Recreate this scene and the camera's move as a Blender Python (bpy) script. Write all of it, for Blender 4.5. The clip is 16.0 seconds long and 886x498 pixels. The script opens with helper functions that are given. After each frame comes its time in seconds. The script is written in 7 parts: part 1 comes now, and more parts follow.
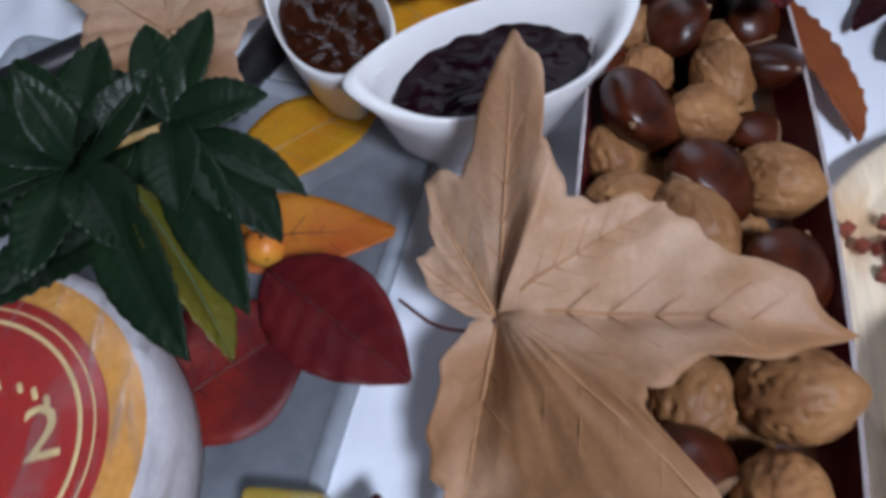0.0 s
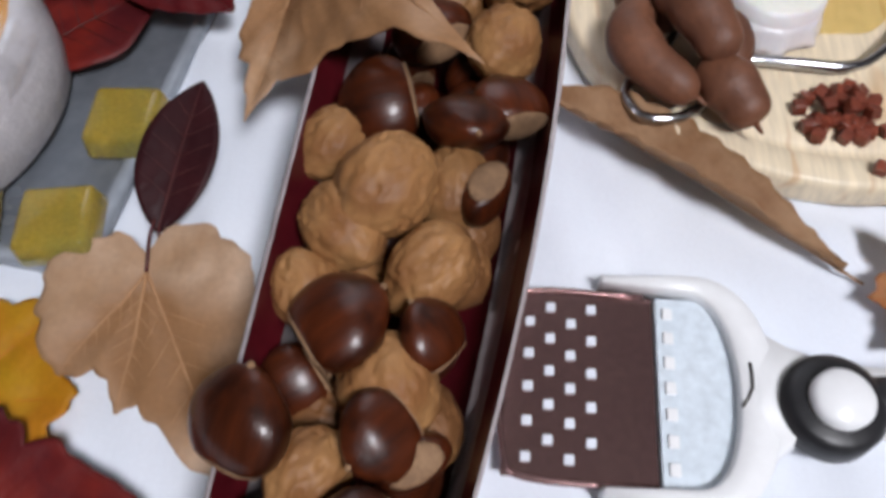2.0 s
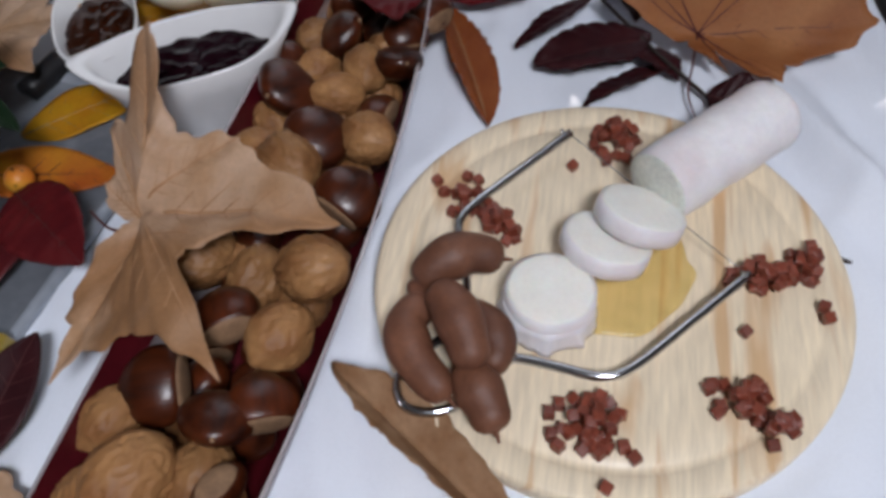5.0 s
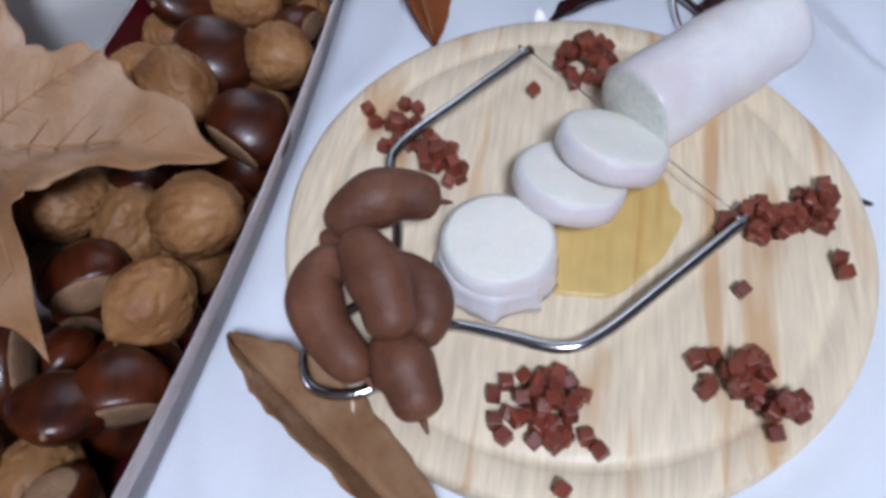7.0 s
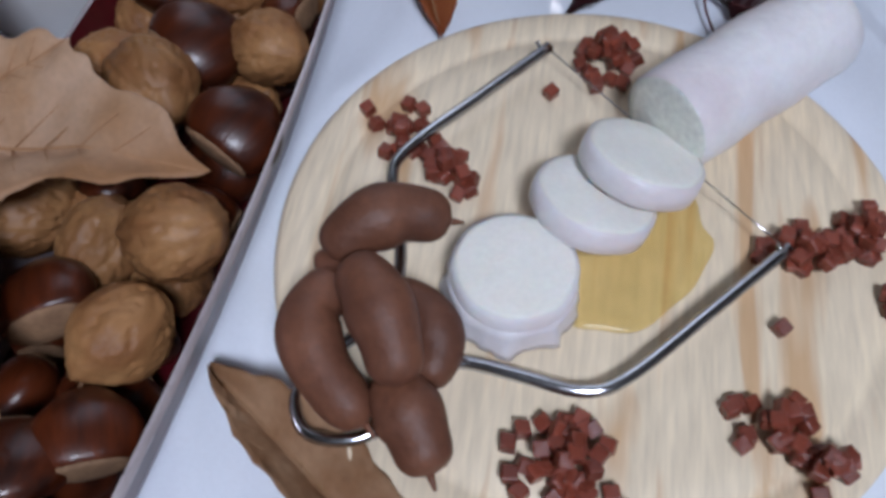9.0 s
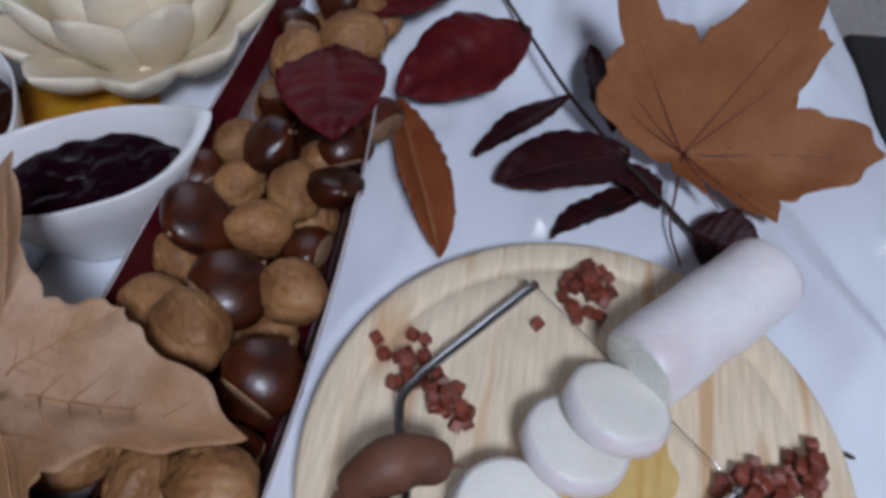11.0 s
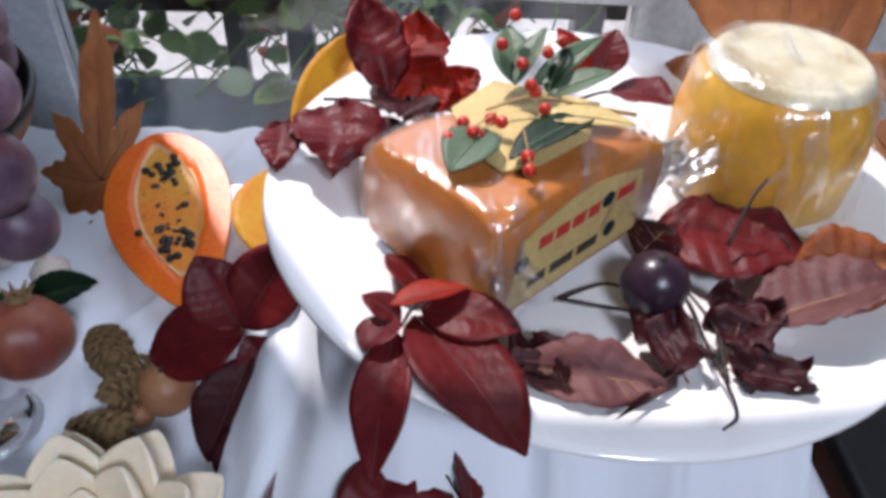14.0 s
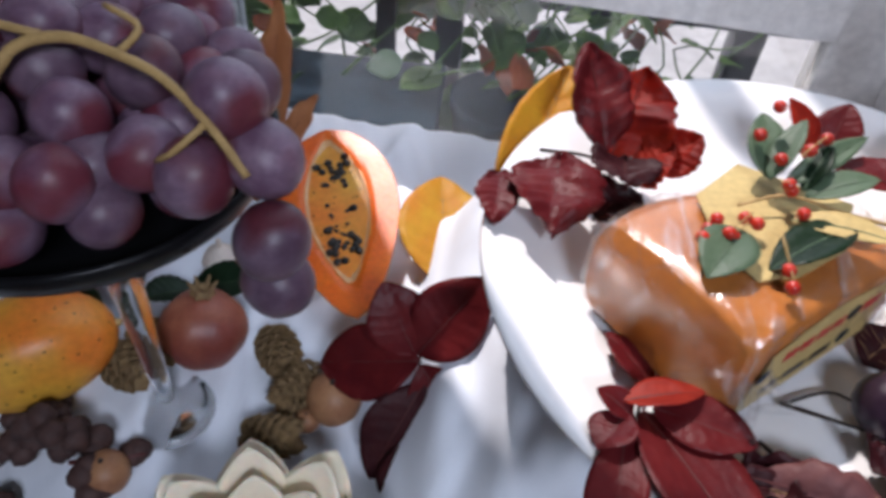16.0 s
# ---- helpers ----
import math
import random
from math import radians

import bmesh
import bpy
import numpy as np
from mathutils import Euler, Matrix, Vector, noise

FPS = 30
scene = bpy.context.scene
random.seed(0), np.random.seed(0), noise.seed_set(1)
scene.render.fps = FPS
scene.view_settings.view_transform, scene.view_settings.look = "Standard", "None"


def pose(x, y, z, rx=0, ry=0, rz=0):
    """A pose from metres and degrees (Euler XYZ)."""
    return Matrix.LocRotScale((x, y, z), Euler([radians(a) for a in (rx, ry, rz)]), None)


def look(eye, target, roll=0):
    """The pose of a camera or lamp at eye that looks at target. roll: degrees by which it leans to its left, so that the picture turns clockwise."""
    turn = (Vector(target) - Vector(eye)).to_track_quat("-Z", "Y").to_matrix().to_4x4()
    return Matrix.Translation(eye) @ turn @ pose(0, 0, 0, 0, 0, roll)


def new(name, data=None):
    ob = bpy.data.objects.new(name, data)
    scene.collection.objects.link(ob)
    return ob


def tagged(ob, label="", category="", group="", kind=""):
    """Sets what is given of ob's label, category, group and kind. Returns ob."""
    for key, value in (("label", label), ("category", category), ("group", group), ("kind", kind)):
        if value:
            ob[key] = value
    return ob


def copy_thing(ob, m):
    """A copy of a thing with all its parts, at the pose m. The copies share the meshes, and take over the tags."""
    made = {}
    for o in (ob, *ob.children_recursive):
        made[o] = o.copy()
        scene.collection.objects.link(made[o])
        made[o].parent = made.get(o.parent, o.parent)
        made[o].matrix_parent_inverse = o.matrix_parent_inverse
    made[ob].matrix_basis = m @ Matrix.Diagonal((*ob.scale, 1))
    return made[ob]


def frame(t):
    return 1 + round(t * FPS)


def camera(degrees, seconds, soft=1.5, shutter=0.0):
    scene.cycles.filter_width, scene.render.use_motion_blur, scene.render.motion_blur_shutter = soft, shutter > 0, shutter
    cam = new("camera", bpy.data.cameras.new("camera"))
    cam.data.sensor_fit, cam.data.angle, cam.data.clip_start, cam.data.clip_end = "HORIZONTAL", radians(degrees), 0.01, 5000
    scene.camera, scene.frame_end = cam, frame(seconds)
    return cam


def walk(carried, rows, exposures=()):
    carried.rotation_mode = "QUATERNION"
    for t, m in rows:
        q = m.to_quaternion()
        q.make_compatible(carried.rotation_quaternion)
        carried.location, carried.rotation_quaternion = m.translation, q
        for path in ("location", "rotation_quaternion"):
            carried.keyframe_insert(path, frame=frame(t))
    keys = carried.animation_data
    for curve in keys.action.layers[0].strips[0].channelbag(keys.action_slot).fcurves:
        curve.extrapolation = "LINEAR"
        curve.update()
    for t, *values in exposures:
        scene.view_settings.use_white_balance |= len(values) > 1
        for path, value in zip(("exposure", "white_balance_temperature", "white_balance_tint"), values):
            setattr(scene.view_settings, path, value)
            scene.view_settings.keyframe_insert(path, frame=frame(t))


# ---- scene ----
cam = camera(60.5, 16.0, soft=3.7, shutter=0.4)
PATH = [
    (0.0, (0.0240, -0.0080, 0.3825), (0.0140, 0.4960, -0.4795), -1.4),
    (0.5, (0.0578, -0.0770, 0.3972), (0.0107, 0.4281, -0.4646), -5.36),
    (1.0, (0.0768, -0.1559, 0.3754), (0.0738, 0.3808, -0.4684), -0.79),
    (1.5, (0.1072, -0.1986, 0.372), (0.1006, 0.3043, -0.4923), -2.35),
    (2.0, (0.1208, -0.2315, 0.3553), (0.1205, 0.2639, -0.5134), -3.16),
    (2.3, (0.1219, -0.2496, 0.3775), (0.1141, 0.2113, -0.5099), -2.49),
    (2.5, (0.1307, -0.2576, 0.3655), (0.1052, 0.2371, -0.5031), -4.05),
    (3.0, (0.1932, -0.2684, 0.4009), (0.1448, 0.2897, -0.4274), -1.29),
    (3.5, (0.2404, -0.2126, 0.4648), (0.1771, 0.3812, -0.3373), -2.73),
    (3.6, (0.2499, -0.205, 0.4732), (0.1779, 0.3952, -0.3234), -3.53),
    (4.0, (0.2631, -0.1853, 0.4736), (0.1896, 0.3996, -0.3342), -3.8),
    (6.5, (0.3188, -0.1138, 0.3873), (0.2444, 0.4492, -0.4358), -5.12),
    (7.0, (0.3175, -0.1012, 0.3664), (0.2507, 0.43, -0.4782), -4.65),
    (7.5, (0.3188, -0.0871, 0.3432), (0.2541, 0.4255, -0.513), -5.1),
    (8.0, (0.3168, -0.0762, 0.3279), (0.2532, 0.4207, -0.5376), -4.74),
    (10.5, (0.278, -0.0209, 0.4177), (0.2774, 0.5039, -0.4335), 3.62),
    (11.0, (0.2796, -0.0056, 0.4431), (0.2744, 0.5598, -0.3818), 3.29),
    (11.5, (0.2834, 0.0083, 0.4569), (0.2422, 0.5961, -0.3511), 0.56),
    (12.0, (0.2671, 0.0778, 0.4926), (0.244, 0.7167, -0.2764), -0.56),
    (12.5, (0.2521, 0.1358, 0.5296), (0.2484, 0.8246, -0.1953), 0.4),
    (13.0, (0.2464, 0.1711, 0.5456), (0.2697, 0.8775, -0.1618), 1.3),
    (13.5, (0.2448, 0.2022, 0.5689), (0.2888, 0.9305, -0.115), 2.16),
    (14.0, (0.25, 0.2239, 0.5872), (0.3049, 0.9663, -0.0805), 3.04),
    (14.5, (0.2589, 0.2368, 0.6113), (0.3052, 0.9844, -0.0513), 2.91),
    (15.0, (0.2474, 0.2654, 0.633), (0.2688, 0.985, -0.0611), 3.14),
    (15.5, (0.1914, 0.2776, 0.6424), (0.1894, 0.973, -0.0762), 3.92),
    (16.0, (0.1458, 0.2755, 0.6322), (0.113, 0.9743, -0.0824), 5.26),
]

# ---- light ----
EXPOSURES = [(0.0, 0.2), (0.6, 0.15), (1.0, 0.1), (2.0, 0.1), (3.0, -0.05), (4.0, -0.25), (7.0, -0.05), (8.2, -0.1), (10.5, -0.55), (11.0, -0.35), (11.5, -0.15), (12.2, 0.1), (13.2, 0.0), (14.5, -0.2), (16.0, -0.28)]
walk(cam, [(t, look(eye, target, roll)) for t, eye, target, roll in PATH], [(t, stops, 7400 if 2.0 <= t <= 4.0 else 6400, 20) for t, stops in EXPOSURES])

world = bpy.data.worlds.new("world")
scene.world = world
world.use_nodes = True
wn = world.node_tree.nodes
sky = wn.new("ShaderNodeTexSky")
sky.sky_type, sky.sun_disc = "NISHITA", False
sky.sun_elevation, sky.sun_rotation = radians(57), radians(-31)
wn["Background"].inputs[1].default_value = 0.11
world.node_tree.links.new(sky.outputs[0], wn["Background"].inputs[0])


def area_lamp(name, size_x, size_y, watts, colour, eye, target):
    d = bpy.data.lights.new(name, "AREA")
    d.shape, d.size, d.size_y, d.energy, d.color = "RECTANGLE", size_x, size_y, watts, colour
    o = new(name, d)
    o.matrix_world = look(eye, target)
    return o


area_lamp("window_daylight", 0.76, 1.2, 4.0, (0.72, 0.88, 1.0), (0.18, 1.14, 0.95), (0.22, -0.2, 0.1))
# Fill lamp added out of view to brighten the front of the table.
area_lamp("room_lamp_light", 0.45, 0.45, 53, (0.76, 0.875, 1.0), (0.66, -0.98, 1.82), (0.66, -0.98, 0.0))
sun = bpy.data.lights.new("sun", "SUN")
sun.energy, sun.angle, sun.color = 5.0, radians(0.6), (1.0, 0.95, 0.88)
sun_ob = new("sun", sun)
sun_ob.matrix_world = look((-1.43, 2.38, 4.3), (0, 0, 0))


# ---- materials ----
def mat(name, c1, c2=None, scale=40.0, rough=0.5, bump=0.0, bump_scale=None, metal=0.0, coat=0.0, sub=0.0,
        vary=0.0, grain=0.12, stretch=(1, 1, 1), fine=None, trans=0.0, ior=1.45, detail=4.0, spec=0.5, c3=None, spots=0.0):
    """Principled surface: two colours mixed by coarse noise, grain by fine noise, bump, and variation per object."""
    m = bpy.data.materials.new(name)
    m.use_nodes = True
    nt = m.node_tree
    n, l = nt.nodes, nt.links
    b = n["Principled BSDF"]
    c2 = c2 or tuple(v * 0.8 for v in c1)
    tc = n.new("ShaderNodeTexCoord")
    mp = n.new("ShaderNodeMapping")
    mp.inputs["Scale"].default_value = stretch
    l.new(tc.outputs["Object"], mp.inputs[0])
    no = n.new("ShaderNodeTexNoise")
    no.inputs["Scale"].default_value, no.inputs["Detail"].default_value = scale, detail
    l.new(mp.outputs[0], no.inputs["Vector"])
    ramp = n.new("ShaderNodeValToRGB")
    ramp.color_ramp.elements[0].position, ramp.color_ramp.elements[1].position = 0.32, 0.68
    ramp.color_ramp.elements[0].color, ramp.color_ramp.elements[1].color = (*c1, 1), (*c2, 1)
    l.new(no.outputs[0], ramp.inputs[0])
    out = ramp.outputs[0]
    if c3:
        n3 = n.new("ShaderNodeTexNoise")
        n3.inputs["Scale"].default_value, n3.inputs["Detail"].default_value = scale * 0.35, 2
        l.new(mp.outputs[0], n3.inputs["Vector"])
        r3 = n.new("ShaderNodeValToRGB")
        r3.color_ramp.elements[0].position, r3.color_ramp.elements[1].position = 0.48, 0.62
        l.new(n3.outputs[0], r3.inputs[0])
        mx = n.new("ShaderNodeMixRGB")
        l.new(r3.outputs[0], mx.inputs[0])
        l.new(out, mx.inputs[1])
        mx.inputs[2].default_value = (*c3, 1)
        out = mx.outputs[0]
    fs = fine or scale * 6
    nf = n.new("ShaderNodeTexNoise")
    nf.inputs["Scale"].default_value, nf.inputs["Detail"].default_value = fs, 6
    l.new(mp.outputs[0], nf.inputs["Vector"])
    g = n.new("ShaderNodeMapRange")
    g.inputs["From Min"].default_value, g.inputs["From Max"].default_value = 0.3, 0.7
    g.inputs["To Min"].default_value, g.inputs["To Max"].default_value = 1 - grain * 1.1, 1 + grain * 0.8
    l.new(nf.outputs[0], g.inputs[0])
    mul = n.new("ShaderNodeMixRGB")
    mul.blend_type, mul.inputs[0].default_value = "MULTIPLY", 1.0
    l.new(out, mul.inputs[1])
    l.new(g.outputs[0], mul.inputs[2])
    out = mul.outputs[0]
    if spots:
        sp = n.new("ShaderNodeTexVoronoi")
        sp.inputs["Scale"].default_value = spots
        l.new(tc.outputs["Object"], sp.inputs["Vector"])
        sr = n.new("ShaderNodeMapRange")
        sr.inputs["From Min"].default_value, sr.inputs["From Max"].default_value = 0.08, 0.2
        sr.inputs["To Min"].default_value, sr.inputs["To Max"].default_value = 0.35, 1.0
        l.new(sp.outputs["Distance"], sr.inputs[0])
        ms = n.new("ShaderNodeMixRGB")
        ms.blend_type, ms.inputs[0].default_value = "MULTIPLY", 1.0
        l.new(out, ms.inputs[1])
        l.new(sr.outputs[0], ms.inputs[2])
        out = ms.outputs[0]
    if vary:
        oi = n.new("ShaderNodeObjectInfo")
        hs = n.new("ShaderNodeHueSaturation")
        mr = n.new("ShaderNodeMapRange")
        mr.inputs["To Min"].default_value, mr.inputs["To Max"].default_value = 1 - vary, 1 + vary
        l.new(oi.outputs["Random"], mr.inputs[0])
        l.new(mr.outputs[0], hs.inputs["Value"])
        l.new(out, hs.inputs["Color"])
        out = hs.outputs[0]
    l.new(out, b.inputs["Base Color"])
    rr = n.new("ShaderNodeMapRange")
    rr.inputs["To Min"].default_value, rr.inputs["To Max"].default_value = max(0.02, rough - 0.08), min(1, rough + 0.08)
    l.new(no.outputs[0], rr.inputs[0])
    l.new(rr.outputs[0], b.inputs["Roughness"])
    b.inputs["Metallic"].default_value, b.inputs["IOR"].default_value = metal, ior
    b.inputs["Coat Weight"].default_value, b.inputs["Coat Roughness"].default_value = coat, 0.12
    b.inputs["Transmission Weight"].default_value = trans
    b.inputs["Specular IOR Level"].default_value = spec
    if sub:
        b.inputs["Subsurface Weight"].default_value = sub
        b.inputs["Subsurface Radius"].default_value = (0.006, 0.004, 0.003)
        b.inputs["Subsurface Scale"].default_value = 0.6
    if bump:
        bp = n.new("ShaderNodeBump")
        bp.inputs["Strength"].default_value, bp.inputs["Distance"].default_value = bump, 0.0015
        nb = n.new("ShaderNodeTexNoise")
        nb.inputs["Scale"].default_value, nb.inputs["Detail"].default_value = bump_scale or fs, 5
        l.new(mp.outputs[0], nb.inputs["Vector"])
        l.new(nb.outputs[0], bp.inputs["Height"])
        l.new(bp.outputs[0], b.inputs["Normal"])
    return m


def leaf_mat(name, c1, c2, scale, rough=0.55, c3=None, through_light=0.25, vary=0.12):
    """A leaf: mottled, finely rough, letting some light through."""
    m = mat(name, c1, c2, scale, rough, bump=0.5, bump_scale=200, vary=vary, c3=c3, fine=300, grain=0.07)
    nt = m.node_tree
    n, l = nt.nodes, nt.links
    b = n["Principled BSDF"]
    tr = n.new("ShaderNodeBsdfTranslucent")
    src = b.inputs["Base Color"].links[0].from_socket
    l.new(src, tr.inputs[0])
    mx = n.new("ShaderNodeMixShader")
    mx.inputs[0].default_value = through_light
    l.new(b.outputs[0], mx.inputs[1])
    l.new(tr.outputs[0], mx.inputs[2])
    l.new(mx.outputs[0], n["Material Output"].inputs[0])
    return m


def wood_mat(name, light, dark, plank=None):
    """Pale pine: growth lines along y with knots of darker wood."""
    m = mat(name, light, tuple(v * 0.93 for v in light), 9, 0.45, bump=0.12, stretch=(6, 0.6, 2), fine=60, coat=0.08, vary=0.06)
    nt = m.node_tree
    n, l = nt.nodes, nt.links
    b = n["Principled BSDF"]
    src = b.inputs["Base Color"].links[0].from_socket
    tc = n.new("ShaderNodeTexCoord")
    mp = n.new("ShaderNodeMapping")
    mp.inputs["Rotation"].default_value = (0, 0, 0.12)
    mp.inputs["Scale"].default_value = (1, 0.10, 1)
    l.new(tc.outputs["Object"], mp.inputs[0])
    wv = n.new("ShaderNodeTexNoise")
    wv.inputs["Scale"].default_value, wv.inputs["Detail"].default_value, wv.inputs["Distortion"].default_value = 46, 3, 0.8
    l.new(mp.outputs[0], wv.inputs["Vector"])
    r = n.new("ShaderNodeValToRGB")
    r.color_ramp.elements[0].position, r.color_ramp.elements[1].position = 0.53, 0.66
    r.color_ramp.elements[0].color, r.color_ramp.elements[1].color = (0, 0, 0, 1), (0.75, 0.75, 0.75, 1)
    l.new(wv.outputs[0], r.inputs[0])
    mx = n.new("ShaderNodeMixRGB")
    l.new(r.outputs[0], mx.inputs[0])
    l.new(src, mx.inputs[1])
    mx.inputs[2].default_value = (*dark, 1)
    l.new(mx.outputs[0], b.inputs["Base Color"])
    return m


def film_mat(name, clear=0.84, rough=0.12):
    """Thin crinkled cling film: mostly clear, with bright gloss."""
    m = bpy.data.materials.new(name)
    m.use_nodes = True
    n, l = m.node_tree.nodes, m.node_tree.links
    b = n["Principled BSDF"]
    b.inputs["Base Color"].default_value = (0.95, 0.95, 0.95, 1)
    b.inputs["Roughness"].default_value, b.inputs["Metallic"].default_value = rough + 0.08, 0.75
    tp = n.new("ShaderNodeBsdfTransparent")
    mx = n.new("ShaderNodeMixShader")
    tc = n.new("ShaderNodeTexCoord")
    no = n.new("ShaderNodeTexNoise")
    no.inputs["Scale"].default_value, no.inputs["Detail"].default_value, no.inputs["Distortion"].default_value = 30, 5, 1.2
    mp = n.new("ShaderNodeMapping")
    mp.inputs["Rotation"].default_value, mp.inputs["Scale"].default_value = (0.5, 0.4, 0.6), (2.2, 0.45, 1.0)
    l.new(tc.outputs["Object"], mp.inputs[0])
    l.new(mp.outputs[0], no.inputs["Vector"])
    mr = n.new("ShaderNodeMapRange")
    mr.inputs["From Min"].default_value, mr.inputs["From Max"].default_value = 0.52, 0.74
    mr.inputs["To Min"].default_value, mr.inputs["To Max"].default_value = min(1, clear + 0.04), clear - 0.42
    l.new(no.outputs[0], mr.inputs[0])
    l.new(mr.outputs[0], mx.inputs[0])
    l.new(b.outputs[0], mx.inputs[1])
    l.new(tp.outputs[0], mx.inputs[2])
    l.new(mx.outputs[0], n["Material Output"].inputs[0])
    bp = n.new("ShaderNodeBump")
    bp.inputs["Strength"].default_value, bp.inputs["Distance"].default_value = 0.8, 0.004
    l.new(no.outputs[0], bp.inputs["Height"])
    l.new(bp.outputs[0], b.inputs["Normal"])
    return m


def glass_mat(name, tint=(1, 1, 1), rough=0.0):
    m = bpy.data.materials.new(name)
    m.use_nodes = True
    b = m.node_tree.nodes["Principled BSDF"]
    b.inputs["Base Color"].default_value = (*tint, 1)
    b.inputs["Roughness"].default_value, b.inputs["Transmission Weight"].default_value = rough, 1.0
    b.inputs["Specular IOR Level"].default_value = 0.3
    return m


def honey_mat(name):
    """A thin clear golden layer with a soft gloss."""
    m = bpy.data.materials.new(name)
    m.use_nodes = True
    n, l = m.node_tree.nodes, m.node_tree.links
    b = n["Principled BSDF"]
    b.inputs["Base Color"].default_value, b.inputs["Roughness"].default_value = (0.80, 0.58, 0.20, 1), 0.2
    tp = n.new("ShaderNodeBsdfTransparent")
    tp.inputs[0].default_value = (0.98, 0.92, 0.70, 1)
    tc, no, mr, mx = n.new("ShaderNodeTexCoord"), n.new("ShaderNodeTexNoise"), n.new("ShaderNodeMapRange"), n.new("ShaderNodeMixShader")
    no.inputs["Scale"].default_value = 45
    mr.inputs["To Min"].default_value, mr.inputs["To Max"].default_value = 0.55, 0.95
    l.new(tc.outputs["Object"], no.inputs["Vector"])
    l.new(no.outputs[0], mr.inputs[0])
    l.new(mr.outputs[0], mx.inputs[0])
    l.new(b.outputs[0], mx.inputs[1])
    l.new(tp.outputs[0], mx.inputs[2])
    l.new(mx.outputs[0], n["Material Output"].inputs[0])
    return m


M_CLOTH = mat("white_cotton", (0.72, 0.77, 0.85), (0.77, 0.81, 0.87), 6, 0.85, bump=0.08, bump_scale=900, fine=500, grain=0.02, spec=0.2)
# Plaster colour darkened so the room bounces less fill light.
M_WALL = mat("bounce_cut_plaster", (0.26, 0.25, 0.24), (0.23, 0.22, 0.21), 3, 0.8, bump=0.1)
M_FLOOR = mat("red_floor_tile", (0.16, 0.045, 0.03), (0.12, 0.035, 0.025), 8, 0.45, bump=0.2)
M_WHITE = mat("white_paint", (0.80, 0.78, 0.75), (0.76, 0.74, 0.71), 12, 0.5, bump=0.1)
M_ALU = mat("grey_aluminium", (0.50, 0.54, 0.58), (0.44, 0.48, 0.52), 20, 0.4, metal=0.4)
M_BLACK = mat("black_plastic", (0.012, 0.012, 0.014), (0.02, 0.02, 0.022), 30, 0.4, bump=0.1)
M_WOOD_TABLE = mat("table_wood", (0.22, 0.13, 0.07), (0.16, 0.09, 0.05), 10, 0.5)
M_PORCELAIN = mat("white_porcelain", (0.82, 0.82, 0.82), (0.80, 0.80, 0.80), 20, 0.12, coat=0.5, grain=0.01)
M_TRAY = mat("grey_glazed_tray", (0.30, 0.33, 0.37), (0.27, 0.30, 0.34), 14, 0.25, coat=0.3)
M_BOXIN = mat("dark_red_lacquer", (0.085, 0.005, 0.009), (0.06, 0.003, 0.006), 30, 0.4, coat=0.15)
M_BOXOUT = mat("pearl_rim", (0.62, 0.55, 0.55), (0.52, 0.44, 0.45), 30, 0.25, metal=0.35)
M_WALNUT = mat("walnut_shell", (0.38, 0.19, 0.076), (0.22, 0.09, 0.032), 60, 0.5, bump=1.0, bump_scale=140, vary=0.16, stretch=(1, 1, 0.4), c3=(0.17, 0.070, 0.026), spec=0.35)
M_CHEST = mat("chestnut_shell", (0.085, 0.017, 0.005), (0.020, 0.004, 0.0016), 40, 0.33, bump=0.15, vary=0.3, stretch=(3, 3, 0.5), coat=0.12, spec=0.4)
M_HILUM = mat("chestnut_scar", (0.30, 0.17, 0.09), (0.20, 0.11, 0.06), 120, 0.75, bump=0.4, vary=0.15)
M_PINE = wood_mat("pine_board", (0.86, 0.72, 0.52), (0.58, 0.33, 0.15))
M_RIND = mat("white_mould_rind", (0.80, 0.77, 0.79), (0.85, 0.84, 0.84), 40, 0.30, grain=0.03, bump=0.9, bump_scale=70, sub=0.2, c3=(0.74, 0.67, 0.68))
M_PASTE = mat("goat_cheese_paste", (0.86, 0.84, 0.78), (0.82, 0.80, 0.73), 60, 0.5, bump=0.15, grain=0.03, sub=0.3)
M_PASTE2 = mat("wet_cheese_heart", (0.76, 0.78, 0.71), (0.80, 0.81, 0.75), 40, 0.3, sub=0.3)
M_STEEL = mat("polished_steel", (0.55, 0.56, 0.58), (0.5, 0.51, 0.53), 60, 0.16, metal=1.0)
M_TAM = mat("tamarind_pod", (0.20, 0.078, 0.042), (0.12, 0.044, 0.024), 45, 0.52, bump=0.4, bump_scale=300, vary=0.12)
M_DICE = mat("quince_paste", (0.25, 0.060, 0.034), (0.15, 0.030, 0.016), 160, 0.3, bump=0.3, vary=0.25, sub=0.15)
M_HONEY = honey_mat("honey")
M_JELLY = mat("yellow_jelly", (0.72, 0.52, 0.10), (0.64, 0.46, 0.09), 60, 0.14, coat=0.5, sub=0.2, c3=(0.52, 0.46, 0.12), trans=0.6)
M_CREAM = mat("cream_wax", (0.88, 0.79, 0.63), (0.84, 0.73, 0.55), 30, 0.42, grain=0.04, bump=0.15, bump_scale=60, sub=0.35)
M_WAX = mat("white_candle_wax", (0.80, 0.73, 0.62), (0.76, 0.68, 0.56), 50, 0.4, sub=0.4)
M_JAM = mat("dark_jam", (0.014, 0.003, 0.006), (0.007, 0.0015, 0.003), 80, 0.08, bump=0.5, bump_scale=70, coat=0.0, spec=0.12)
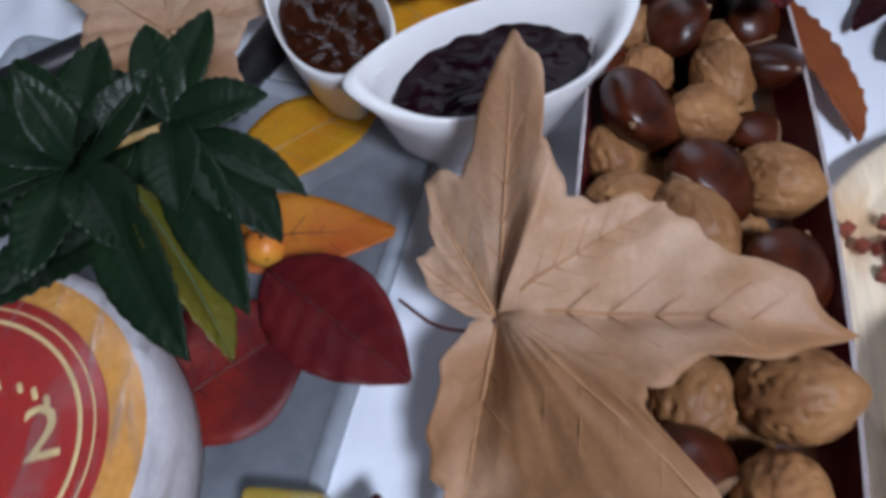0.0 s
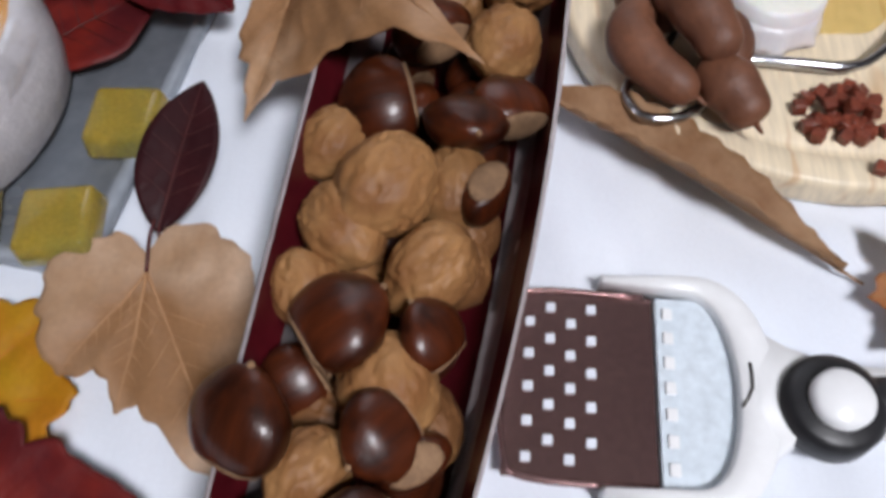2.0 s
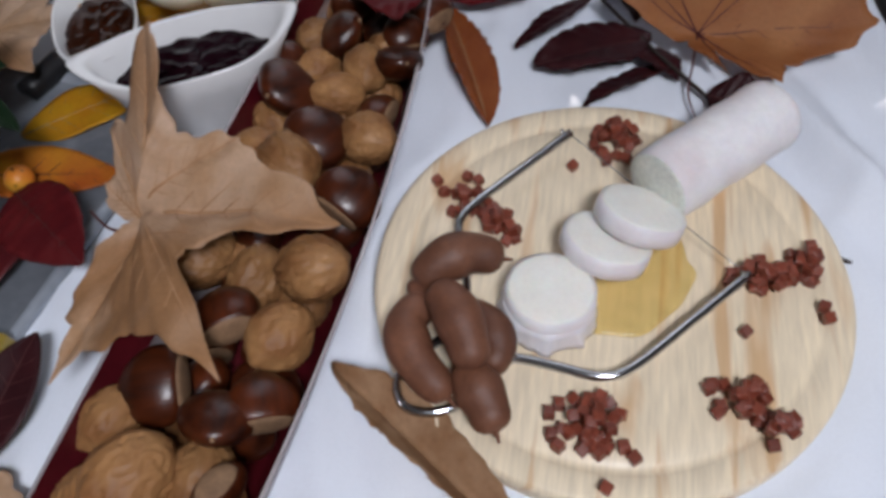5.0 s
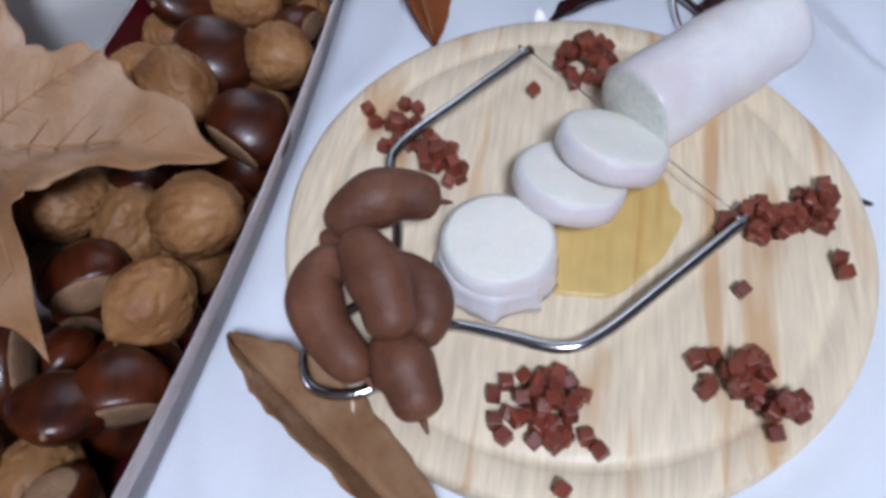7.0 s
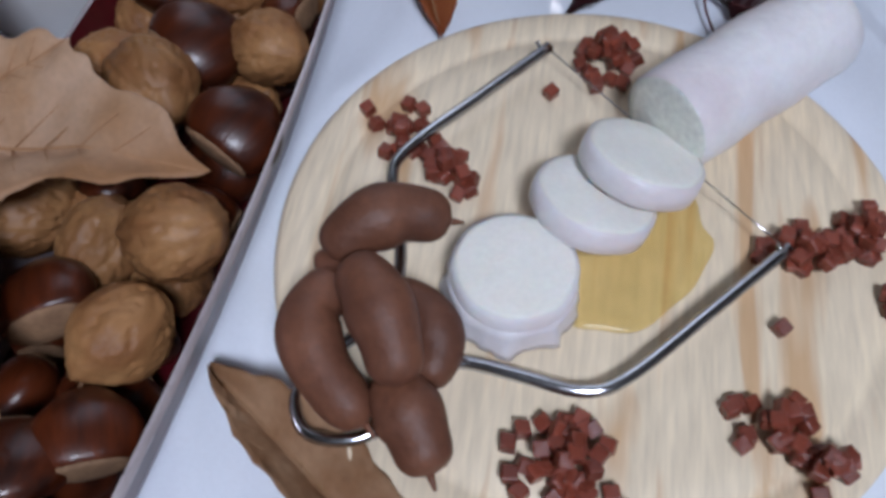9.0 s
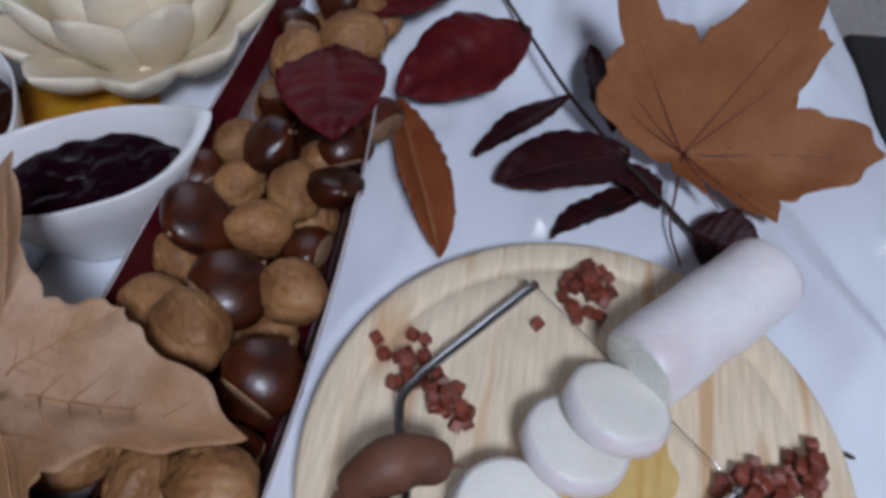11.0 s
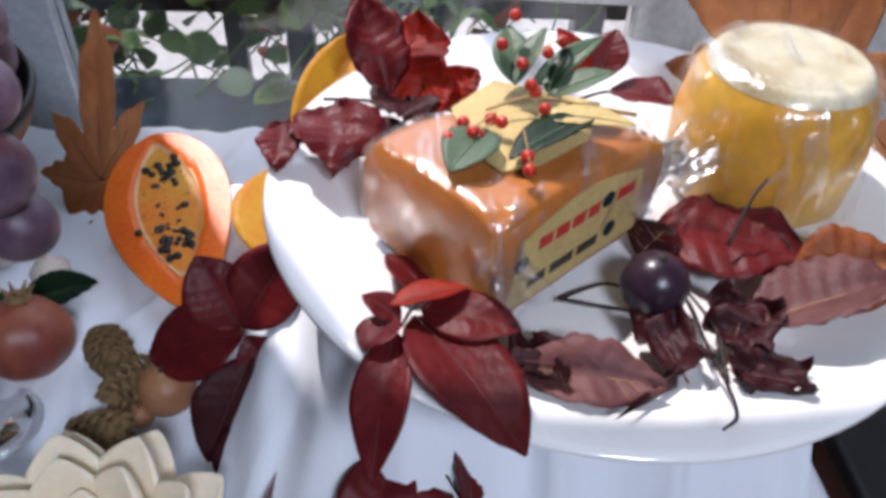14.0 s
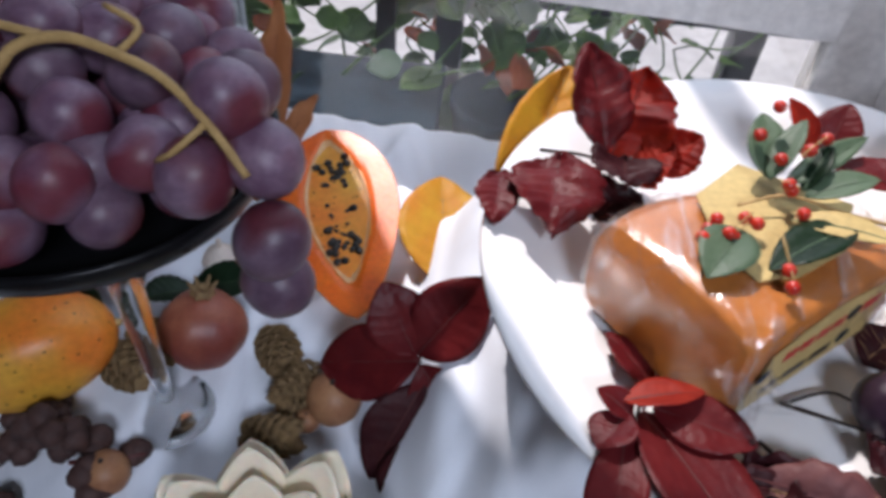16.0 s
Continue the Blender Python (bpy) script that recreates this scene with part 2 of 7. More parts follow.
M_JAM2 = mat("brown_jam", (0.040, 0.010, 0.004), (0.02, 0.005, 0.002), 80, 0.10, bump=0.5, bump_scale=70, coat=0.0, spec=0.4)
M_RED = mat("red_label", (0.42, 0.018, 0.014), (0.36, 0.014, 0.012), 40, 0.28, coat=0.5)
M_GOLD = mat("amber_cheese_edge", (0.72, 0.34, 0.07), (0.62, 0.27, 0.05), 40, 0.28, coat=0.5, bump=0.3, bump_scale=90)
M_LETTER = mat("cream_print", (0.74, 0.58, 0.27), (0.68, 0.52, 0.24), 60, 0.5)
M_GREYRIND = mat("floury_rind", (0.60, 0.58, 0.60), (0.52, 0.50, 0.53), 110, 0.85, bump=0.6, bump_scale=160)
M_MAPLE_TAN = leaf_mat("dry_tan_leaf", (0.52, 0.30, 0.165), (0.68, 0.47, 0.33), 26, 0.5, c3=(0.40, 0.20, 0.092))
M_MAPLE_ORANGE = leaf_mat("dry_orange_leaf", (0.36, 0.125, 0.040), (0.43, 0.175, 0.065), 22, 0.65, c3=(0.30, 0.095, 0.028))
M_LEAF_BROWN = leaf_mat("curled_brown_leaf", (0.30, 0.14, 0.06), (0.46, 0.27, 0.15), 40, 0.7)
M_LEAF_RUST = leaf_mat("rust_leaf", (0.24, 0.052, 0.012), (0.31, 0.085, 0.022), 40, 0.6)
M_LEAF_PURPLE = leaf_mat("dark_purple_leaf", (0.026, 0.005, 0.007), (0.046, 0.008, 0.010), 40, 0.5, through_light=0.12)
M_LEAF_WINE = leaf_mat("wine_red_leaf", (0.085, 0.007, 0.010), (0.15, 0.014, 0.015), 34, 0.42, through_light=0.2)
M_LEAF_RED = leaf_mat("bright_red_leaf", (0.55, 0.050, 0.020), (0.40, 0.026, 0.014), 50, 0.55, through_light=0.55, c3=(0.24, 0.014, 0.012))
M_LEAF_MAUVE = leaf_mat("dried_mauve_leaf", (0.085, 0.026, 0.028), (0.15, 0.052, 0.048), 40, 0.6, through_light=0.12)
M_LEAF_YELLOW = leaf_mat("yellow_leaf", (0.62, 0.34, 0.015), (0.64, 0.24, 0.012), 26, 0.55)
M_LEAF_FIRE = leaf_mat("orange_red_leaf", (0.66, 0.28, 0.02), (0.48, 0.07, 0.012), 14, 0.55, c3=(0.14, 0.015, 0.015))
M_LEAF_CRIMSON = leaf_mat("crimson_leaf", (0.11, 0.009, 0.013), (0.28, 0.022, 0.012), 34, 0.5, c3=(0.07, 0.010, 0.016))
M_LEAF_GREEN = leaf_mat("dark_green_leaf", (0.006, 0.018, 0.009), (0.012, 0.028, 0.012), 30, 0.34, through_light=0.1)
M_LEAF_GREEN2 = leaf_mat("pale_green_leaf", (0.09, 0.15, 0.085), (0.13, 0.19, 0.11), 30, 0.45)
M_LEAF_MIX = leaf_mat("green_yellow_leaf", (0.09, 0.11, 0.012), (0.20, 0.16, 0.015), 18, 0.4)
M_LEAF_OUT = leaf_mat("vine_leaf_green", (0.06, 0.13, 0.025), (0.10, 0.19, 0.04), 20, 0.5, through_light=0.4)
for m_ in (M_LEAF_GREEN, M_LEAF_WINE, M_LEAF_PURPLE):
    m_.node_tree.nodes["Principled BSDF"].inputs["Specular IOR Level"].default_value = 0.25
M_VEIN = mat("leaf_vein", (0.36, 0.20, 0.09), (0.28, 0.15, 0.07), 80, 0.6)
M_VEIN_TAN = mat("amber_leaf_vein", (0.50, 0.275, 0.14), (0.45, 0.23, 0.11), 80, 0.6)
M_STALK = mat("dark_twig", (0.022, 0.014, 0.012), (0.035, 0.022, 0.017), 120, 0.7, bump=0.5)
M_STALK_RED = mat("red_stalk", (0.10, 0.02, 0.018), (0.07, 0.015, 0.014), 120, 0.5)
M_STALK_TAN = mat("tan_stalk", (0.48, 0.31, 0.12), (0.38, 0.24, 0.09), 90, 0.6, bump=0.4)
M_GRAPE = mat("red_grape_bloom", (0.10, 0.050, 0.085), (0.20, 0.13, 0.18), 60, 0.44, c3=(0.12, 0.022, 0.035), vary=0.25, sub=0.2, bump=0.1)
M_PLUM = mat("black_plum_skin", (0.020, 0.010, 0.020), (0.035, 0.018, 0.032), 50, 0.3, bump=0.1)
M_PAPAYA = mat("papaya_flesh", (0.80, 0.165, 0.010), (0.74, 0.12, 0.008), 30, 0.35, sub=0.3, bump=0.2)
M_PAPAYA_IN = mat("papaya_hollow", (0.72, 0.44, 0.23), (0.66, 0.34, 0.15), 80, 0.45, sub=0.3, bump=0.5)
M_SEED = mat("papaya_seed", (0.010, 0.009, 0.008), (0.018, 0.015, 0.012), 200, 0.3)
M_SKIN = mat("papaya_skin", (0.74, 0.19, 0.025), (0.70, 0.26, 0.03), 24, 0.4, c3=(0.66, 0.33, 0.04), spots=90, bump=0.2)
M_POM = mat("pomegranate_skin", (0.26, 0.070, 0.042), (0.34, 0.12, 0.065), 40, 0.42, bump=0.3, c3=(0.20, 0.045, 0.032))
M_CONE = mat("pine_cone_scale", (0.26, 0.17, 0.075), (0.16, 0.095, 0.045), 120, 0.75, bump=0.5, vary=0.1)
M_ONION = mat("tan_fruit_skin", (0.36, 0.18, 0.085), (0.28, 0.12, 0.06), 40, 0.5, bump=0.2)
M_GARLIC = mat("garlic_skin", (0.72, 0.66, 0.58), (0.66, 0.56, 0.5), 60, 0.6, bump=0.3)
M_DRIED = mat("dried_fruit", (0.075, 0.036, 0.030), (0.04, 0.018, 0.016), 120, 0.7, bump=0.9, bump_scale=140)
M_WEDGE = mat("orange_cheese_rind", (0.50, 0.165, 0.022), (0.42, 0.125, 0.018), 30, 0.32, bump=0.25, bump_scale=60, coat=0.3)
M_PAPER = mat("kraft_label_paper", (0.56, 0.42, 0.17), (0.50, 0.36, 0.14), 40, 0.6)
M_WHEEL = mat("yellow_cheese_rind", (0.74, 0.33, 0.012), (0.68, 0.40, 0.05), 14, 0.35, bump=0.2, coat=0.2)
M_FOIL = mat("wrapped_cheese_top", (0.70, 0.66, 0.50), (0.62, 0.56, 0.38), 50, 0.16, coat=0.8, bump=0.9, bump_scale=70, c3=(0.45, 0.36, 0.2))
M_BERRY = mat("red_berry", (0.50, 0.030, 0.014), (0.42, 0.020, 0.010), 100, 0.3, coat=0.2, vary=0.15)
M_INK = mat("dark_print", (0.030, 0.024, 0.020), (0.04, 0.03, 0.025), 60, 0.5)
M_REDINK = mat("red_print", (0.50, 0.035, 0.03), (0.46, 0.03, 0.026), 60, 0.5)
M_DARKDISH = mat("black_glazed_dish", (0.004, 0.004, 0.005), (0.007, 0.007, 0.008), 30, 0.3, coat=0.0, spec=0.2)
M_CONCRETE = mat("pale_paving", (0.55, 0.55, 0.54), (0.48, 0.48, 0.48), 4, 0.85, bump=0.2)
M_POT = mat("grey_pot", (0.014, 0.028, 0.040), (0.010, 0.02, 0.03), 20, 0.85, spec=0.1)
M_GRATER = mat("grater_white_plastic", (0.82, 0.83, 0.84), (0.80, 0.81, 0.82), 30, 0.3, coat=0.2, grain=0.02)
# The red-brown reflection on the steel is put into its base colour.
M_GRATEPLATE = mat("grater_steel_red_reflection", (0.34, 0.20, 0.19), (0.28, 0.16, 0.155), 50, 0.22, metal=0.85)
M_CLEAR = mat("clear_plastic_window", (0.66, 0.74, 0.80), (0.62, 0.70, 0.76), 30, 0.15, coat=0.4)
M_FILM = film_mat("cling_film", 0.90)
M_GLASS = glass_mat("clear_glass")
M_PANE = glass_mat("window_glass", (0.97, 0.99, 1.0))


# ---- builders ----
def link(name, bm, material, smooth=True):
    me = bpy.data.meshes.new(name)
    bmesh.ops.recalc_face_normals(bm, faces=bm.faces)
    bm.to_mesh(me)
    bm.free()
    me.materials.append(material)
    if smooth:
        for p in me.polygons:
            p.use_smooth = True
    return new(name, me)


def part(name, bm, material, parent, label="", smooth=True, m=None):
    """One mesh under a thing or a part; the bmesh is in the parent's coordinates unless m places it."""
    o = link(name, bm, material, smooth)
    o.parent = parent
    if m is not None:
        o.matrix_basis = m
    if label:
        o["label"] = label
    return o


def thing(name, label, category, m, group="", kind=""):
    o = new(name)
    o.empty_display_size = 0.01
    o.matrix_basis = m
    return tagged(o, label, category, group, kind)


def solid(name, bm, material, label, category, m=None, group="", kind="", smooth=True):
    o = link(name, bm, material, smooth)
    if m is not None:
        o.matrix_basis = m
    return tagged(o, label, category, group, kind)


def box_bm(x0, x1, y0, y1, z0, z1, bevel=0.0, seg=2):
    bm = bmesh.new()
    bmesh.ops.create_cube(bm, size=1)
    for v in bm.verts:
        v.co = ((x0 + x1) / 2 + v.co.x * (x1 - x0), (y0 + y1) / 2 + v.co.y * (y1 - y0), (z0 + z1) / 2 + v.co.z * (z1 - z0))
    if bevel:
        bmesh.ops.bevel(bm, geom=bm.edges[:], offset=bevel, segments=seg, profile=0.5, affect="EDGES")
    return bm


def lathe_bm(profile, seg=48, wob=0.0):
    """Turns (radius, z) round the z axis; a radius of 0 closes the end."""
    bm = bmesh.new()
    rings = []
    for r, z in profile:
        if r < 1e-6:
            rings.append([bm.verts.new((0, 0, z))])
        else:
            ring = []
            for k in range(seg):
                a = 2 * math.pi * k / seg
                w = 1 + wob * noise.noise((math.cos(a) * 2, math.sin(a) * 2, z * 30))
                ring.append(bm.verts.new((r * w * math.cos(a), r * w * math.sin(a), z)))
            rings.append(ring)
    for a, b in zip(rings, rings[1:]):
        for k in range(seg):
            j = (k + 1) % seg
            if len(a) == 1 and len(b) > 1:
                bm.faces.new((a[0], b[k], b[j]))
            elif len(b) == 1 and len(a) > 1:
                bm.faces.new((a[k], a[j], b[0]))
            elif len(a) > 1:
                bm.faces.new((a[k], a[j], b[j], b[k]))
    return bm


def smooth_path(points, n=8):
    """Catmull-Rom through the points."""
    p = [Vector(q) for q in points]
    p = [p[0] * 2 - p[1]] + p + [p[-1] * 2 - p[-2]]
    out = []
    for i in range(1, len(p) - 2):
        for k in range(n):
            t = k / n
            out.append(0.5 * ((2 * p[i]) + (p[i + 1] - p[i - 1]) * t + (2 * p[i - 1] - 5 * p[i] + 4 * p[i + 1] - p[i + 2]) * t * t
                              + (3 * p[i] - p[i - 1] - 3 * p[i + 1] + p[i + 2]) * t ** 3))
    return out + [p[-2]]


def tube_bm(points, radius, end=None, sides=8, smooth=6, bm=None):
    """A round bar along the points, from radius to end."""
    bm = bm or bmesh.new()
    path = smooth_path(points, smooth) if smooth else [Vector(q) for q in points]
    end = radius if end is None else end
    rings, n0 = [], None
    for i, p in enumerate(path):
        d = (path[min(i + 1, len(path) - 1)] - path[max(i - 1, 0)]).normalized()
        if n0 is None:
            n0 = d.orthogonal().normalized()
        n0 = (n0 - d * n0.dot(d)).normalized()
        b = d.cross(n0)
        r = radius + (end - radius) * i / (len(path) - 1)
        rings.append([bm.verts.new(p + (n0 * math.cos(2 * math.pi * k / sides) + b * math.sin(2 * math.pi * k / sides)) * r) for k in range(sides)])
    for a, c in zip(rings, rings[1:]):
        for k in range(sides):
            j = (k + 1) % sides
            bm.faces.new((a[k], a[j], c[j], c[k]))
    bm.faces.new(rings[0][::-1])
    bm.faces.new(rings[-1])
    return bm


def ball_bm(radius, sub=3, shape=None):
    bm = bmesh.new()
    bmesh.ops.create_icosphere(bm, subdivisions=sub, radius=1)
    for v in bm.verts:
        v.co = (shape(v.co.normalized()) if shape else v.co) * radius
    return bm


def along(base, tip, roll=0.0):
    """A pose with its y axis from base to tip and z as upright as can be, turned by roll about y."""
    b, t = Vector(base), Vector(tip)
    y = (t - b).normalized()
    z = Vector((0, 0, 1)) - y * y.z
    z = z.normalized() if z.length > 1e-4 else Vector((0, -1, 0))
    x = y.cross(z)
    m = Matrix((x, y, z)).transposed().to_4x4()
    return Matrix.Translation(b) @ m @ pose(0, 0, 0, 0, roll, 0)


def thicken(bm, t=0.0005):
    bmesh.ops.recalc_face_normals(bm, faces=bm.faces)
    bmesh.ops.solidify(bm, geom=bm.faces[:], thickness=t)
    return bm


def blade_bm(length, width, fold=0.15, curl=0.2, roll=0.0, pleat=0.0, pairs=8, wave=0.0, serr=0.0, point=1.0, widest=0.9, seed=0, nu=10, nt=34, torn=0.0):
    """A simple leaf along y from its stalk: rounded blade, folded on the midrib, arched, pleated between its side veins."""
    bm = bmesh.new()
    rows = []
    for i in range(nt + 1):
        t = i / nt
        w = width / 2 * max(0.02, math.sin(math.pi * t ** widest)) ** (0.75 if t < 0.5 else 0.75 * point)
        if serr:
            w *= 1 + serr * ((t * pairs * 2) % 1 - 0.5)
        row = []
        for j in range(nu + 1):
            u = 2 * j / nu - 1
            e = 1 + torn * noise.noise((u * 1.5 + seed, t * 9, seed)) * abs(u)
            x, y = u * w * e, t * length
            z = fold * abs(u) * w + curl * length * (4 * (t - 0.5) ** 2 - 1) * -0.25
            z += pleat * width * abs(math.sin(math.pi * pairs * (t - 0.16 * abs(u)))) * min(1, 3 * abs(u)) * 0.1
            z += wave * width * noise.noise((u * 1.2 + seed * 3.1, t * 3.2, seed)) * (0.3 + abs(u))
            if roll:
                a = roll * u
                x, z = w * e * math.sin(a) / max(abs(roll), 0.01) * (1 if roll > 0 else 1), z + w * (1 - math.cos(a)) / max(abs(roll), 0.01)
            row.append(bm.verts.new((x, y, z)))
        rows.append(row)
    for a, b in zip(rows, rows[1:]):
        for j in range(nu):
            bm.faces.new((a[j], a[j + 1], b[j + 1], b[j]))
    return thicken(bm)


def midrib_bm(length, curl, width, pairs=6, r=0.0007, fold=0.15, side=True):
    def at(u, t):
        w = width / 2 * max(0.02, math.sin(math.pi * t ** 0.9)) ** 0.75
        return (u * w, t * length, fold * abs(u) * w + curl * length * (4 * (t - 0.5) ** 2 - 1) * -0.25 + 0.0003)
    bm = tube_bm([at(0, t / 6) for t in range(7)], r, r * 0.4, 6, 3)
    if side:
        for k in range(1, pairs):
            t = 0.08 + 0.78 * k / pairs
            for s in (-1, 1):
                tube_bm([at(0, t), at(s * 0.45, t + 0.06), at(s * 0.85, t + 0.11)], r * 0.5, r * 0.2, 4, 2, bm)
    return bm


def leaf(base, tip, width, material, label, roll=0.0, name="leaf", parent=None, stalk=0.0, vein=M_VEIN, stalk_mat=None, pairs=7, ribs=True, category="leaf", **shape):
    """A leaf from its stalk end to its tip, as a thing of its own or as a part of parent."""
    length = (Vector(tip) - Vector(base)).length
    m = along(base, tip, roll)
    if parent is None:
        o = thing(name, label, category, m)
        b = part("blade", blade_bm(length, width, pairs=pairs, **shape), material, o)
        if ribs:
            part("vein", midrib_bm(length, shape.get("curl", 0.2), width, pairs, fold=shape.get("fold", 0.15), side=not shape.get("roll")), vein, o)
    else:
        o = part(name, blade_bm(length, width, pairs=pairs, **shape), material, parent, label, m=m)
        if ribs:
            part("vein", midrib_bm(length, shape.get("curl", 0.2), width, 3, fold=shape.get("fold", 0.15), side=False), vein, o)
    if stalk:
        part("stalk", tube_bm([(0, 0.002, 0), (stalk * 0.15, -stalk * 0.5, -0.002), (stalk * 0.05, -stalk, -0.001)], 0.0009, 0.0007, 6, 5), stalk_mat or vein, o)
    return o


def palm_radius(a, lobes, base_r, teeth):
    best = base_r
    for deg, length, half in lobes:
        d = abs((math.degrees(a) - deg + 180) % 360 - 180) / half
        if d < 1:
            r = length * (1 - d) ** 0.85
            r *= 1 + teeth * (abs(((d * 3.1) % 1) - 0.5) - 0.25) * (1 if d > 0.12 else 0)
            best = max(best, r)
    return best


def palm_leaf(centre, lobes, height, material, label, base_r=0.03, teeth=0.3, stalk=None, vein=M_VEIN, wave=0.006, seed=0, name="maple_leaf", rings=16):
    """A lobed leaf round the point where the stalk meets it. lobes: direction in degrees, length, half width in degrees.
    height(x, y): how the blade arches."""
    o = thing(name, label, "leaf", Matrix.Translation(centre))
    bm, n = bmesh.new(), 240

    def up(x, y):
        z = height(x, y) + wave * noise.noise((x * 22 + seed, y * 22, seed * 1.7))
        r = math.hypot(x, y)
        if r > 1e-5:
            best = None
            for deg, length, half in lobes:
                if length < base_r * 1.15:
                    continue
                c, s = math.cos(radians(deg)), math.sin(radians(deg))
                d = abs(x * s - y * c)
                if x * c + y * s > 0 and (best is None or d < best[0]):
                    best = (d, x * c + y * s)
            if best:
                d, t = best
                k = min(1, r / 0.02)
                z += k * (0.0022 * (1 - math.exp(-(d / 0.007) ** 2)) + 0.0011 * math.sin((t - d * 0.8) * 330) * min(1, d / 0.012))
        return z
    mid = bm.verts.new((0, 0, up(0, 0)))
    rows = []
    for i in range(1, rings + 1):
        row = []
        for k in range(n):
            a = 2 * math.pi * k / n
            r = palm_radius(a, lobes, base_r, teeth)
            r *= i / rings
            x, y = r * math.cos(a), r * math.sin(a)
            row.append(bm.verts.new((x, y, up(x, y))))
        rows.append(row)
    for k in range(n):
        bm.faces.new((mid, rows[0][k], rows[0][(k + 1) % n]))
    for a, b in zip(rows, rows[1:]):
        for k in range(n):
            j = (k + 1) % n
            bm.faces.new((a[k], a[j], b[j], b[k]))
    part("blade", thicken(bm, 0.0006), material, o)
    bm = bmesh.new()
    for deg, length, half in lobes:
        if length < base_r * 1.15:
            continue
        c, s = math.cos(radians(deg)), math.sin(radians(deg))
        tube_bm([(c * length * q, s * length * q, up(c * length * q, s * length * q) + 0.0003) for q in (0, 0.2, 0.4, 0.6, 0.8, 0.95)], 0.0009, 0.0003, 6, 3, bm)
        for q in (0.25, 0.42, 0.6):
            for sd in (-1, 1):
                a2 = radians(deg + sd * 38)
                p0 = (c * length * q, s * length * q)
                reach = length * 0.2 * (1 - q * 0.6)
                p1 = (p0[0] + math.cos(a2) * reach, p0[1] + math.sin(a2) * reach)
                tube_bm([(*p0, up(*p0) + 0.0002), (*p1, up(*p1) + 0.0002)], 0.0004, 0.0002, 4, 2, bm)
    part("vein", bm, vein, o)
    if stalk:
        part("stalk", tube_bm(stalk, 0.0011, 0.0009, 6, 6), vein if vein is not M_VEIN else M_STALK_RED, o)
    return o


def step(v, a, b):
    t = min(1, max(0, (v - a) / (b - a)))
    return t * t * (3 - 2 * t)


def keyed_leaf(centre, keys, material, label, vein=M_VEIN, seed=0, teeth=0.05, wave=0.004, crease=0.003, stalk=None, stalk_mat=None, rings=18, lift=0.0):
    """A lobed leaf. keys: direction in degrees, reach and rise of the edge there; every reach larger than both neighbours is a lobe with a main vein."""
    o = thing("maple_leaf", label, "leaf", Matrix.Translation(centre))
    keys = sorted((d % 360, r, z) for d, r, z in keys)
    tips = [k for i, k in enumerate(keys) if k[1] > keys[i - 1][1] and k[1] > keys[(i + 1) % len(keys)][1]]

    def edge(deg):
        for i, (d, r, z) in enumerate(keys):
            d1, r1, z1 = keys[(i + 1) % len(keys)]
            span = (d1 - d) % 360
            t = ((deg - d) % 360) / span
            if t <= 1:
                bow = t + 0.10 * math.sin(2 * math.pi * t)
                return r + (r1 - r) * bow, z + (z1 - z) * t
        return keys[0][1], keys[0][2]

    def up(x, y):
        q = math.hypot(x, y)
        if q < 1e-5:
            return 0.0
        deg = math.degrees(math.atan2(y, x))
        r, z = edge(deg)
        around = [edge(deg + e) for e in (-21, -14, -7, 0, 7, 14, 21)]
        slope = sum(e[1] / e[0] for e in around) / 7
        r = r if lift == 0 else sum(e[0] for e in around) / 7
        z = slope * r
        turn = math.cos(math.atan2(y, x) + 0.2)
        h = z * min(1.2, q / r) ** (1 - 0.6 * step(turn, -0.1, 0.35) * lift) + wave * noise.noise((x * 24 + seed, y * 24, seed * 1.7)) * min(1, q / 0.03) + 0.35 * wave * noise.noise((x * 70, y * 70, seed))
        near = min(abs(x * math.sin(radians(d)) - y * math.cos(radians(d))) if x * math.cos(radians(d)) + y * math.sin(radians(d)) > 0 else 1 for d, _, _ in tips)
        return h - crease * math.exp(-(near / 0.007) ** 2) * min(1, q / 0.02)
    bm, n = bmesh.new(), 300
    mid = bm.verts.new((0, 0, 0))
    rows = []
    for i in range(1, rings + 1):
        row = []
        for k in range(n):
            a = 2 * math.pi * k / n
            r = edge(math.degrees(a))[0] * (1 + teeth * noise.noise((math.cos(a) * 7, math.sin(a) * 7, seed + 3.0)) * (i / rings) ** 4) * i / rings
            x, y = r * math.cos(a), r * math.sin(a)
            row.append(bm.verts.new((x, y, up(x, y))))
        rows.append(row)
    for k in range(n):
        bm.faces.new((mid, rows[0][k], rows[0][(k + 1) % n]))
    for a, b in zip(rows, rows[1:]):
        for k in range(n):
            j = (k + 1) % n
            bm.faces.new((a[k], a[j], b[j], b[k]))
    part("blade", thicken(bm, 0.0006), material, o)
    for d, r, z in tips:
        c, s = math.cos(radians(d)), math.sin(radians(d))
        bm = tube_bm([(c * r * q, s * r * q, up(c * r * q, s * r * q) + 0.0004) for q in (0, 0.15, 0.3, 0.45, 0.6, 0.75, 0.95)], 0.0010, 0.0003, 6, 3)
        for q in (0.2, 0.32, 0.45, 0.58, 0.7):
            for sd in (-1, 1):
                a2, p0 = radians(d + sd * 42), (c * r * q, s * r * q)
                reach = r * 0.24 * (1 - q * 0.7)
                pts = [(p0[0] + math.cos(a2) * reach * e, p0[1] + math.sin(a2) * reach * e) for e in (0, 0.5, 1.0)]
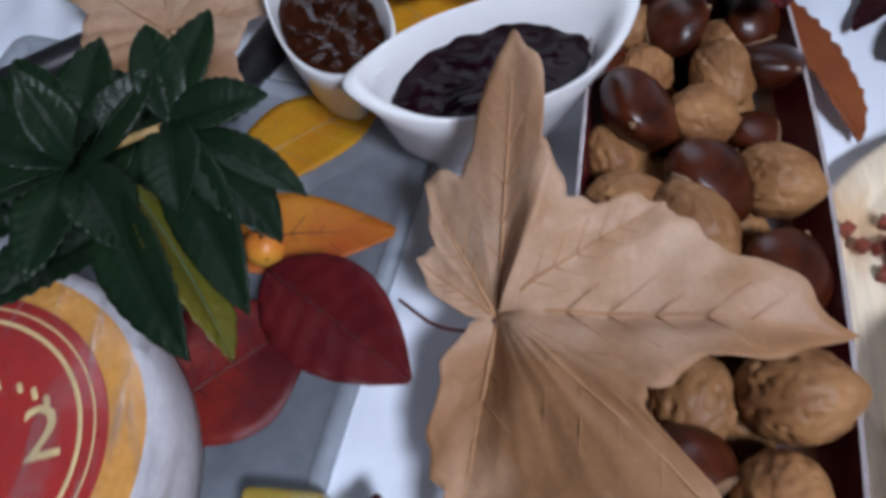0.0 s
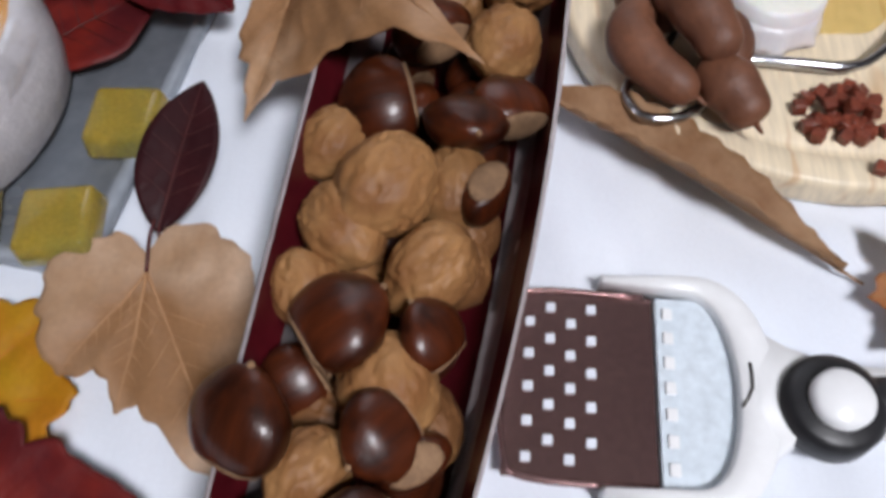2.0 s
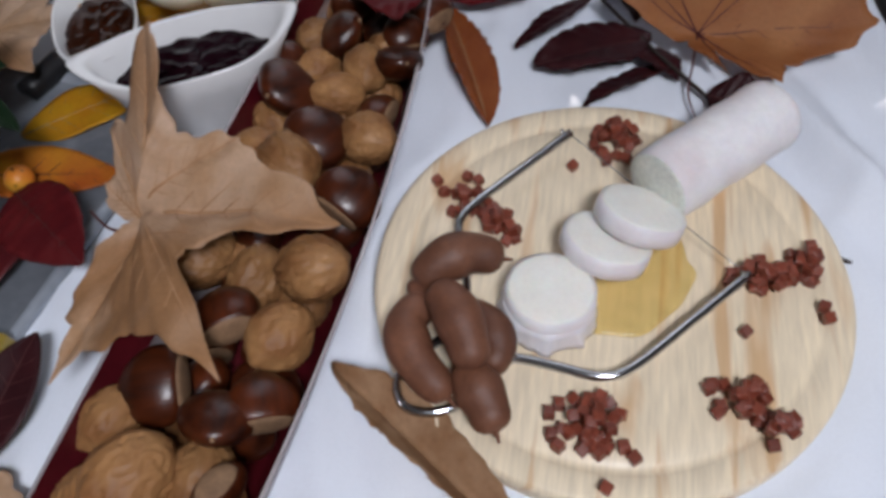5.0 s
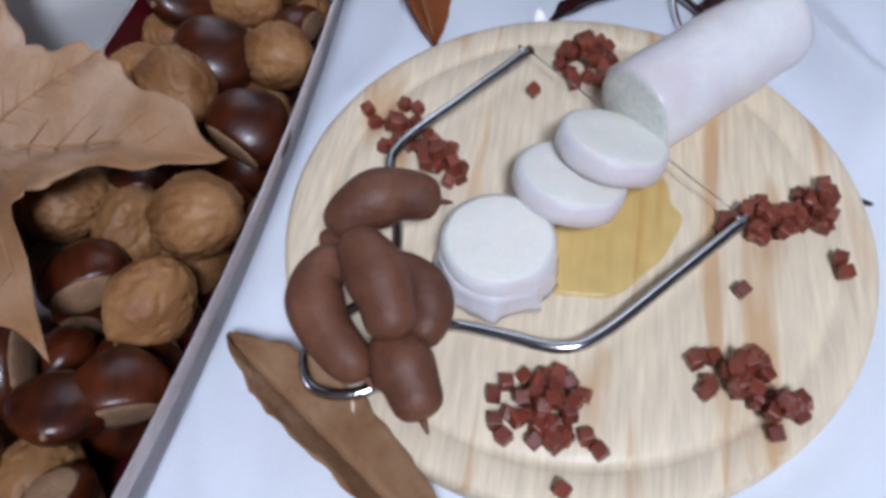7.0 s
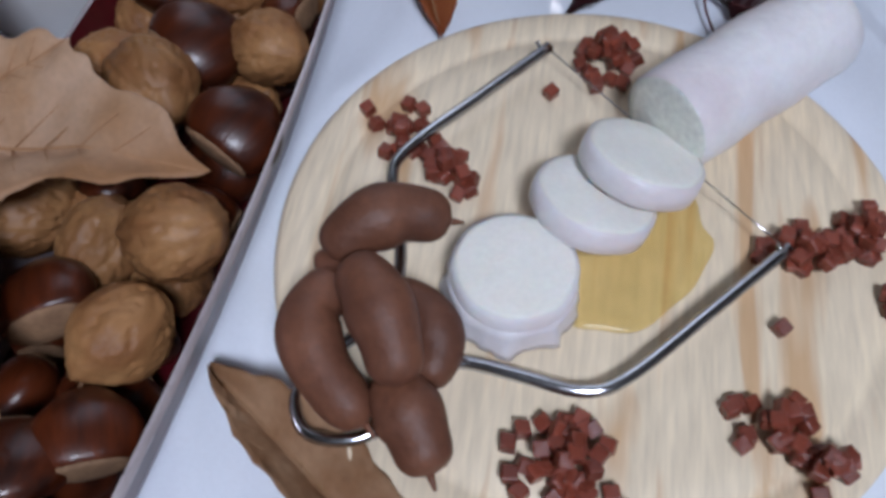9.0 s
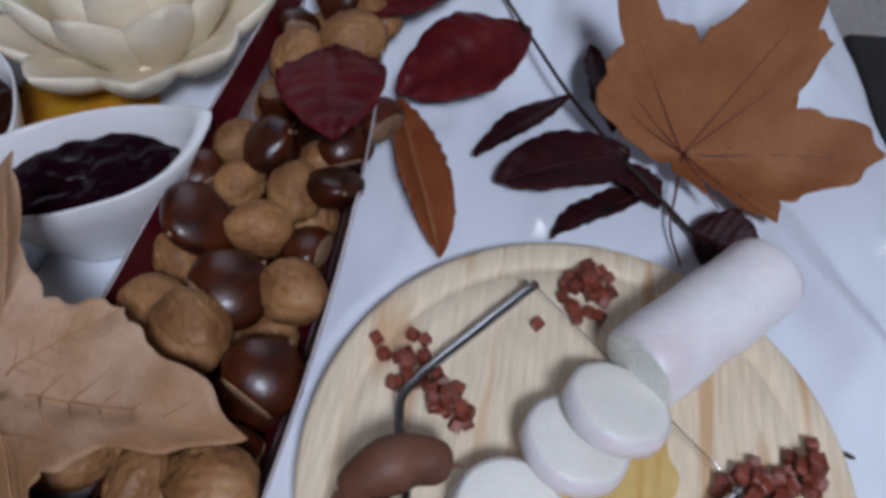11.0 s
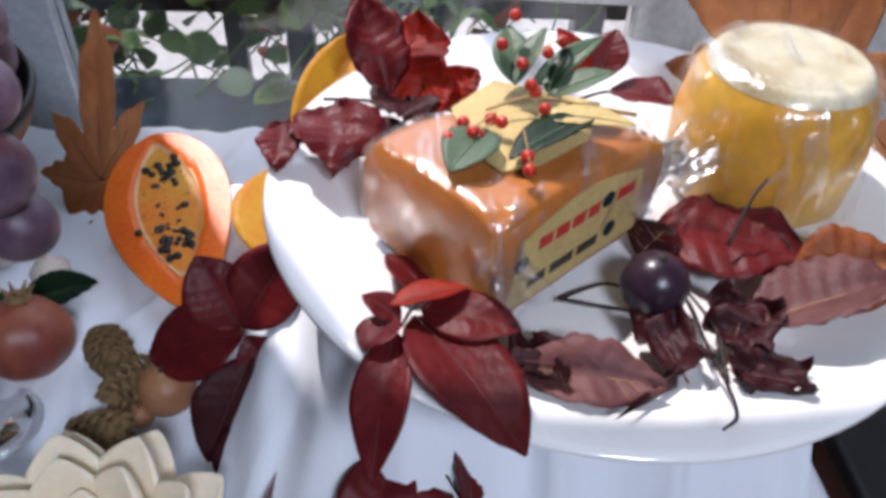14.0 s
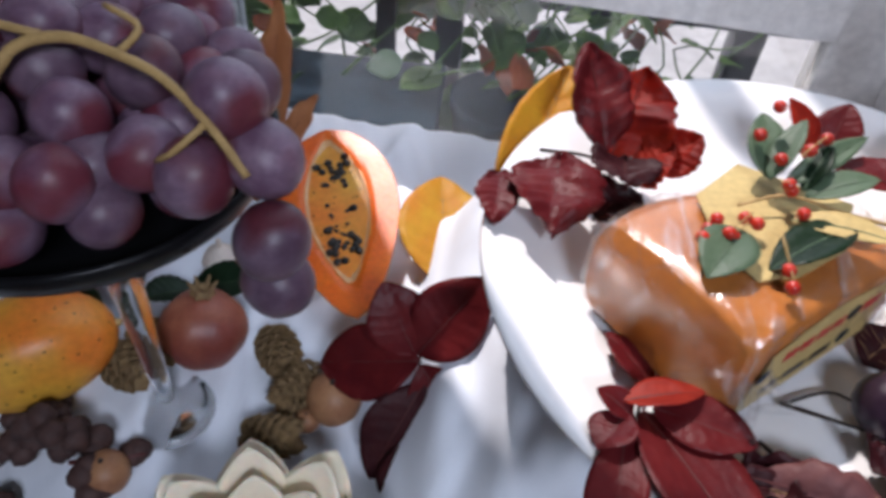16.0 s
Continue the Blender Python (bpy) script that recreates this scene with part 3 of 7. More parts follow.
                if all(math.hypot(*p) < 0.96 * edge(math.degrees(math.atan2(p[1], p[0])))[0] for p in pts):
                    tube_bm([(*p, up(*p) + 0.0002) for p in pts], 0.0004, 0.0002, 4, 2, bm)
        part("vein", bm, vein, o)
    if stalk:
        part("stalk", tube_bm(stalk, 0.0011, 0.0009, 6, 6), stalk_mat or vein, o)
    return o


# ---- the setting ----
def fold_size(x, y):
    """Folds flatten out under the tray, the dish and the board."""
    if x < -0.03 and y < 0.32:
        return 0.35
    if math.hypot(x - 0.36, y - 0.137) < 0.17:
        return 0.3
    return 0.75 if x < 0.6 and y < 0.42 else 1.3


def wrinkle(x, y):
    return 0.0045 * noise.noise((x * 52 + y * 14, y * 7 - x * 3, 41.0)) + 0.0045 * noise.noise((x * 5, y * 9, 1.0)) + 0.0042 * noise.noise((x * 16 + y * 9, y * 3 - x * 2, 3.0)) + 0.0012 * noise.noise((x * 40, y * 34, 5.0)) + fold_size(x, y) * (0.006 * max(0, 1 - 6 * abs(noise.noise((x * 5.5 + y * 1.6, y * 0.9 - x * 0.5, 12.0)))) + 0.004 * max(0, 1 - 6 * abs(noise.noise((x * 9 - y * 4, y * 2.2 + x, 21.0)))))


def cloth_z(x, y):
    """The tablecloth: flat with folds, drawn up over the stand under the large plate."""
    up = step(y, 0.44, 0.64) * step(x, 0.06, 0.27) * (1 - step(y, 0.86, 1.0)) * (1 - step(x, 0.535, 0.60))
    z = 0.222 * up + wrinkle(x, y) * (1.0 if up < 0.9 else 0.3) + 0.001
    ramp = up * (1 - up) * 4
    z += 0.042 * ramp * noise.noise((x * 19, y * 2, 8.0)) + 0.030 * ramp * max(0, 1 - 6 * abs(noise.noise((x * 9, y * 1.2, 4.0))))
    fold = max(0, 1 - abs((x - 0.52) + 0.45 * (y - 0.30)) / 0.035)
    z += 0.030 * fold * step(x, 0.47, 0.55) * (1 - step(y, 0.36, 0.45)) * step(y, 0.12, 0.26)
    return z


EDGE_X, BACK_Y, FRONT_Y, LEFT_X = 0.615, 1.115, -0.75, -0.95


def build_cloth():
    bm = bmesh.new()
    xs = [LEFT_X + (EDGE_X - LEFT_X) * i / 230 for i in range(231)]
    ys = [FRONT_Y + (BACK_Y - FRONT_Y) * j / 270 for j in range(271)]
    drop = [0.01, 0.03, 0.07, 0.13, 0.2, 0.28]
    grid = []
    full_x = [(-d, xs[0]) for d in drop[::-1]] + [(0, x) for x in xs] + [(d, xs[-1]) for d in drop]
    full_y = [(-d, ys[0]) for d in drop[::-1]] + [(0, y) for y in ys] + [(d, ys[-1]) for d in drop]
    for dx, x in full_x:
        col = []
        for dy, y in full_y:
            fall = max(abs(dx), abs(dy))
            sway = 0.012 * math.sin(y * 38 + x * 31) * min(1, fall * 6)
            px = x + math.copysign(min(abs(dx), 0.012), dx) + (sway if dx else 0)
            py = y + math.copysign(min(abs(dy), 0.012), dy) + (sway if dy else 0)
            col.append(bm.verts.new((px, py, cloth_z(x, y) * (1 if fall == 0 else max(0, 1 - fall * 2)) - fall)))
        grid.append(col)
    for a, b in zip(grid, grid[1:]):
        for k in range(len(a) - 1):
            bm.faces.new((a[k], b[k], b[k + 1], a[k + 1]))
    return thicken(bm, 0.0012)


solid("tablecloth", build_cloth(), M_CLOTH, "white cotton tablecloth with soft folds spread over the table", "tablecloth")
table = thing("table", "wooden table under a white tablecloth", "table", pose(0, 0, 0))
part("tabletop", box_bm(LEFT_X, EDGE_X - 0.004, FRONT_Y, BACK_Y - 0.004, -0.045, -0.012, 0.004), M_WOOD_TABLE, table)
for lx in (LEFT_X + 0.06, EDGE_X - 0.07):
    for ly in (FRONT_Y + 0.06, BACK_Y - 0.07):
        part("leg", box_bm(lx - 0.03, lx + 0.03, ly - 0.03, ly + 0.03, -0.75, -0.045, 0.004), M_WOOD_TABLE, table)
stand = solid("plate_stand", box_bm(0.29, 0.56, 0.65, 0.84, 0.0, 0.205, 0.008), M_WOOD_TABLE, "low wooden stand hidden under the tablecloth", "stand")

tagged(link("floor", box_bm(-2.6, 2.6, -2.6, 1.25, -0.80, -0.75), M_FLOOR, False), "dark red tiled floor of the room", "floor", kind="structure")
# Ceiling and side walls out of view, dark to hold down the bounce.
tagged(link("ceiling", box_bm(-2.6, 2.6, -2.6, 1.3, 1.88, 1.94), M_WALL, False), "unseen ceiling darkened to cut bounced light", "ceiling", kind="structure")
tagged(link("wall_west", box_bm(-2.7, -2.6, -2.6, 1.3, -0.8, 1.9), M_WALL, False), "unseen side wall darkened to cut bounced light", "wall", kind="structure")
tagged(link("wall_east", box_bm(2.6, 2.7, -2.6, 1.3, -0.8, 1.9), M_WALL, False), "unseen side wall darkened to cut bounced light", "wall", kind="structure")
# Both window sides are closed off here so sun falls only on the plate.
tagged(link("wall_north", box_bm(-2.6, -0.29, 1.18, 1.25, -0.75, 1.88), M_WALL, False), "wall closing off the window's side to block the sun", "wall", kind="structure")
tagged(link("wall_north_east", box_bm(0.655, 2.6, 1.18, 1.25, -0.75, 1.88), M_WHITE, False), "wall closing off the window's side to block the sun", "wall", kind="structure")
tagged(link("wall_south", box_bm(-2.7, 2.7, -2.7, -2.6, -0.8, 1.9), M_WALL, False), "unseen wall behind the camera, darkened to cut bounced light", "wall", kind="structure")

# window wall: posts, transom, unseen head that bounds the sun, low sill, panes
WY = 1.18
win = tagged(new("window_1"), "tall window with white transom and aluminium post", "window", kind="structure")
for x0, x1 in ((-0.29, -0.205),):
    part("window_post", box_bm(x0, x1, WY, WY + 0.05, -0.62, 1.66, 0.004), M_ALU, win)
part("window_post", box_bm(0.565, 0.655, WY - 0.002, WY + 0.052, -0.62, 1.66, 0.004), M_WHITE, win, "white painted post")
for x0, x1, a, b in ((-0.205, 0.565, 0.196, 0.170),):
    bm = box_bm(x0, x1, WY - 0.02, WY + 0.045, 0.0, 0.13, 0.004)
    for v in bm.verts:
        v.co.z += a + (b - a) * (v.co.x - x0) / (x1 - x0)
    part("transom", bm, M_WHITE, win)
    part("pane", box_bm(x0, x1, WY + 0.020, WY + 0.026, -0.60, min(a, b) + 0.01), M_PANE, win, smooth=False).visible_shadow = False
# Out of view; its height keeps the sun patch off the cheese board.
part("window_head", box_bm(-0.29, 0.655, WY - 0.012, WY + 0.06, 1.66, 1.88, 0.003), M_WHITE, win)
part("window_sill", box_bm(-0.29, 0.655, WY - 0.012, WY + 0.075, -0.75, -0.60, 0.004), M_WHITE, win)
# Panel added around the unseen fill lamp.
lamp = thing("ceiling_light", "square white panel added out of view above the front fill", "ceiling light", pose(0.66, -0.98, 1.84))
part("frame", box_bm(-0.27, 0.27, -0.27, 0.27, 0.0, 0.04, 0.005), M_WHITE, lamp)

# outside
tagged(link("ground", box_bm(-30, 30, 1.25, 60, -0.86, -0.80), M_CONCRETE, False), "pale paved ground outside the window", "ground", kind="structure")
# Backdrop glows by itself to give the brightness of sunlit distance.
M_GLOW = mat("self_lit_daylight", (0.75, 0.82, 0.88), (0.70, 0.78, 0.84), 2, 0.9)
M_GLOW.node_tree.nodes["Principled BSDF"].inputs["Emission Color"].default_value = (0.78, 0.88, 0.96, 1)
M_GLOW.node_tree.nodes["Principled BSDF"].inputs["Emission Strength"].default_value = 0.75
tagged(link("backdrop", box_bm(-20, 20, 14.0, 14.1, -0.8, 6.0), M_GLOW, False), "pale glowing backdrop in place of bright daylight outside", "backdrop", kind="structure")


def post(x, y, w, top=1.6):
    return solid("fence_post", box_bm(x - w / 2, x + w / 2, y, y + w, -0.8, top, 0.003), M_BLACK, "black metal fence post outside the window", "post", group="fence outside the window")


for x, w in ((0.06, 0.05), (-0.06, 0.035), (0.60, 0.055), (-0.42, 0.05), (1.0, 0.05)):
    post(x, 1.55, w)
solid("fence_rail", box_bm(-1.2, 1.3, 1.56, 1.59, -0.035, 0.0, 0.003), M_BLACK, "black metal fence rail outside the window", "rail")


def flower_pot(x, y, z, r, h):
    o = thing("plant_pot", "dark grey round plant pot outside the window", "plant pot", pose(x, y, z))
    part("body", lathe_bm([(0, 0), (r * 0.72, 0), (r * 0.78, h * 0.1), (r, h), (r * 1.06, h), (r * 1.06, h * 1.06), (r * 0.95, h * 1.06), (r * 0.9, h * 0.9), (0, h * 0.88)], 32), M_POT, o)
    return o


bench = solid("outdoor_bench", box_bm(-0.6, 1.0, 1.27, 1.52, -0.80, -0.40, 0.006), M_POT, "dark ledge carrying the plant pots outside", "ledge")
flower_pot(0.17, 1.40, -0.40, 0.085, 0.26)
planter = thing("planter_box", "dark blue-grey planter trough outside the window", "planter", pose(-0.19, 1.38, -0.40))
part("body", box_bm(-0.25, 0.25, -0.09, 0.09, 0.0, 0.26, 0.008), M_POT, planter)
part("rim", box_bm(-0.258, 0.258, -0.098, 0.098, 0.26, 0.28, 0.006), M_POT, planter)


def climber(x, y, z, n, spread, seed, label):
    rnd = random.Random(seed)
    o = thing("climbing_plant", label, "plant", pose(x, y, z))
    for s in range(5):
        pts = [(rnd.uniform(-0.05, 0.05), 0, 0)]
        for k in range(5):
            q = pts[-1]
            pts.append((q[0] + rnd.uniform(-0.09, 0.09) * spread, rnd.uniform(-0.03, 0.06), q[2] + rnd.uniform(0.06, 0.13)))
        part("stem", tube_bm(pts, 0.003, 0.0015, 5, 3), M_LEAF_OUT, o)
        for k in range(n):
            q = pts[1 + k % 5]
            b = Vector(q) + Vector((rnd.uniform(-0.05, 0.05), rnd.uniform(-0.04, 0.04), rnd.uniform(-0.05, 0.05)))
            d = Vector((rnd.uniform(-1, 1), rnd.uniform(-0.7, 0.3), rnd.uniform(-0.8, 0.5))).normalized() * rnd.uniform(0.045, 0.085)
            mt = M_LEAF_OUT if rnd.random() < 0.72 else (M_LEAF_RUST if rnd.random() < 0.6 else M_LEAF_GREEN2)
            leaf(b, b + d, d.length * rnd.uniform(0.7, 0.95), mt, "", rnd.uniform(-60, 60), parent=o, ribs=False, curl=0.25, fold=0.15, wave=0.1, seed=k + s * 7, nu=6, nt=10)
    return o


climber(-0.30, 1.40, -0.20, 9, 1.3, 3, "climbing plant with round green and rusty leaves outside the window")
climber(0.02, 1.62, -0.40, 10, 1.5, 14, "climbing plant with round green leaves on the fence outside")
climber(0.33, 1.60, -0.45, 11, 1.5, 15, "climbing plant with round green leaves on the fence outside")
climber(-0.05, 1.42, -0.30, 12, 1.4, 4, "climbing plant with round green and rusty leaves outside the window")
climber(0.17, 1.42, -0.14, 7, 1.0, 5, "potted plant with small green leaves outside the window")
climber(0.16, 1.58, -0.34, 10, 1.4, 21, "climbing plant with round green leaves on the fence outside")
climber(-0.20, 1.60, -0.34, 10, 1.5, 22, "climbing plant with round green leaves on the fence outside")
climber(0.40, 1.48, -0.36, 7, 1.2, 6, "green leafy plant outside the window")


# ---- the boat-shaped dish of nuts ----
def spine(y):
    """Middle and half width of the long dish at y."""
    c = 0.1215 + 0.19 * (y - 0.03) - 0.14 * (y - 0.03) ** 2
    w = 0.0655 * max(0.05, 1 - ((y - 0.12) / 0.475) ** 2) ** 0.52
    return c, w


def build_dish():
    d = thing("nut_dish", "long boat-shaped dish, dark red inside with pearly rim, full of nuts", "dish", pose(0, 0, 0))
    ys = [-0.335 + 0.91 * k / 60 for k in range(61)]

    def ring(y, k, z, sx):
        c, w = spine(y)
        return (c + sx * w * k, y, z)

    def shell(k0, k1, z0, z1, bm):
        for s in (-1, 1):
            a = [bm.verts.new(ring(y, k0, z0, s)) for y in ys]
            b = [bm.verts.new(ring(y, k1, z1, s)) for y in ys]
            for i in range(60):
                bm.faces.new((a[i], a[i + 1], b[i + 1], b[i]))
    bm = bmesh.new()
    shell(0.72, 0.968, 0.012, 0.066, bm)
    for i in range(60):
        q = [bm.verts.new(ring(ys[i + e], 0.72, 0.012, s)) for e, s in ((0, -1), (1, -1), (1, 1), (0, 1))]
        bm.faces.new(q)
    bmesh.ops.remove_doubles(bm, verts=bm.verts, dist=0.0004)
    part("inside", bm, M_BOXIN, d)
    bm = bmesh.new()
    shell(0.64, 1.0, 0.004, 0.0665, bm)
    shell(0.968, 1.0, 0.0662, 0.0665, bm)
    shell(0.0, 0.64, 0.004, 0.004, bm)
    bmesh.ops.remove_doubles(bm, verts=bm.verts, dist=0.0002)
    part("outer_shell", bm, M_BOXOUT, d, "pearly pinkish white rim and outside")
    return d


build_dish()


def walnut_bm(seed):
    """A shell of two halves: raised seam all round, furrows that run from end to end and branch."""
    def shape(n):
        around = math.atan2(n.y, n.x)
        r = 1 + 0.05 * n.z - 0.03 * math.cos(2 * around)
        bend = 0.9 * noise.noise((n.x * 1.6 + seed, n.y * 1.6, n.z * 1.6))
        lobes = math.sin(around * 5 + 2.6 * bend + seed)
        fine = noise.noise((n.x * 5.5 + seed, n.y * 5.5, n.z * 2.6 + seed))
        net = abs(noise.noise((n.x * 3.8 - seed, n.y * 3.8, n.z * 1.9)))
        flat = (1 - n.z ** 4)
        r += flat * (0.024 * lobes + 0.045 * fine - 0.10 * math.exp(-(net / 0.06) ** 2))
        r += 0.055 * math.exp(-(n.y / 0.09) ** 2) - 0.045 * math.exp(-(n.y / 0.028) ** 2)
        v = Vector((n.x * 1.02, n.y * 0.95, n.z * 1.16)) * r
        if n.z > 0.9:
            v.z += (n.z - 0.9) * 1.3
        return v
    return ball_bm(0.0185, 5, shape)


def chestnut_bm(seed):
    def shape(n):
        v = Vector((n.x * 1.12, n.y * 0.82, n.z * 0.98))
        if n.y > 0:
            v.y *= 0.72
        r = math.hypot(n.x, n.y)
        if n.z > 0.7:
            v.z += 0.5 * (n.z - 0.7) ** 1.6 * 2
        if n.z < -0.62:
            v.z = -0.62 + (v.z + 0.62) * 0.35
        v *= 1 + 0.03 * noise.noise((n.x * 1.5 + seed, n.y * 1.5, n.z * 1.5))
        return v
    return ball_bm(0.019, 4, shape)


def make_nuts():
    walnuts, chestnuts = [], []
    for s in range(3):
        me = walnut_bm(s * 3.7)
        o = solid("walnut", me, M_WALNUT, "whole tan walnut in its wrinkled shell", "walnut", pose(0, 0, -1), "nuts in the long dish")
        walnuts.append(o)
    for s in range(3):
        o = thing("chestnut", "glossy dark brown chestnut with a paler scar", "chestnut", pose(0, 0, -1), "nuts in the long dish")
        part("shell", chestnut_bm(s * 2.3), M_CHEST, o)

        def scar(n, s=s):
            v = Vector((n.x * 0.86, n.y * 0.62, n.z * 0.10 - 0.665 + 0.04 * noise.noise((n.x * 4, n.y * 4, s))))
            if n.y > 0:
                v.y *= 0.72
            return v
        part("scar", ball_bm(0.019, 2, scar), M_HILUM, o, "rough pale scar")
        part("tuft", tube_bm([(0, 0, 0.0190), (0.0005, 0, 0.0215), (0.001, 0.0005, 0.0225)], 0.0022, 0.0009, 6, 2), M_HILUM, o, "dry pale tip")
        chestnuts.append(o)
    return walnuts, chestnuts


WALNUTS, CHESTNUTS = make_nuts()
# x, y, height of the middle, size, kind
NUTS_FRONT = [
    (0.095, 0.023, 0.062, 1.12, "c"), (0.097, -0.030, 0.066, 1.26, "w"), (0.071, 0.008, 0.050, 1.01, "w"), (0.075, -0.044, 0.055, 1.12, "w"),
    (0.128, -0.023, 0.050, 1.04, "w"), (0.143, -0.033, 0.056, 0.83, "g"), (0.116, -0.070, 0.056, 1.07, "w"), (0.074, -0.098, 0.066, 1.15, "c"),
    (0.057, -0.073, 0.050, 0.88, "w"), (0.115, -0.105, 0.060, 0.84, "c"), (0.055, -0.118, 0.046, 0.86, "c"), (0.094, -0.122, 0.050, 1.19, "w"),
    (0.038, -0.142, 0.072, 1.12, "c"), (0.094, -0.148, 0.067, 0.90, "c"), (0.064, -0.156, 0.055, 0.90, "w"), (0.105, -0.157, 0.055, 0.77, "g"),
    (0.047, -0.189, 0.060, 0.99, "c"), (0.084, -0.189, 0.064, 1.08, "c"),]
NUTS_MIDDLE = [
    (0.136, 0.005, 0.066, 1.03, "c"), (0.158, 0.015, 0.062, 0.99, "c"), (0.140, 0.189, 0.066, 1.19, "w"), (0.185, 0.164, 0.062, 1.12, "c"),
    (0.171, 0.103, 0.066, 1.18, "w"), (0.159, 0.060, 0.060, 1.07, "w"), (0.121, 0.072, 0.060, 1.05, "c"), (0.133, 0.106, 0.050, 1.07, "w"),
    (0.090, 0.124, 0.046, 1.21, "w"), (0.125, 0.143, 0.046, 0.76, "c"),]
NUTS_BACK = [
    (0.114, 0.204, 0.056, 1.15, "w"), (0.156, 0.215, 0.066, 1.19, "c"), (0.190, 0.220, 0.060, 1.07, "w"), (0.113, 0.249, 0.046, 0.85, "w"),
    (0.128, 0.264, 0.066, 1.24, "c"), (0.164, 0.266, 0.056, 0.99, "w"), (0.193, 0.259, 0.050, 0.85, "c"), (0.180, 0.298, 0.056, 1.02, "w"),
    (0.204, 0.300, 0.062, 0.99, "c"), (0.110, 0.310, 0.052, 0.94, "c"), (0.140, 0.309, 0.046, 0.89, "w"), (0.155, 0.332, 0.062, 1.04, "c"),
    (0.207, 0.338, 0.056, 0.92, "c"), (0.133, 0.342, 0.048, 0.93, "w"), (0.158, 0.378, 0.058, 0.89, "g"), (0.164, 0.416, 0.060, 1.17, "w"),
    (0.202, 0.433, 0.066, 1.22, "w"), (0.181, 0.488, 0.066, 1.15, "c"), (0.153, 0.469, 0.050, 0.86, "c"), (0.188, 0.334, 0.045, 0.73, "w"),
    (0.200, 0.518, 0.060, 1.05, "c"), (0.214, 0.476, 0.056, 1.0, "w"), (0.224, 0.372, 0.050, 0.95, "c"),]


def scatter_nuts():
    rnd = random.Random(11)
    for x, y, z, size, kind in NUTS_FRONT + NUTS_MIDDLE + NUTS_BACK:
        src = rnd.choice(WALNUTS if kind == "w" else CHESTNUTS)
        if kind == "w":
            r = (rnd.uniform(50, 120), rnd.uniform(-40, 40), rnd.uniform(-60, 60))
        elif kind == "g":
            r = (rnd.uniform(150, 200), rnd.uniform(-20, 20), rnd.uniform(0, 360))
        else:
            r = (rnd.uniform(50, 100), rnd.uniform(-30, 30), rnd.uniform(0, 360))
        o = copy_thing(src, pose(x, y, z, *r))
        o.scale = (size, size, size)
    # the lower layer
    for k in range(46):
        y = -0.26 + 0.76 * (k // 2) / 23 + rnd.uniform(-0.008, 0.008)
        c, w = spine(y)
        if w < 0.03:
            continue
        x = c + (0.4 if k % 2 else -0.4) * w * rnd.uniform(0.7, 1.1)
        src = rnd.choice(WALNUTS + CHESTNUTS)
        o = copy_thing(src, pose(x, y, 0.030, rnd.uniform(0, 360), rnd.uniform(0, 360), rnd.uniform(0, 360)))
        o.scale = (1.05, 1.05, 1.05)
    for o in WALNUTS + CHESTNUTS:
        for q in o.children_recursive:
            bpy.data.objects.remove(q)
        bpy.data.objects.remove(o)


scatter_nuts()


# ---- the cheese board ----
BX, BY, BR = 0.360, 0.137, 0.158
board = thing("cheese_board", "round pale pine board with a carved juice groove", "cutting board", pose(BX, BY, 0.003, 0, 0, -6))
prof = [(0, 0), (BR - 0.004, 0), (BR - 0.001, 0.002), (BR, 0.006), (BR, 0.016), (BR - 0.001, 0.0195), (BR - 0.004, 0.021), (BR - 0.017, 0.021),
        (BR - 0.019, 0.0195), (BR - 0.022, 0.0185), (BR - 0.025, 0.0195), (BR - 0.027, 0.021)]
nstep = 10
prof += [((BR - 0.027) * (1 - k / nstep), 0.021) for k in range(1, nstep + 1)]
part("body", lathe_bm(prof, 120), M_PINE, board)
TOP = 0.0245


def log_cheese():
    a, b = Vector((0.392, 0.188, TOP + 0.0268)), Vector((0.482, 0.262, TOP + 0.0268))
    o = thing("cheese_log", "goat cheese log with a white mould rind and cut end", "cheese", along(a, b))
    n = (b - a).length
    prof = [(0.0255, 0.0), (0.0264, 0.002), (0.0268, 0.01)] + [(0.0268 + 0.0006 * math.sin(k * 1.7), 0.01 + (n - 0.02) * k / 8) for k in range(1, 9)] + [(0.0262, n - 0.004), (0.022, n), (0, n + 0.001)]
    part("rind", lathe_bm(prof, 56, 0.012), M_RIND, o, m=pose(0, 0, 0, -90, 0, 0))
    part("cut_face", lathe_bm([(0, -0.0006), (0.020, -0.0006), (0.0248, -0.0002), (0.0256, 0.0006), (0.0, 0.004)], 56), M_PASTE2, o, "moist greenish white cut face", m=pose(0, 0, 0, -90, 0, 0))
    return o


log_cheese()


def slice_cheese(m, h, r=0.0245):
    o = thing("cheese_slice", "thick round slice of white goat cheese with its rind", "cheese", m, "goat cheese slices")
    part("rind", lathe_bm([(0, 0), (r - 0.002, 0), (r, 0.002), (r + 0.0004, h * 0.5), (r, h - 0.0015), (r - 0.0016, h - 0.0002)], 56, 0.02), M_RIND, o)
    part("paste", lathe_bm([(0, h + 0.0006), (r * 0.5, h + 0.0006), (r - 0.0036, h + 0.0005), (r - 0.0013, h - 0.0004), (r - 0.0011, h - 0.002), (0, h - 0.003)], 56, 0.02), M_PASTE, o)
    return o


first_slice = slice_cheese(pose(0.3190, 0.1045, TOP, -3, 2, 10), 0.025, 0.0290)
skirt = lathe_bm([(0.0335, 0.0003), (0.0325, 0.004), (0.0305, 0.010), (0.0296, 0.016)], 72)
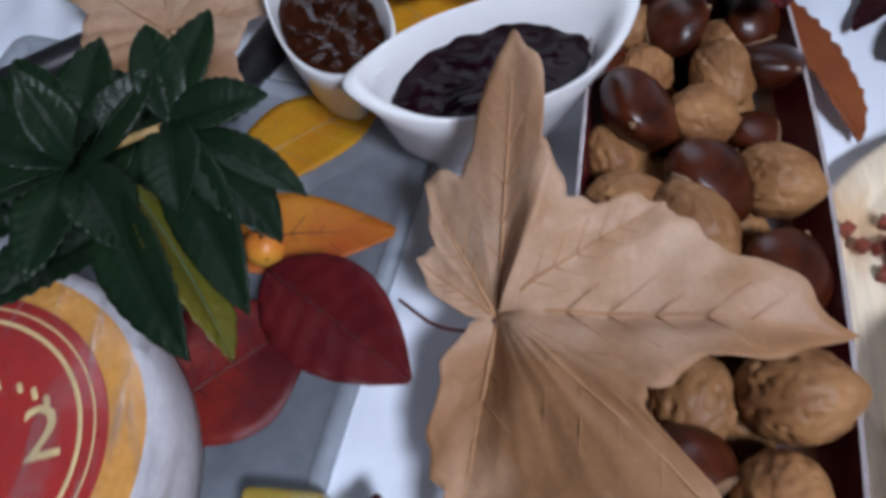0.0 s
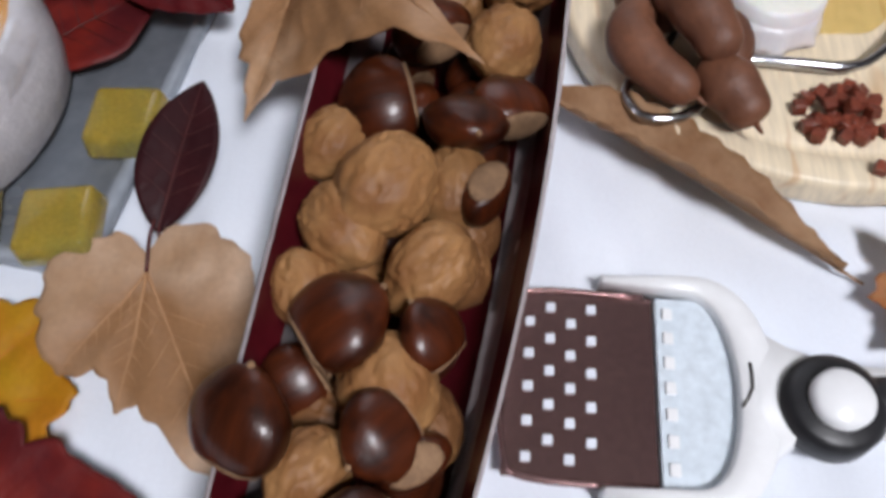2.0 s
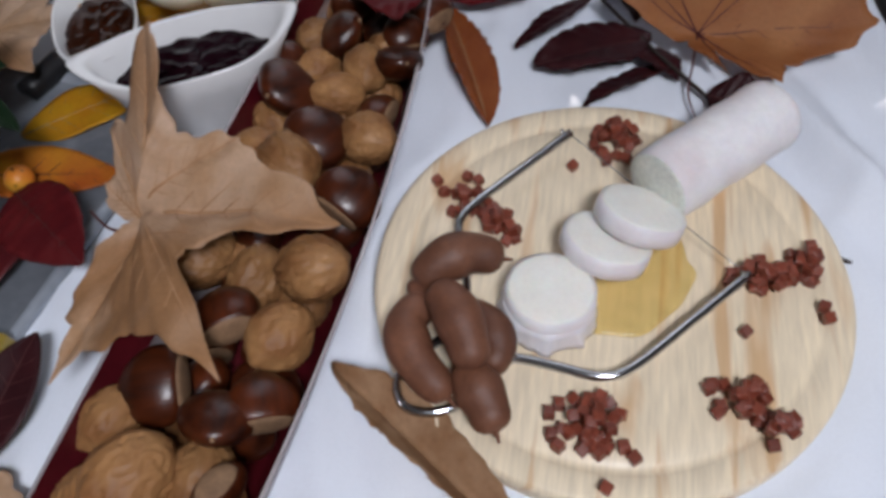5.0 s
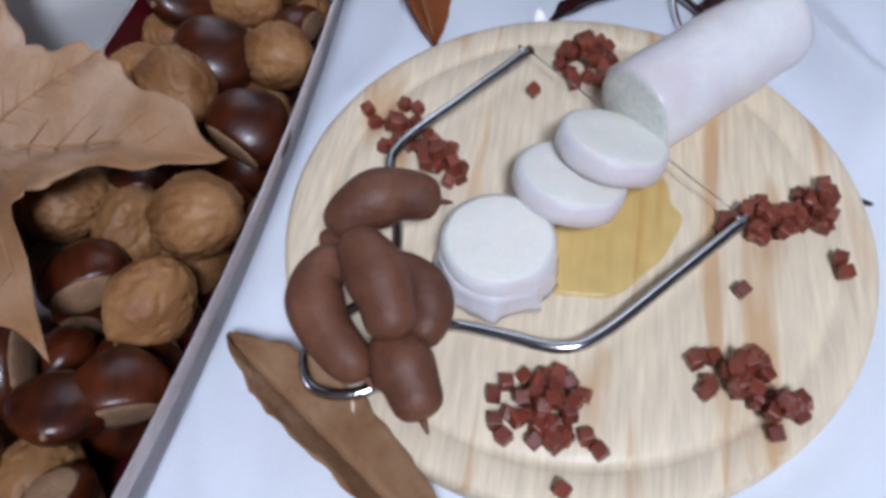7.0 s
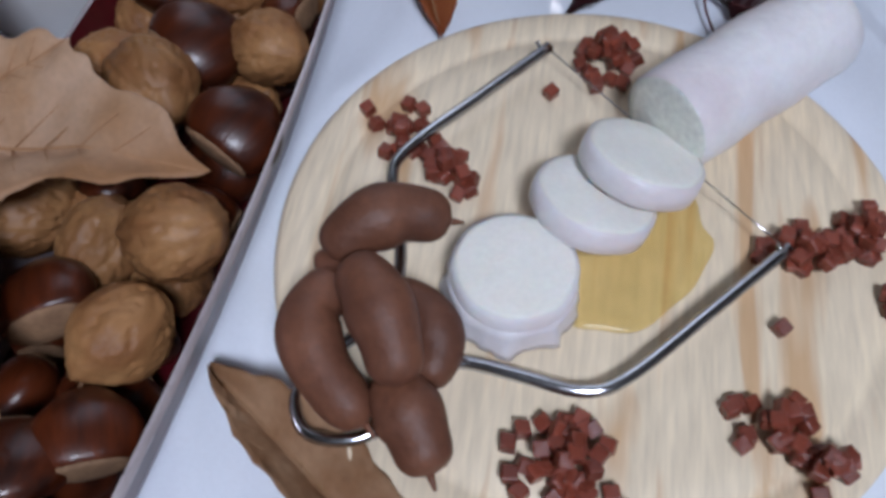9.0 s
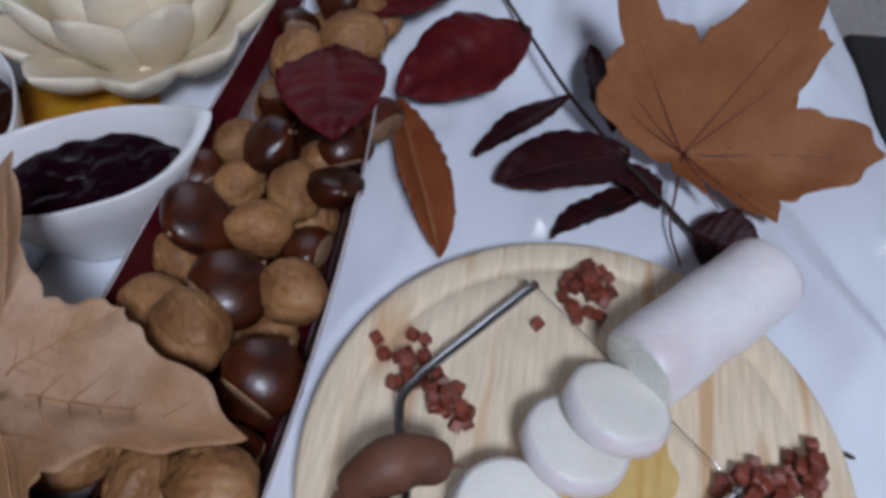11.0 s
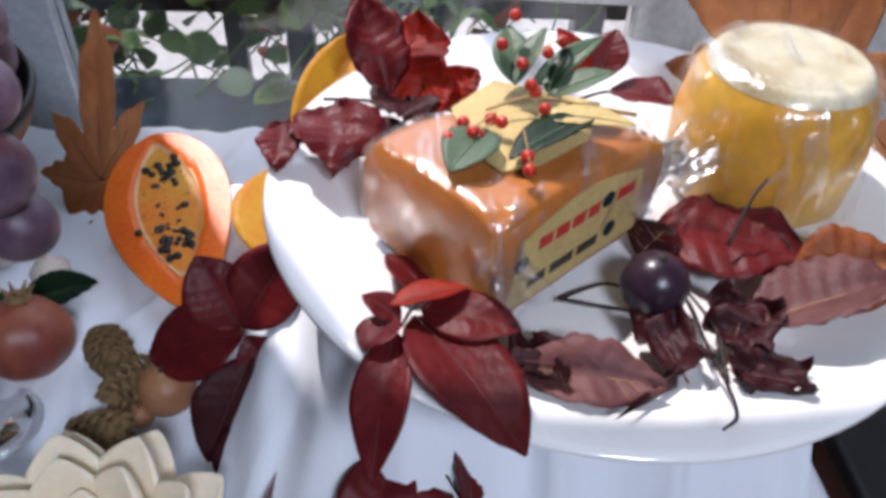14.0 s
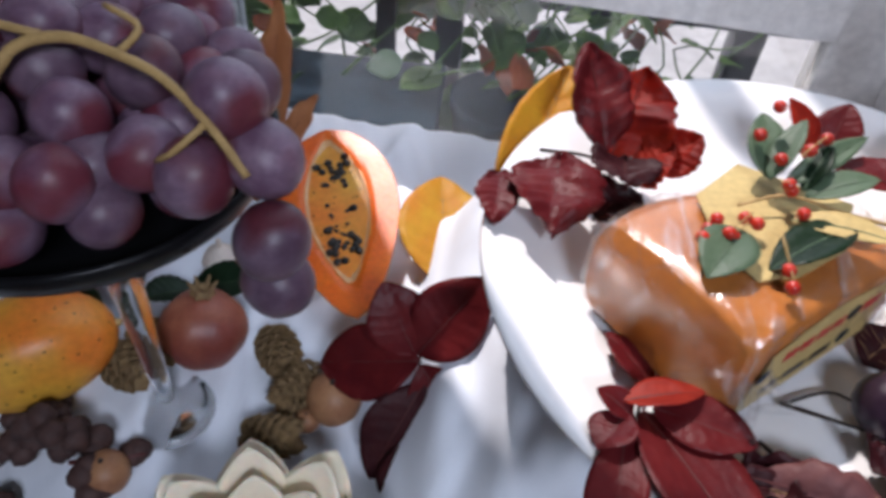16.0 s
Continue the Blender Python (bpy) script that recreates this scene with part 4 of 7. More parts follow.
for v in skirt.verts:
    a = math.atan2(v.co.y, v.co.x)
    k = 1 + (0.016 - v.co.z) * (7 * noise.noise((math.cos(a) * 3.5, math.sin(a) * 3.5, 5.0)) + 3 * noise.noise((math.cos(a) * 9, math.sin(a) * 9, 2.0)))
    v.co.x, v.co.y = v.co.x * max(0.93, k), v.co.y * max(0.93, k)
part("loose_rind", thicken(skirt, 0.0005), M_RIND, first_slice, "crinkled rind slipping off the slice")
slice_cheese(pose(0.3545, 0.1425, TOP + 0.0125, -17, 13, 0), 0.0140, 0.0300)
slice_cheese(pose(0.3770, 0.1620, TOP + 0.0190, -20, 15, 0), 0.0145, 0.0300)
honey_bm = bmesh.new()
hv = []
for k in range(60):
    a = 2 * math.pi * k / 60
    r = 1 + 0.22 * noise.noise((math.cos(a) * 1.6, math.sin(a) * 1.6, 2))
    hv.append((0.046 * r * math.cos(a), 0.026 * r * math.sin(a)))
for s, z in ((1.0, 0.0), (0.97, 0.0012), (0.9, 0.0018), (0.01, 0.0020)):
    ring_ = [honey_bm.verts.new((x * s, y * s, z)) for x, y in hv]
    if s < 1:
        for k in range(60):
            honey_bm.faces.new((last_[k], last_[(k + 1) % 60], ring_[(k + 1) % 60], ring_[k]))
    last_ = ring_
solid("honey_puddle", honey_bm, M_HONEY, "golden honey puddle on the wooden board", "honey", pose(0.381, 0.124, TOP, 0, 0, 46))


def slicer():
    o = thing("cheese_wire_slicer", "bent steel cheese slicer with a cutting wire between its tips", "cheese slicer", pose(0, 0, TOP))
    z = 0.0035
    part("rod", tube_bm([(0.337, 0.250, 0.014), (0.300, 0.214, 0.012), (0.264, 0.178, 0.010), (0.2585, 0.158, 0.008), (0.266, 0.120, z), (0.262, 0.090, z), (0.238, 0.066, z),
                         (0.227, 0.048, z), (0.233, 0.032, z), (0.250, 0.029, z), (0.266, 0.036, z), (0.281, 0.056, z), (0.296, 0.066, 0.005), (0.322, 0.061, 0.007),
                         (0.350, 0.055, 0.008), (0.370, 0.062, 0.009), (0.408, 0.094, 0.012), (0.447, 0.128, 0.014)], 0.0031, sides=12, smooth=7), M_STEEL, o)
    part("wire", tube_bm([(0.336, 0.249, 0.014), (0.392, 0.188, 0.013), (0.446, 0.127, 0.014)], 0.0004, sides=6, smooth=3), M_STEEL, o)
    for x, y in ((0.333, 0.2475), (0.444, 0.1245)):
        part("wire_pin", tube_bm([(x, y, 0.012), (x - 0.003, y + 0.003, 0.017)], 0.0012, sides=8, smooth=2), M_STEEL, o)
    return o


slicer()


def tamarind(points, r, name="tamarind_pod"):
    o = thing(name, "brown tamarind pod with a smooth rounded shell", "tamarind", Matrix.Translation(points[0]), "tamarind pods on the board")
    p0 = Vector(points[0])
    path = smooth_path([Vector(p) - p0 for p in points], 10)
    bm, rings, n0 = bmesh.new(), [], None
    for i, p in enumerate(path):
        t = i / (len(path) - 1)
        d = (path[min(i + 1, len(path) - 1)] - path[max(i - 1, 0)]).normalized()
        n0 = n0 or d.orthogonal().normalized()
        n0 = (n0 - d * n0.dot(d)).normalized()
        b = d.cross(n0)
        q = r * (1 - abs(2 * t - 1) ** 4) ** 0.5 * (1 + 0.07 * math.cos(t * math.pi * 4))
        q = max(q, r * 0.08)
        rings.append([bm.verts.new(p + (n0 * math.cos(2 * math.pi * k / 20) + b * math.sin(2 * math.pi * k / 20) * 0.94) * q) for k in range(20)])
    for a, c in zip(rings, rings[1:]):
        for k in range(20):
            bm.faces.new((a[k], a[(k + 1) % 20], c[(k + 1) % 20], c[k]))
    bm.faces.new(rings[0][::-1])
    bm.faces.new(rings[-1])
    part("shell", bm, M_TAM, o)
    e = path[-1]
    part("stem_end", tube_bm([e * 0.98, e + (path[-1] - path[-3]).normalized() * 0.006], 0.002, 0.0008, 6, 3), M_TAM, o)
    return o


tamarind([(0.236, 0.107, 0.046), (0.250, 0.118, 0.056), (0.268, 0.126, 0.056), (0.290, 0.127, 0.050)], 0.0145)
tamarind([(0.243, 0.098, 0.046), (0.231, 0.078, 0.046), (0.238, 0.056, 0.044), (0.260, 0.032, 0.040)], 0.0142)
tamarind([(0.249, 0.096, 0.056), (0.259, 0.082, 0.064), (0.268, 0.064, 0.062), (0.274, 0.044, 0.056)], 0.0146)
tamarind([(0.262, 0.094, 0.040), (0.280, 0.083, 0.042), (0.287, 0.067, 0.040), (0.280, 0.052, 0.038)], 0.0128)
tamarind([(0.268, 0.052, 0.040), (0.274, 0.042, 0.044), (0.281, 0.031, 0.042), (0.288, 0.014, 0.038)], 0.0146)
tamarind([(0.230, 0.101, 0.038), (0.240, 0.104, 0.040), (0.254, 0.098, 0.040), (0.264, 0.088, 0.040)], 0.0125)



def dice():
    rnd = random.Random(5)
    src = []
    for k in range(3):
        bm = box_bm(-0.0034, 0.0034, -0.0034, 0.0034, -0.0032, 0.0032, 0.0006, 1)
        for v in bm.verts:
            v.co *= 1 + 0.14 * noise.noise(v.co * 300 + Vector((k * 5, 0, 0)))
        src.append(solid("quince_cube", bm, M_DICE, "small dark red cube of quince paste on the board", "quince paste", pose(0, 0, -1), "quince paste dice", smooth=False))
    piles = [(0.370, 0.256, 0.015, 0.022, 36), (0.262, 0.193, 0.016, 0.014, 16), (0.285, 0.171, 0.018, 0.015, 24), (0.344, 0.027, 0.020, 0.019, 40), (0.431, 0.045, 0.017, 0.014, 26), (0.450, 0.030, 0.013, 0.015, 22),
             (0.462, 0.132, 0.024, 0.014, 36), (0.491, 0.145, 0.012, 0.016, 24)]
    for px_, py_, sx, sy, n in piles:
        for k in range(n):
            a, r = rnd.uniform(0, 6.28), 1.15 * rnd.random() ** 0.95
            x, y = px_ + sx * min(r, 1.3) * math.cos(a), py_ + sy * min(r, 1.3) * math.sin(a)
            z = TOP + 0.0031 + (0.0055 if r < 0.7 and rnd.random() < 0.55 else 0) + (0.005 if r < 0.3 else 0)
            copy_thing(rnd.choice(src), pose(x, y, z, rnd.uniform(-25, 25), rnd.uniform(-25, 25), rnd.uniform(0, 90)))
    for x, y in ((0.240, 0.210), (0.262, 0.214), (0.270, 0.211), (0.339, 0.227), (0.442, 0.092), (0.319, 0.032), (0.320, 0.019), (0.324, 0.012), (0.367, 0.007), (0.350, -0.011), (0.495, 0.104), (0.494, 0.112)):
        copy_thing(rnd.choice(src), pose(x, y, TOP + 0.0034, rnd.uniform(-15, 15), rnd.uniform(-15, 15), rnd.uniform(0, 90)))
    for o in src:
        bpy.data.objects.remove(o)


dice()


# ---- tray with the wheel cheese and jelly ----
tray = thing("serving_tray", "rectangular grey glazed tray under the cheese and jelly", "tray", pose(-0.0655, -0.040, 0.003, 0, 0, -14))
bm = bmesh.new()
levels = [(0.004, 0.0), (0.0, 0.004), (0.0, 0.010), (0.003, 0.0115), (0.010, 0.0095), (0.014, 0.007)]
last = None
for inset, z in levels:
    ring_ = []
    for cx, cy, a0 in ((-0.012, 0.012, -90), (-0.012, 0.348, 0), (-0.288, 0.348, 90), (-0.288, 0.012, 180)):
        for k in range(7):
            a = radians(a0 + 15 * k)
            r = max(0.001, 0.012 - inset)
            ring_.append(bm.verts.new((cx + r * math.cos(a) + (inset - 0.012 if inset > 0.012 else 0) * (1 if cx > -0.1 else -1) * -0 , cy + r * math.sin(a), z)))
    if last:
        for k in range(28):
            bm.faces.new((last[k], last[(k + 1) % 28], ring_[(k + 1) % 28], ring_[k]))
    else:
        bm.faces.new(ring_[::-1])
    last = ring_
bm.faces.new(last)
part("body", bm, M_TRAY, tray)


def jelly(x, y, turn, w=0.039):
    o = thing("quince_jelly_cube", "glossy yellow jelly cube with a green herb inside, on the tray", "jelly", pose(x, y, 0.011, 0, 0, turn), "jelly cubes on the tray")
    bm = box_bm(-w / 2, w / 2, -w / 2, w / 2, 0, 0.019, 0.004, 3)
    for v in bm.verts:
        v.co.x *= 1.1 - v.co.z * 7
        v.co.y *= 1.1 - v.co.z * 7
    part("body", bm, M_JELLY, o)
    for k in range(6):
        a = k * 1.05
        part("herb_leaf", tube_bm([(0.006, -0.004, 0.012), (0.006 + 0.007 * math.cos(a), -0.004 + 0.007 * math.sin(a), 0.0145)], 0.0016, 0.0008, 5, 2), M_LEAF_MIX, o, "green herb set in the jelly")
    return o


jelly(-0.055, 0.054, -5)
jelly(-0.080, -0.013, 1)
jelly(-0.138, -0.002, 8)


def wheel_cheese():
    o = thing("wheel_cheese", "round floury cheese with a red and amber label", "cheese", pose(-0.190, 0.076, 0.0105))
    R, H = 0.097, 0.062
    part("rind", lathe_bm([(0, 0), (R - 0.008, 0), (R - 0.001, 0.008), (R + 0.001, H * 0.5), (R - 0.001, H - 0.007), (R - 0.006, H - 0.001), (R - 0.010, H)], 96, 0.006), M_GREYRIND, o)
    part("amber_ring", lathe_bm([(R - 0.010, H - 0.0005), (R - 0.014, H + 0.001), (R - 0.027, H + 0.0014), (0, H + 0.0014)], 96), M_GOLD, o, "glossy amber ring")
    lab = part("label", lathe_bm([(0.0, H + 0.0016), (0.072, H + 0.0016), (0.0725, H + 0.0024), (0.072, H + 0.0028), (0, H + 0.0028)], 96), M_RED, o, "red round paper label")
    part("line", lathe_bm([(0.0600, H + 0.0029), (0.0606, H + 0.0034), (0.0615, H + 0.0034), (0.0620, H + 0.0029)], 96), M_LETTER, lab)
    part("line", lathe_bm([(0.0665, H + 0.0029), (0.0668, H + 0.0032), (0.0672, H + 0.0032), (0.0675, H + 0.0029)], 96), M_LETTER, lab)
    bm = lathe_bm([(R + 0.0022, H - 0.012), (R - 0.003, H - 0.001), (R - 0.012, H + 0.0034), (R - 0.03, H + 0.0042), (R * 0.3, H + 0.0044), (0, H + 0.0044)], 120)
    for v in bm.verts:
        v.co.z += 0.0012 * noise.noise((v.co.x * 55, v.co.y * 55, 7.0)) + 0.0010 * noise.noise((v.co.x * 160, v.co.y * 90, 3.0)) * step(math.hypot(v.co.x, v.co.y), 0.05, 0.085)
    part("film", bm, M_FILM, o, "clear glossy wrapping film")
    cu = bpy.data.curves.new("digit", "FONT")
    cu.body, cu.size, cu.extrude, cu.align_x, cu.align_y = "2", 0.034, 0.0002, "CENTER", "CENTER"
    ob = new("digit", cu)
    me = bpy.data.meshes.new_from_object(ob.evaluated_get(bpy.context.evaluated_depsgraph_get()))
    bpy.data.objects.remove(ob)
    me.materials.clear()
    me.materials.append(M_LETTER)
    for x, y, r in ((0.045, 0.008, 14),):
        d = new("digit", me)
        d.parent, d.matrix_basis = lab, pose(x, y, H + 0.0032, 0, 0, r)
        d["label"] = "cream printed digit two"
    for x, y, w, r in ((0.010, 0.004, 0.012, 80), (0.020, 0.030, 0.006, -60), (0.030, 0.0285, 0.005, -62), (0.037, 0.026, 0.006, -64), (0.043, 0.023, 0.005, -66), (0.026, -0.040, 0.02, 20), (0.028, -0.046, 0.016, 22)):
        part("print_bar", box_bm(-w / 2, w / 2, -0.0012, 0.0012, H + 0.0028, H + 0.0033, 0.0002, 1), M_LETTER, lab, m=pose(x, y, 0, 0, 0, r))
    return o


wheel_cheese()


# ---- sauce boats ----
def sauce_boat(m, material, jam_label, scale=1.0):
    o = thing("sauce_boat", "white porcelain sauce boat filled with " + jam_label, "sauce boat", m, "sauce boats")
    n = 64

    def rim(a):
        c, s = math.cos(a), math.sin(a)
        x = 0.082 * c * abs(c) ** -0.12 if c else 0
        y = 0.038 * s * (1 - 0.35 * abs(c) ** 3)
        return x, y, 0.076 + 0.012 * abs(c) ** 4
    bm, rings = bmesh.new(), []
    for k, dz, off in ((0.45, -0.076, 0), (0.5, -0.071, 0), (0.72, -0.047, 0), (0.9, -0.020, 0), (1.0, 0.0, 0), (0.975, 0.0016, 0), (0.94, 0.0, 0), (0.86, -0.014, 0), (0.68, -0.034, 0), (0.4, -0.050, 0)):
        ring_ = []
        for i in range(n):
            x, y, z = rim(2 * math.pi * i / n)
            kx = k if k > 0.95 else k * 0.94
            zz = max(0.0, (z + dz) if dz > -0.03 else 0.076 + dz)
            ring_.append(bm.verts.new((x * kx * scale, y * (k if k > 0.6 else k * 1.1) * scale, zz * scale)))
        rings.append(ring_)
    for a, b in zip(rings, rings[1:]):
        for i in range(n):
            bm.faces.new((a[i], a[(i + 1) % n], b[(i + 1) % n], b[i]))
    bm.faces.new(rings[0][::-1])
    bm.faces.new(rings[-1])
    part("bowl", bm, M_PORCELAIN, o)
    bm = bmesh.new()
    rings = []
    for k in (0.86, 0.78, 0.70, 0.62, 0.54, 0.46, 0.38, 0.30, 0.22, 0.14, 0.06, 0.01):
        ring_ = []
        for i in range(n):
            x, y, z = rim(2 * math.pi * i / n)
            x, y = x * k * 0.82, y * k
            ring_.append(bm.verts.new((x * scale, y * scale, (0.060 + 0.003 * noise.noise((x * 110, y * 110, 2)) + (0.0008 if k < 0.8 else 0)) * scale)))
        rings.append(ring_)
    for a, b in zip(rings, rings[1:]):
        for i in range(n):
            bm.faces.new((a[i], a[(i + 1) % n], b[(i + 1) % n], b[i]))
    part("jam", bm, material, o, "shiny " + jam_label)
    return o


sauce_boat(pose(0.0490, 0.289, 0.003, 0, 0, 24), M_JAM, "dark berry jam", 1.05)
sauce_boat(pose(-0.047, 0.338, 0.003, 0, 0, -68), M_JAM2, "brown jam", 0.9)


# ---- lotus candle holder ----
def lotus():
    o = thing("lotus_candle_holder", "cream lotus-flower candle holder with a tea light", "candle holder", pose(0.026, 0.470, 0.016))
    part("base", lathe_bm([(0, 0), (0.045, 0), (0.055, 0.006), (0.05, 0.02), (0.03, 0.034), (0.0, 0.034)], 40), M_CREAM, o)
    for tier, (count, r0, length, lift, rise, w) in enumerate(((10, 0.048, 0.082, 30, 0.012, 0.062), (9, 0.042, 0.086, 52, 0.020, 0.062), (8, 0.037, 0.076, 66, 0.028, 0.056), (8, 0.032, 0.046, 70, 0.040, 0.034))):
        for k in range(count):
            a = 360 * (k + 0.5 * (tier % 2)) / count + tier * 7
            bm = bmesh.new()
            rows, under = [], []
            for i in range(17):
                t = i / 16
                ww = max(0.0008, w / 2 * 1.25 * min(1, 0.5 + 0.9 * t - 0.2 * t * t) * (1 - t ** 2.6) ** 0.8)
                row, low = [], []
                for j in range(11):
                    u = 2 * j / 10 - 1
                    z = 0.30 * ww * u * u + 0.12 * length * t * t
                    th = 0.0150 * max(0, 1 - u * u) ** 0.5 * min(1, (1 - t) * 3) ** 0.5
                    row.append(bm.verts.new((u * ww, t * length, z + th * 0.3)))
                    low.append(bm.verts.new((u * ww, t * length, z - th * 0.7)))
                rows.append(row)
                under.append(low)
            for g, flip in ((rows, 0), (under, 1)):
                for p, q in zip(g, g[1:]):
                    for j in range(10):
                        f = (p[j], p[j + 1], q[j + 1], q[j])
                        bm.faces.new(f[::-1] if flip else f)
            bmesh.ops.remove_doubles(bm, verts=bm.verts, dist=0.0003)
            ca, sa = math.cos(radians(a)), math.sin(radians(a))
            part("petal", bm, M_CREAM, o, m=Matrix.Translation((r0 * ca, r0 * sa, rise)) @ pose(0, 0, 0, 0, 0, a - 90) @ pose(0, 0, 0, lift, 0, 0))
    cup = part("tea_light", lathe_bm([(0, 0.034), (0.0262, 0.034), (0.0265, 0.066), (0.0258, 0.066), (0.0254, 0.060)], 40), M_WAX, o, "tea light in a thin pale cup")
    part("wax", lathe_bm([(0.0256, 0.060), (0.0252, 0.0632), (0.014, 0.0636), (0.0, 0.0638)], 40), M_WAX, cup)
    part("wick", tube_bm([(0, 0, 0.063), (0.0005, 0, 0.065), (0.002, 0, 0.067)], 0.0006, sides=6), M_STALK, cup)
    return o


lotus()


# ---- grater ----
def grater():
    o = thing("hand_grater", "white plastic hand grater with a steel plate and black handle", "grater", pose(0.208, -0.116, 0.004, 0, 0, -8))
    # frame: a ring open to the left with a round shoulder to the handle
    bm = bmesh.new()
    outline = []
    for k in range(33):
        a = radians(-90 + 180 * k / 32)
        outline.append((0.022 + 0.040 * abs(math.cos(a)) ** 0.7, 0.056 * math.sin(a)))
    inner = [(0.018 + 0.026 * abs(math.cos(radians(-90 + 180 * k / 32))) ** 0.7, 0.047 * math.sin(radians(-90 + 180 * k / 32))) for k in range(33)]
    outline = [(-0.018, -0.053)] + outline + [(-0.018, 0.053)]
    inner = [(-0.018, -0.049)] + inner + [(-0.018, 0.049)]
    n = len(outline)
    rows = []
    for pts, z in ((outline, 0.002), (outline, 0.017), ([(x * 0.985 - 0.0004, y * 0.985) for x, y in outline], 0.019), ([(x + 0.0012, y * 1.015) for x, y in inner], 0.019), (inner, 0.017), (inner, 0.002)):
        rows.append([bm.verts.new((x, y, z)) for x, y in pts])
    for a, b in zip(rows, rows[1:] + rows[:1]):
        for k in range(n - 1):
            bm.faces.new((a[k], a[k + 1], b[k + 1], b[k]))
    for k in (0, n - 1):
        bm.faces.new([r[k] for r in rows])
    part("frame", bm, M_GRATER, o)
    bm = bmesh.new()
    rows = []
    for y, z in ((-0.014, 0.003), (-0.0165, 0.009), (-0.014, 0.019), (0, 0.022), (0.014, 0.019), (0.0165, 0.009), (0.014, 0.003)):
        rows.append([bm.verts.new((x, y * s, z * q + 0.001)) for x, s, q in ((0.052, 2.2, 0.85), (0.066, 1.5, 1.0), (0.078, 1.15, 1.05), (0.090, 1.0, 1.0), (0.20, 1.05, 1.0), (0.208, 0.8, 0.9))])
    for a, b in zip(rows, rows[1:] + rows[:1]):
        for k in range(5):
            bm.faces.new((a[k], a[k + 1], b[k + 1], b[k]))
    bm.faces.new([r[-1] for r in rows])
    part("neck", bm, M_GRATER, o)
    part("collar", lathe_bm([(0, 0.004), (0.019, 0.004), (0.0235, 0.012), (0.0225, 0.024), (0.018, 0.0265), (0, 0.0265)], 40), M_BLACK, o, "black rubber collar", m=pose(0.082, -0.006, 0.001))
    part("button", lathe_bm([(0.0135, 0.026), (0.0135, 0.031), (0.0115, 0.0335), (0.0, 0.034)], 32), M_GRATER, o, "round white push button", m=pose(0.083, -0.006, 0.001))
    part("handle", tube_bm([(0.088, -0.004, 0.013), (0.135, 0.002, 0.014), (0.175, 0.005, 0.014), (0.215, 0.006, 0.013)], 0.0135, 0.015, 16, 6), M_BLACK, o, "black rubber handle")
    plate_ = part("grating_plate", box_bm(-0.062, 0.008, -0.046, 0.046, 0.008, 0.0095, 0.0004, 1), M_GRATEPLATE, o, "steel plate with rows of teeth", smooth=False)
    part("plate_rim", tube_bm([(0.004, 0.0465, 0.0095), (-0.050, 0.0462, 0.0095), (-0.061, 0.036, 0.0095), (-0.064, 0.0, 0.0095), (-0.061, -0.036, 0.0095), (-0.050, -0.0462, 0.0095), (0.004, -0.0465, 0.0095)], 0.0017, sides=8, smooth=5), M_GRATEPLATE, o)
    for i in range(4):
        for j in range(5):
            y = (j - 2) * 0.0165 + (0.0082 if i % 2 else 0) - 0.004
            if abs(y) > 0.043:
                continue
            part("tooth", box_bm(-0.0023, 0.0023, -0.0023, 0.0023, 0.0, 0.0022, 0.0005, 1), M_CLOTH, plate_, smooth=False, m=pose(-0.051 + i * 0.0098, y, 0.0092, 0, -14, 0))
    part("window", box_bm(0.009, 0.046, -0.046, 0.046, 0.009, 0.011, 0.0006, 1), M_CLEAR, o, "pale translucent guard", smooth=False)
    for k in range(7):
        part("rib", box_bm(0.012, 0.017, -0.041 + k * 0.0125, -0.035 + k * 0.0125, 0.011, 0.0128, 0.0005, 1), M_GRATER, o, smooth=False)
    part("mark", tube_bm([(0.044, -0.009, 0.0185), (0.049, 0.0, 0.0195), (0.049, 0.012, 0.0195)], 0.0008, sides=5, smooth=2), M_INK, o, "small dark printed mark")
    return o


grater()


# ---- leaves and branches on the table ----
keyed_leaf((0.046, 0.146, 0.052), [(86, 0.104, 0.124), (72, 0.058, 0.070), (50, 0.046, 0.050), (36, 0.058, 0.054), (24, 0.082, 0.052), (18, 0.080, 0.050), (4, 0.098, 0.046), (-11, 0.150, 0.036), (-24, 0.092, 0.042), (-42, 0.072, 0.044),
                                   (-49, 0.082, 0.044), (-54, 0.166, 0.046), (-62, 0.122, 0.046), (-72, 0.104, 0.038), (-84, 0.104, 0.020), (-95, 0.098, -0.008), (-102, 0.124, -0.016), (-108, 0.080, -0.012), (-114, 0.080, -0.008),
                                   (-126, 0.052, -0.004), (-150, 0.022, 0.0), (178, 0.006, 0.0), (160, 0.026, 0.002), (139, 0.052, 0.006), (128, 0.046, 0.012), (119, 0.074, 0.012), (107, 0.060, 0.030), (100, 0.064, 0.060)], M_MAPLE_TAN,
           "large dry tan maple leaf curling up over the nut dish", M_VEIN_TAN, 1, 0.05, 0.007, 0.004,
           [(0, 0, 0.001), (-0.012, -0.003, -0.006), (-0.03, 0.002, -0.010), (-0.048, 0.016, -0.010)], M_STALK_RED, lift=1.0)
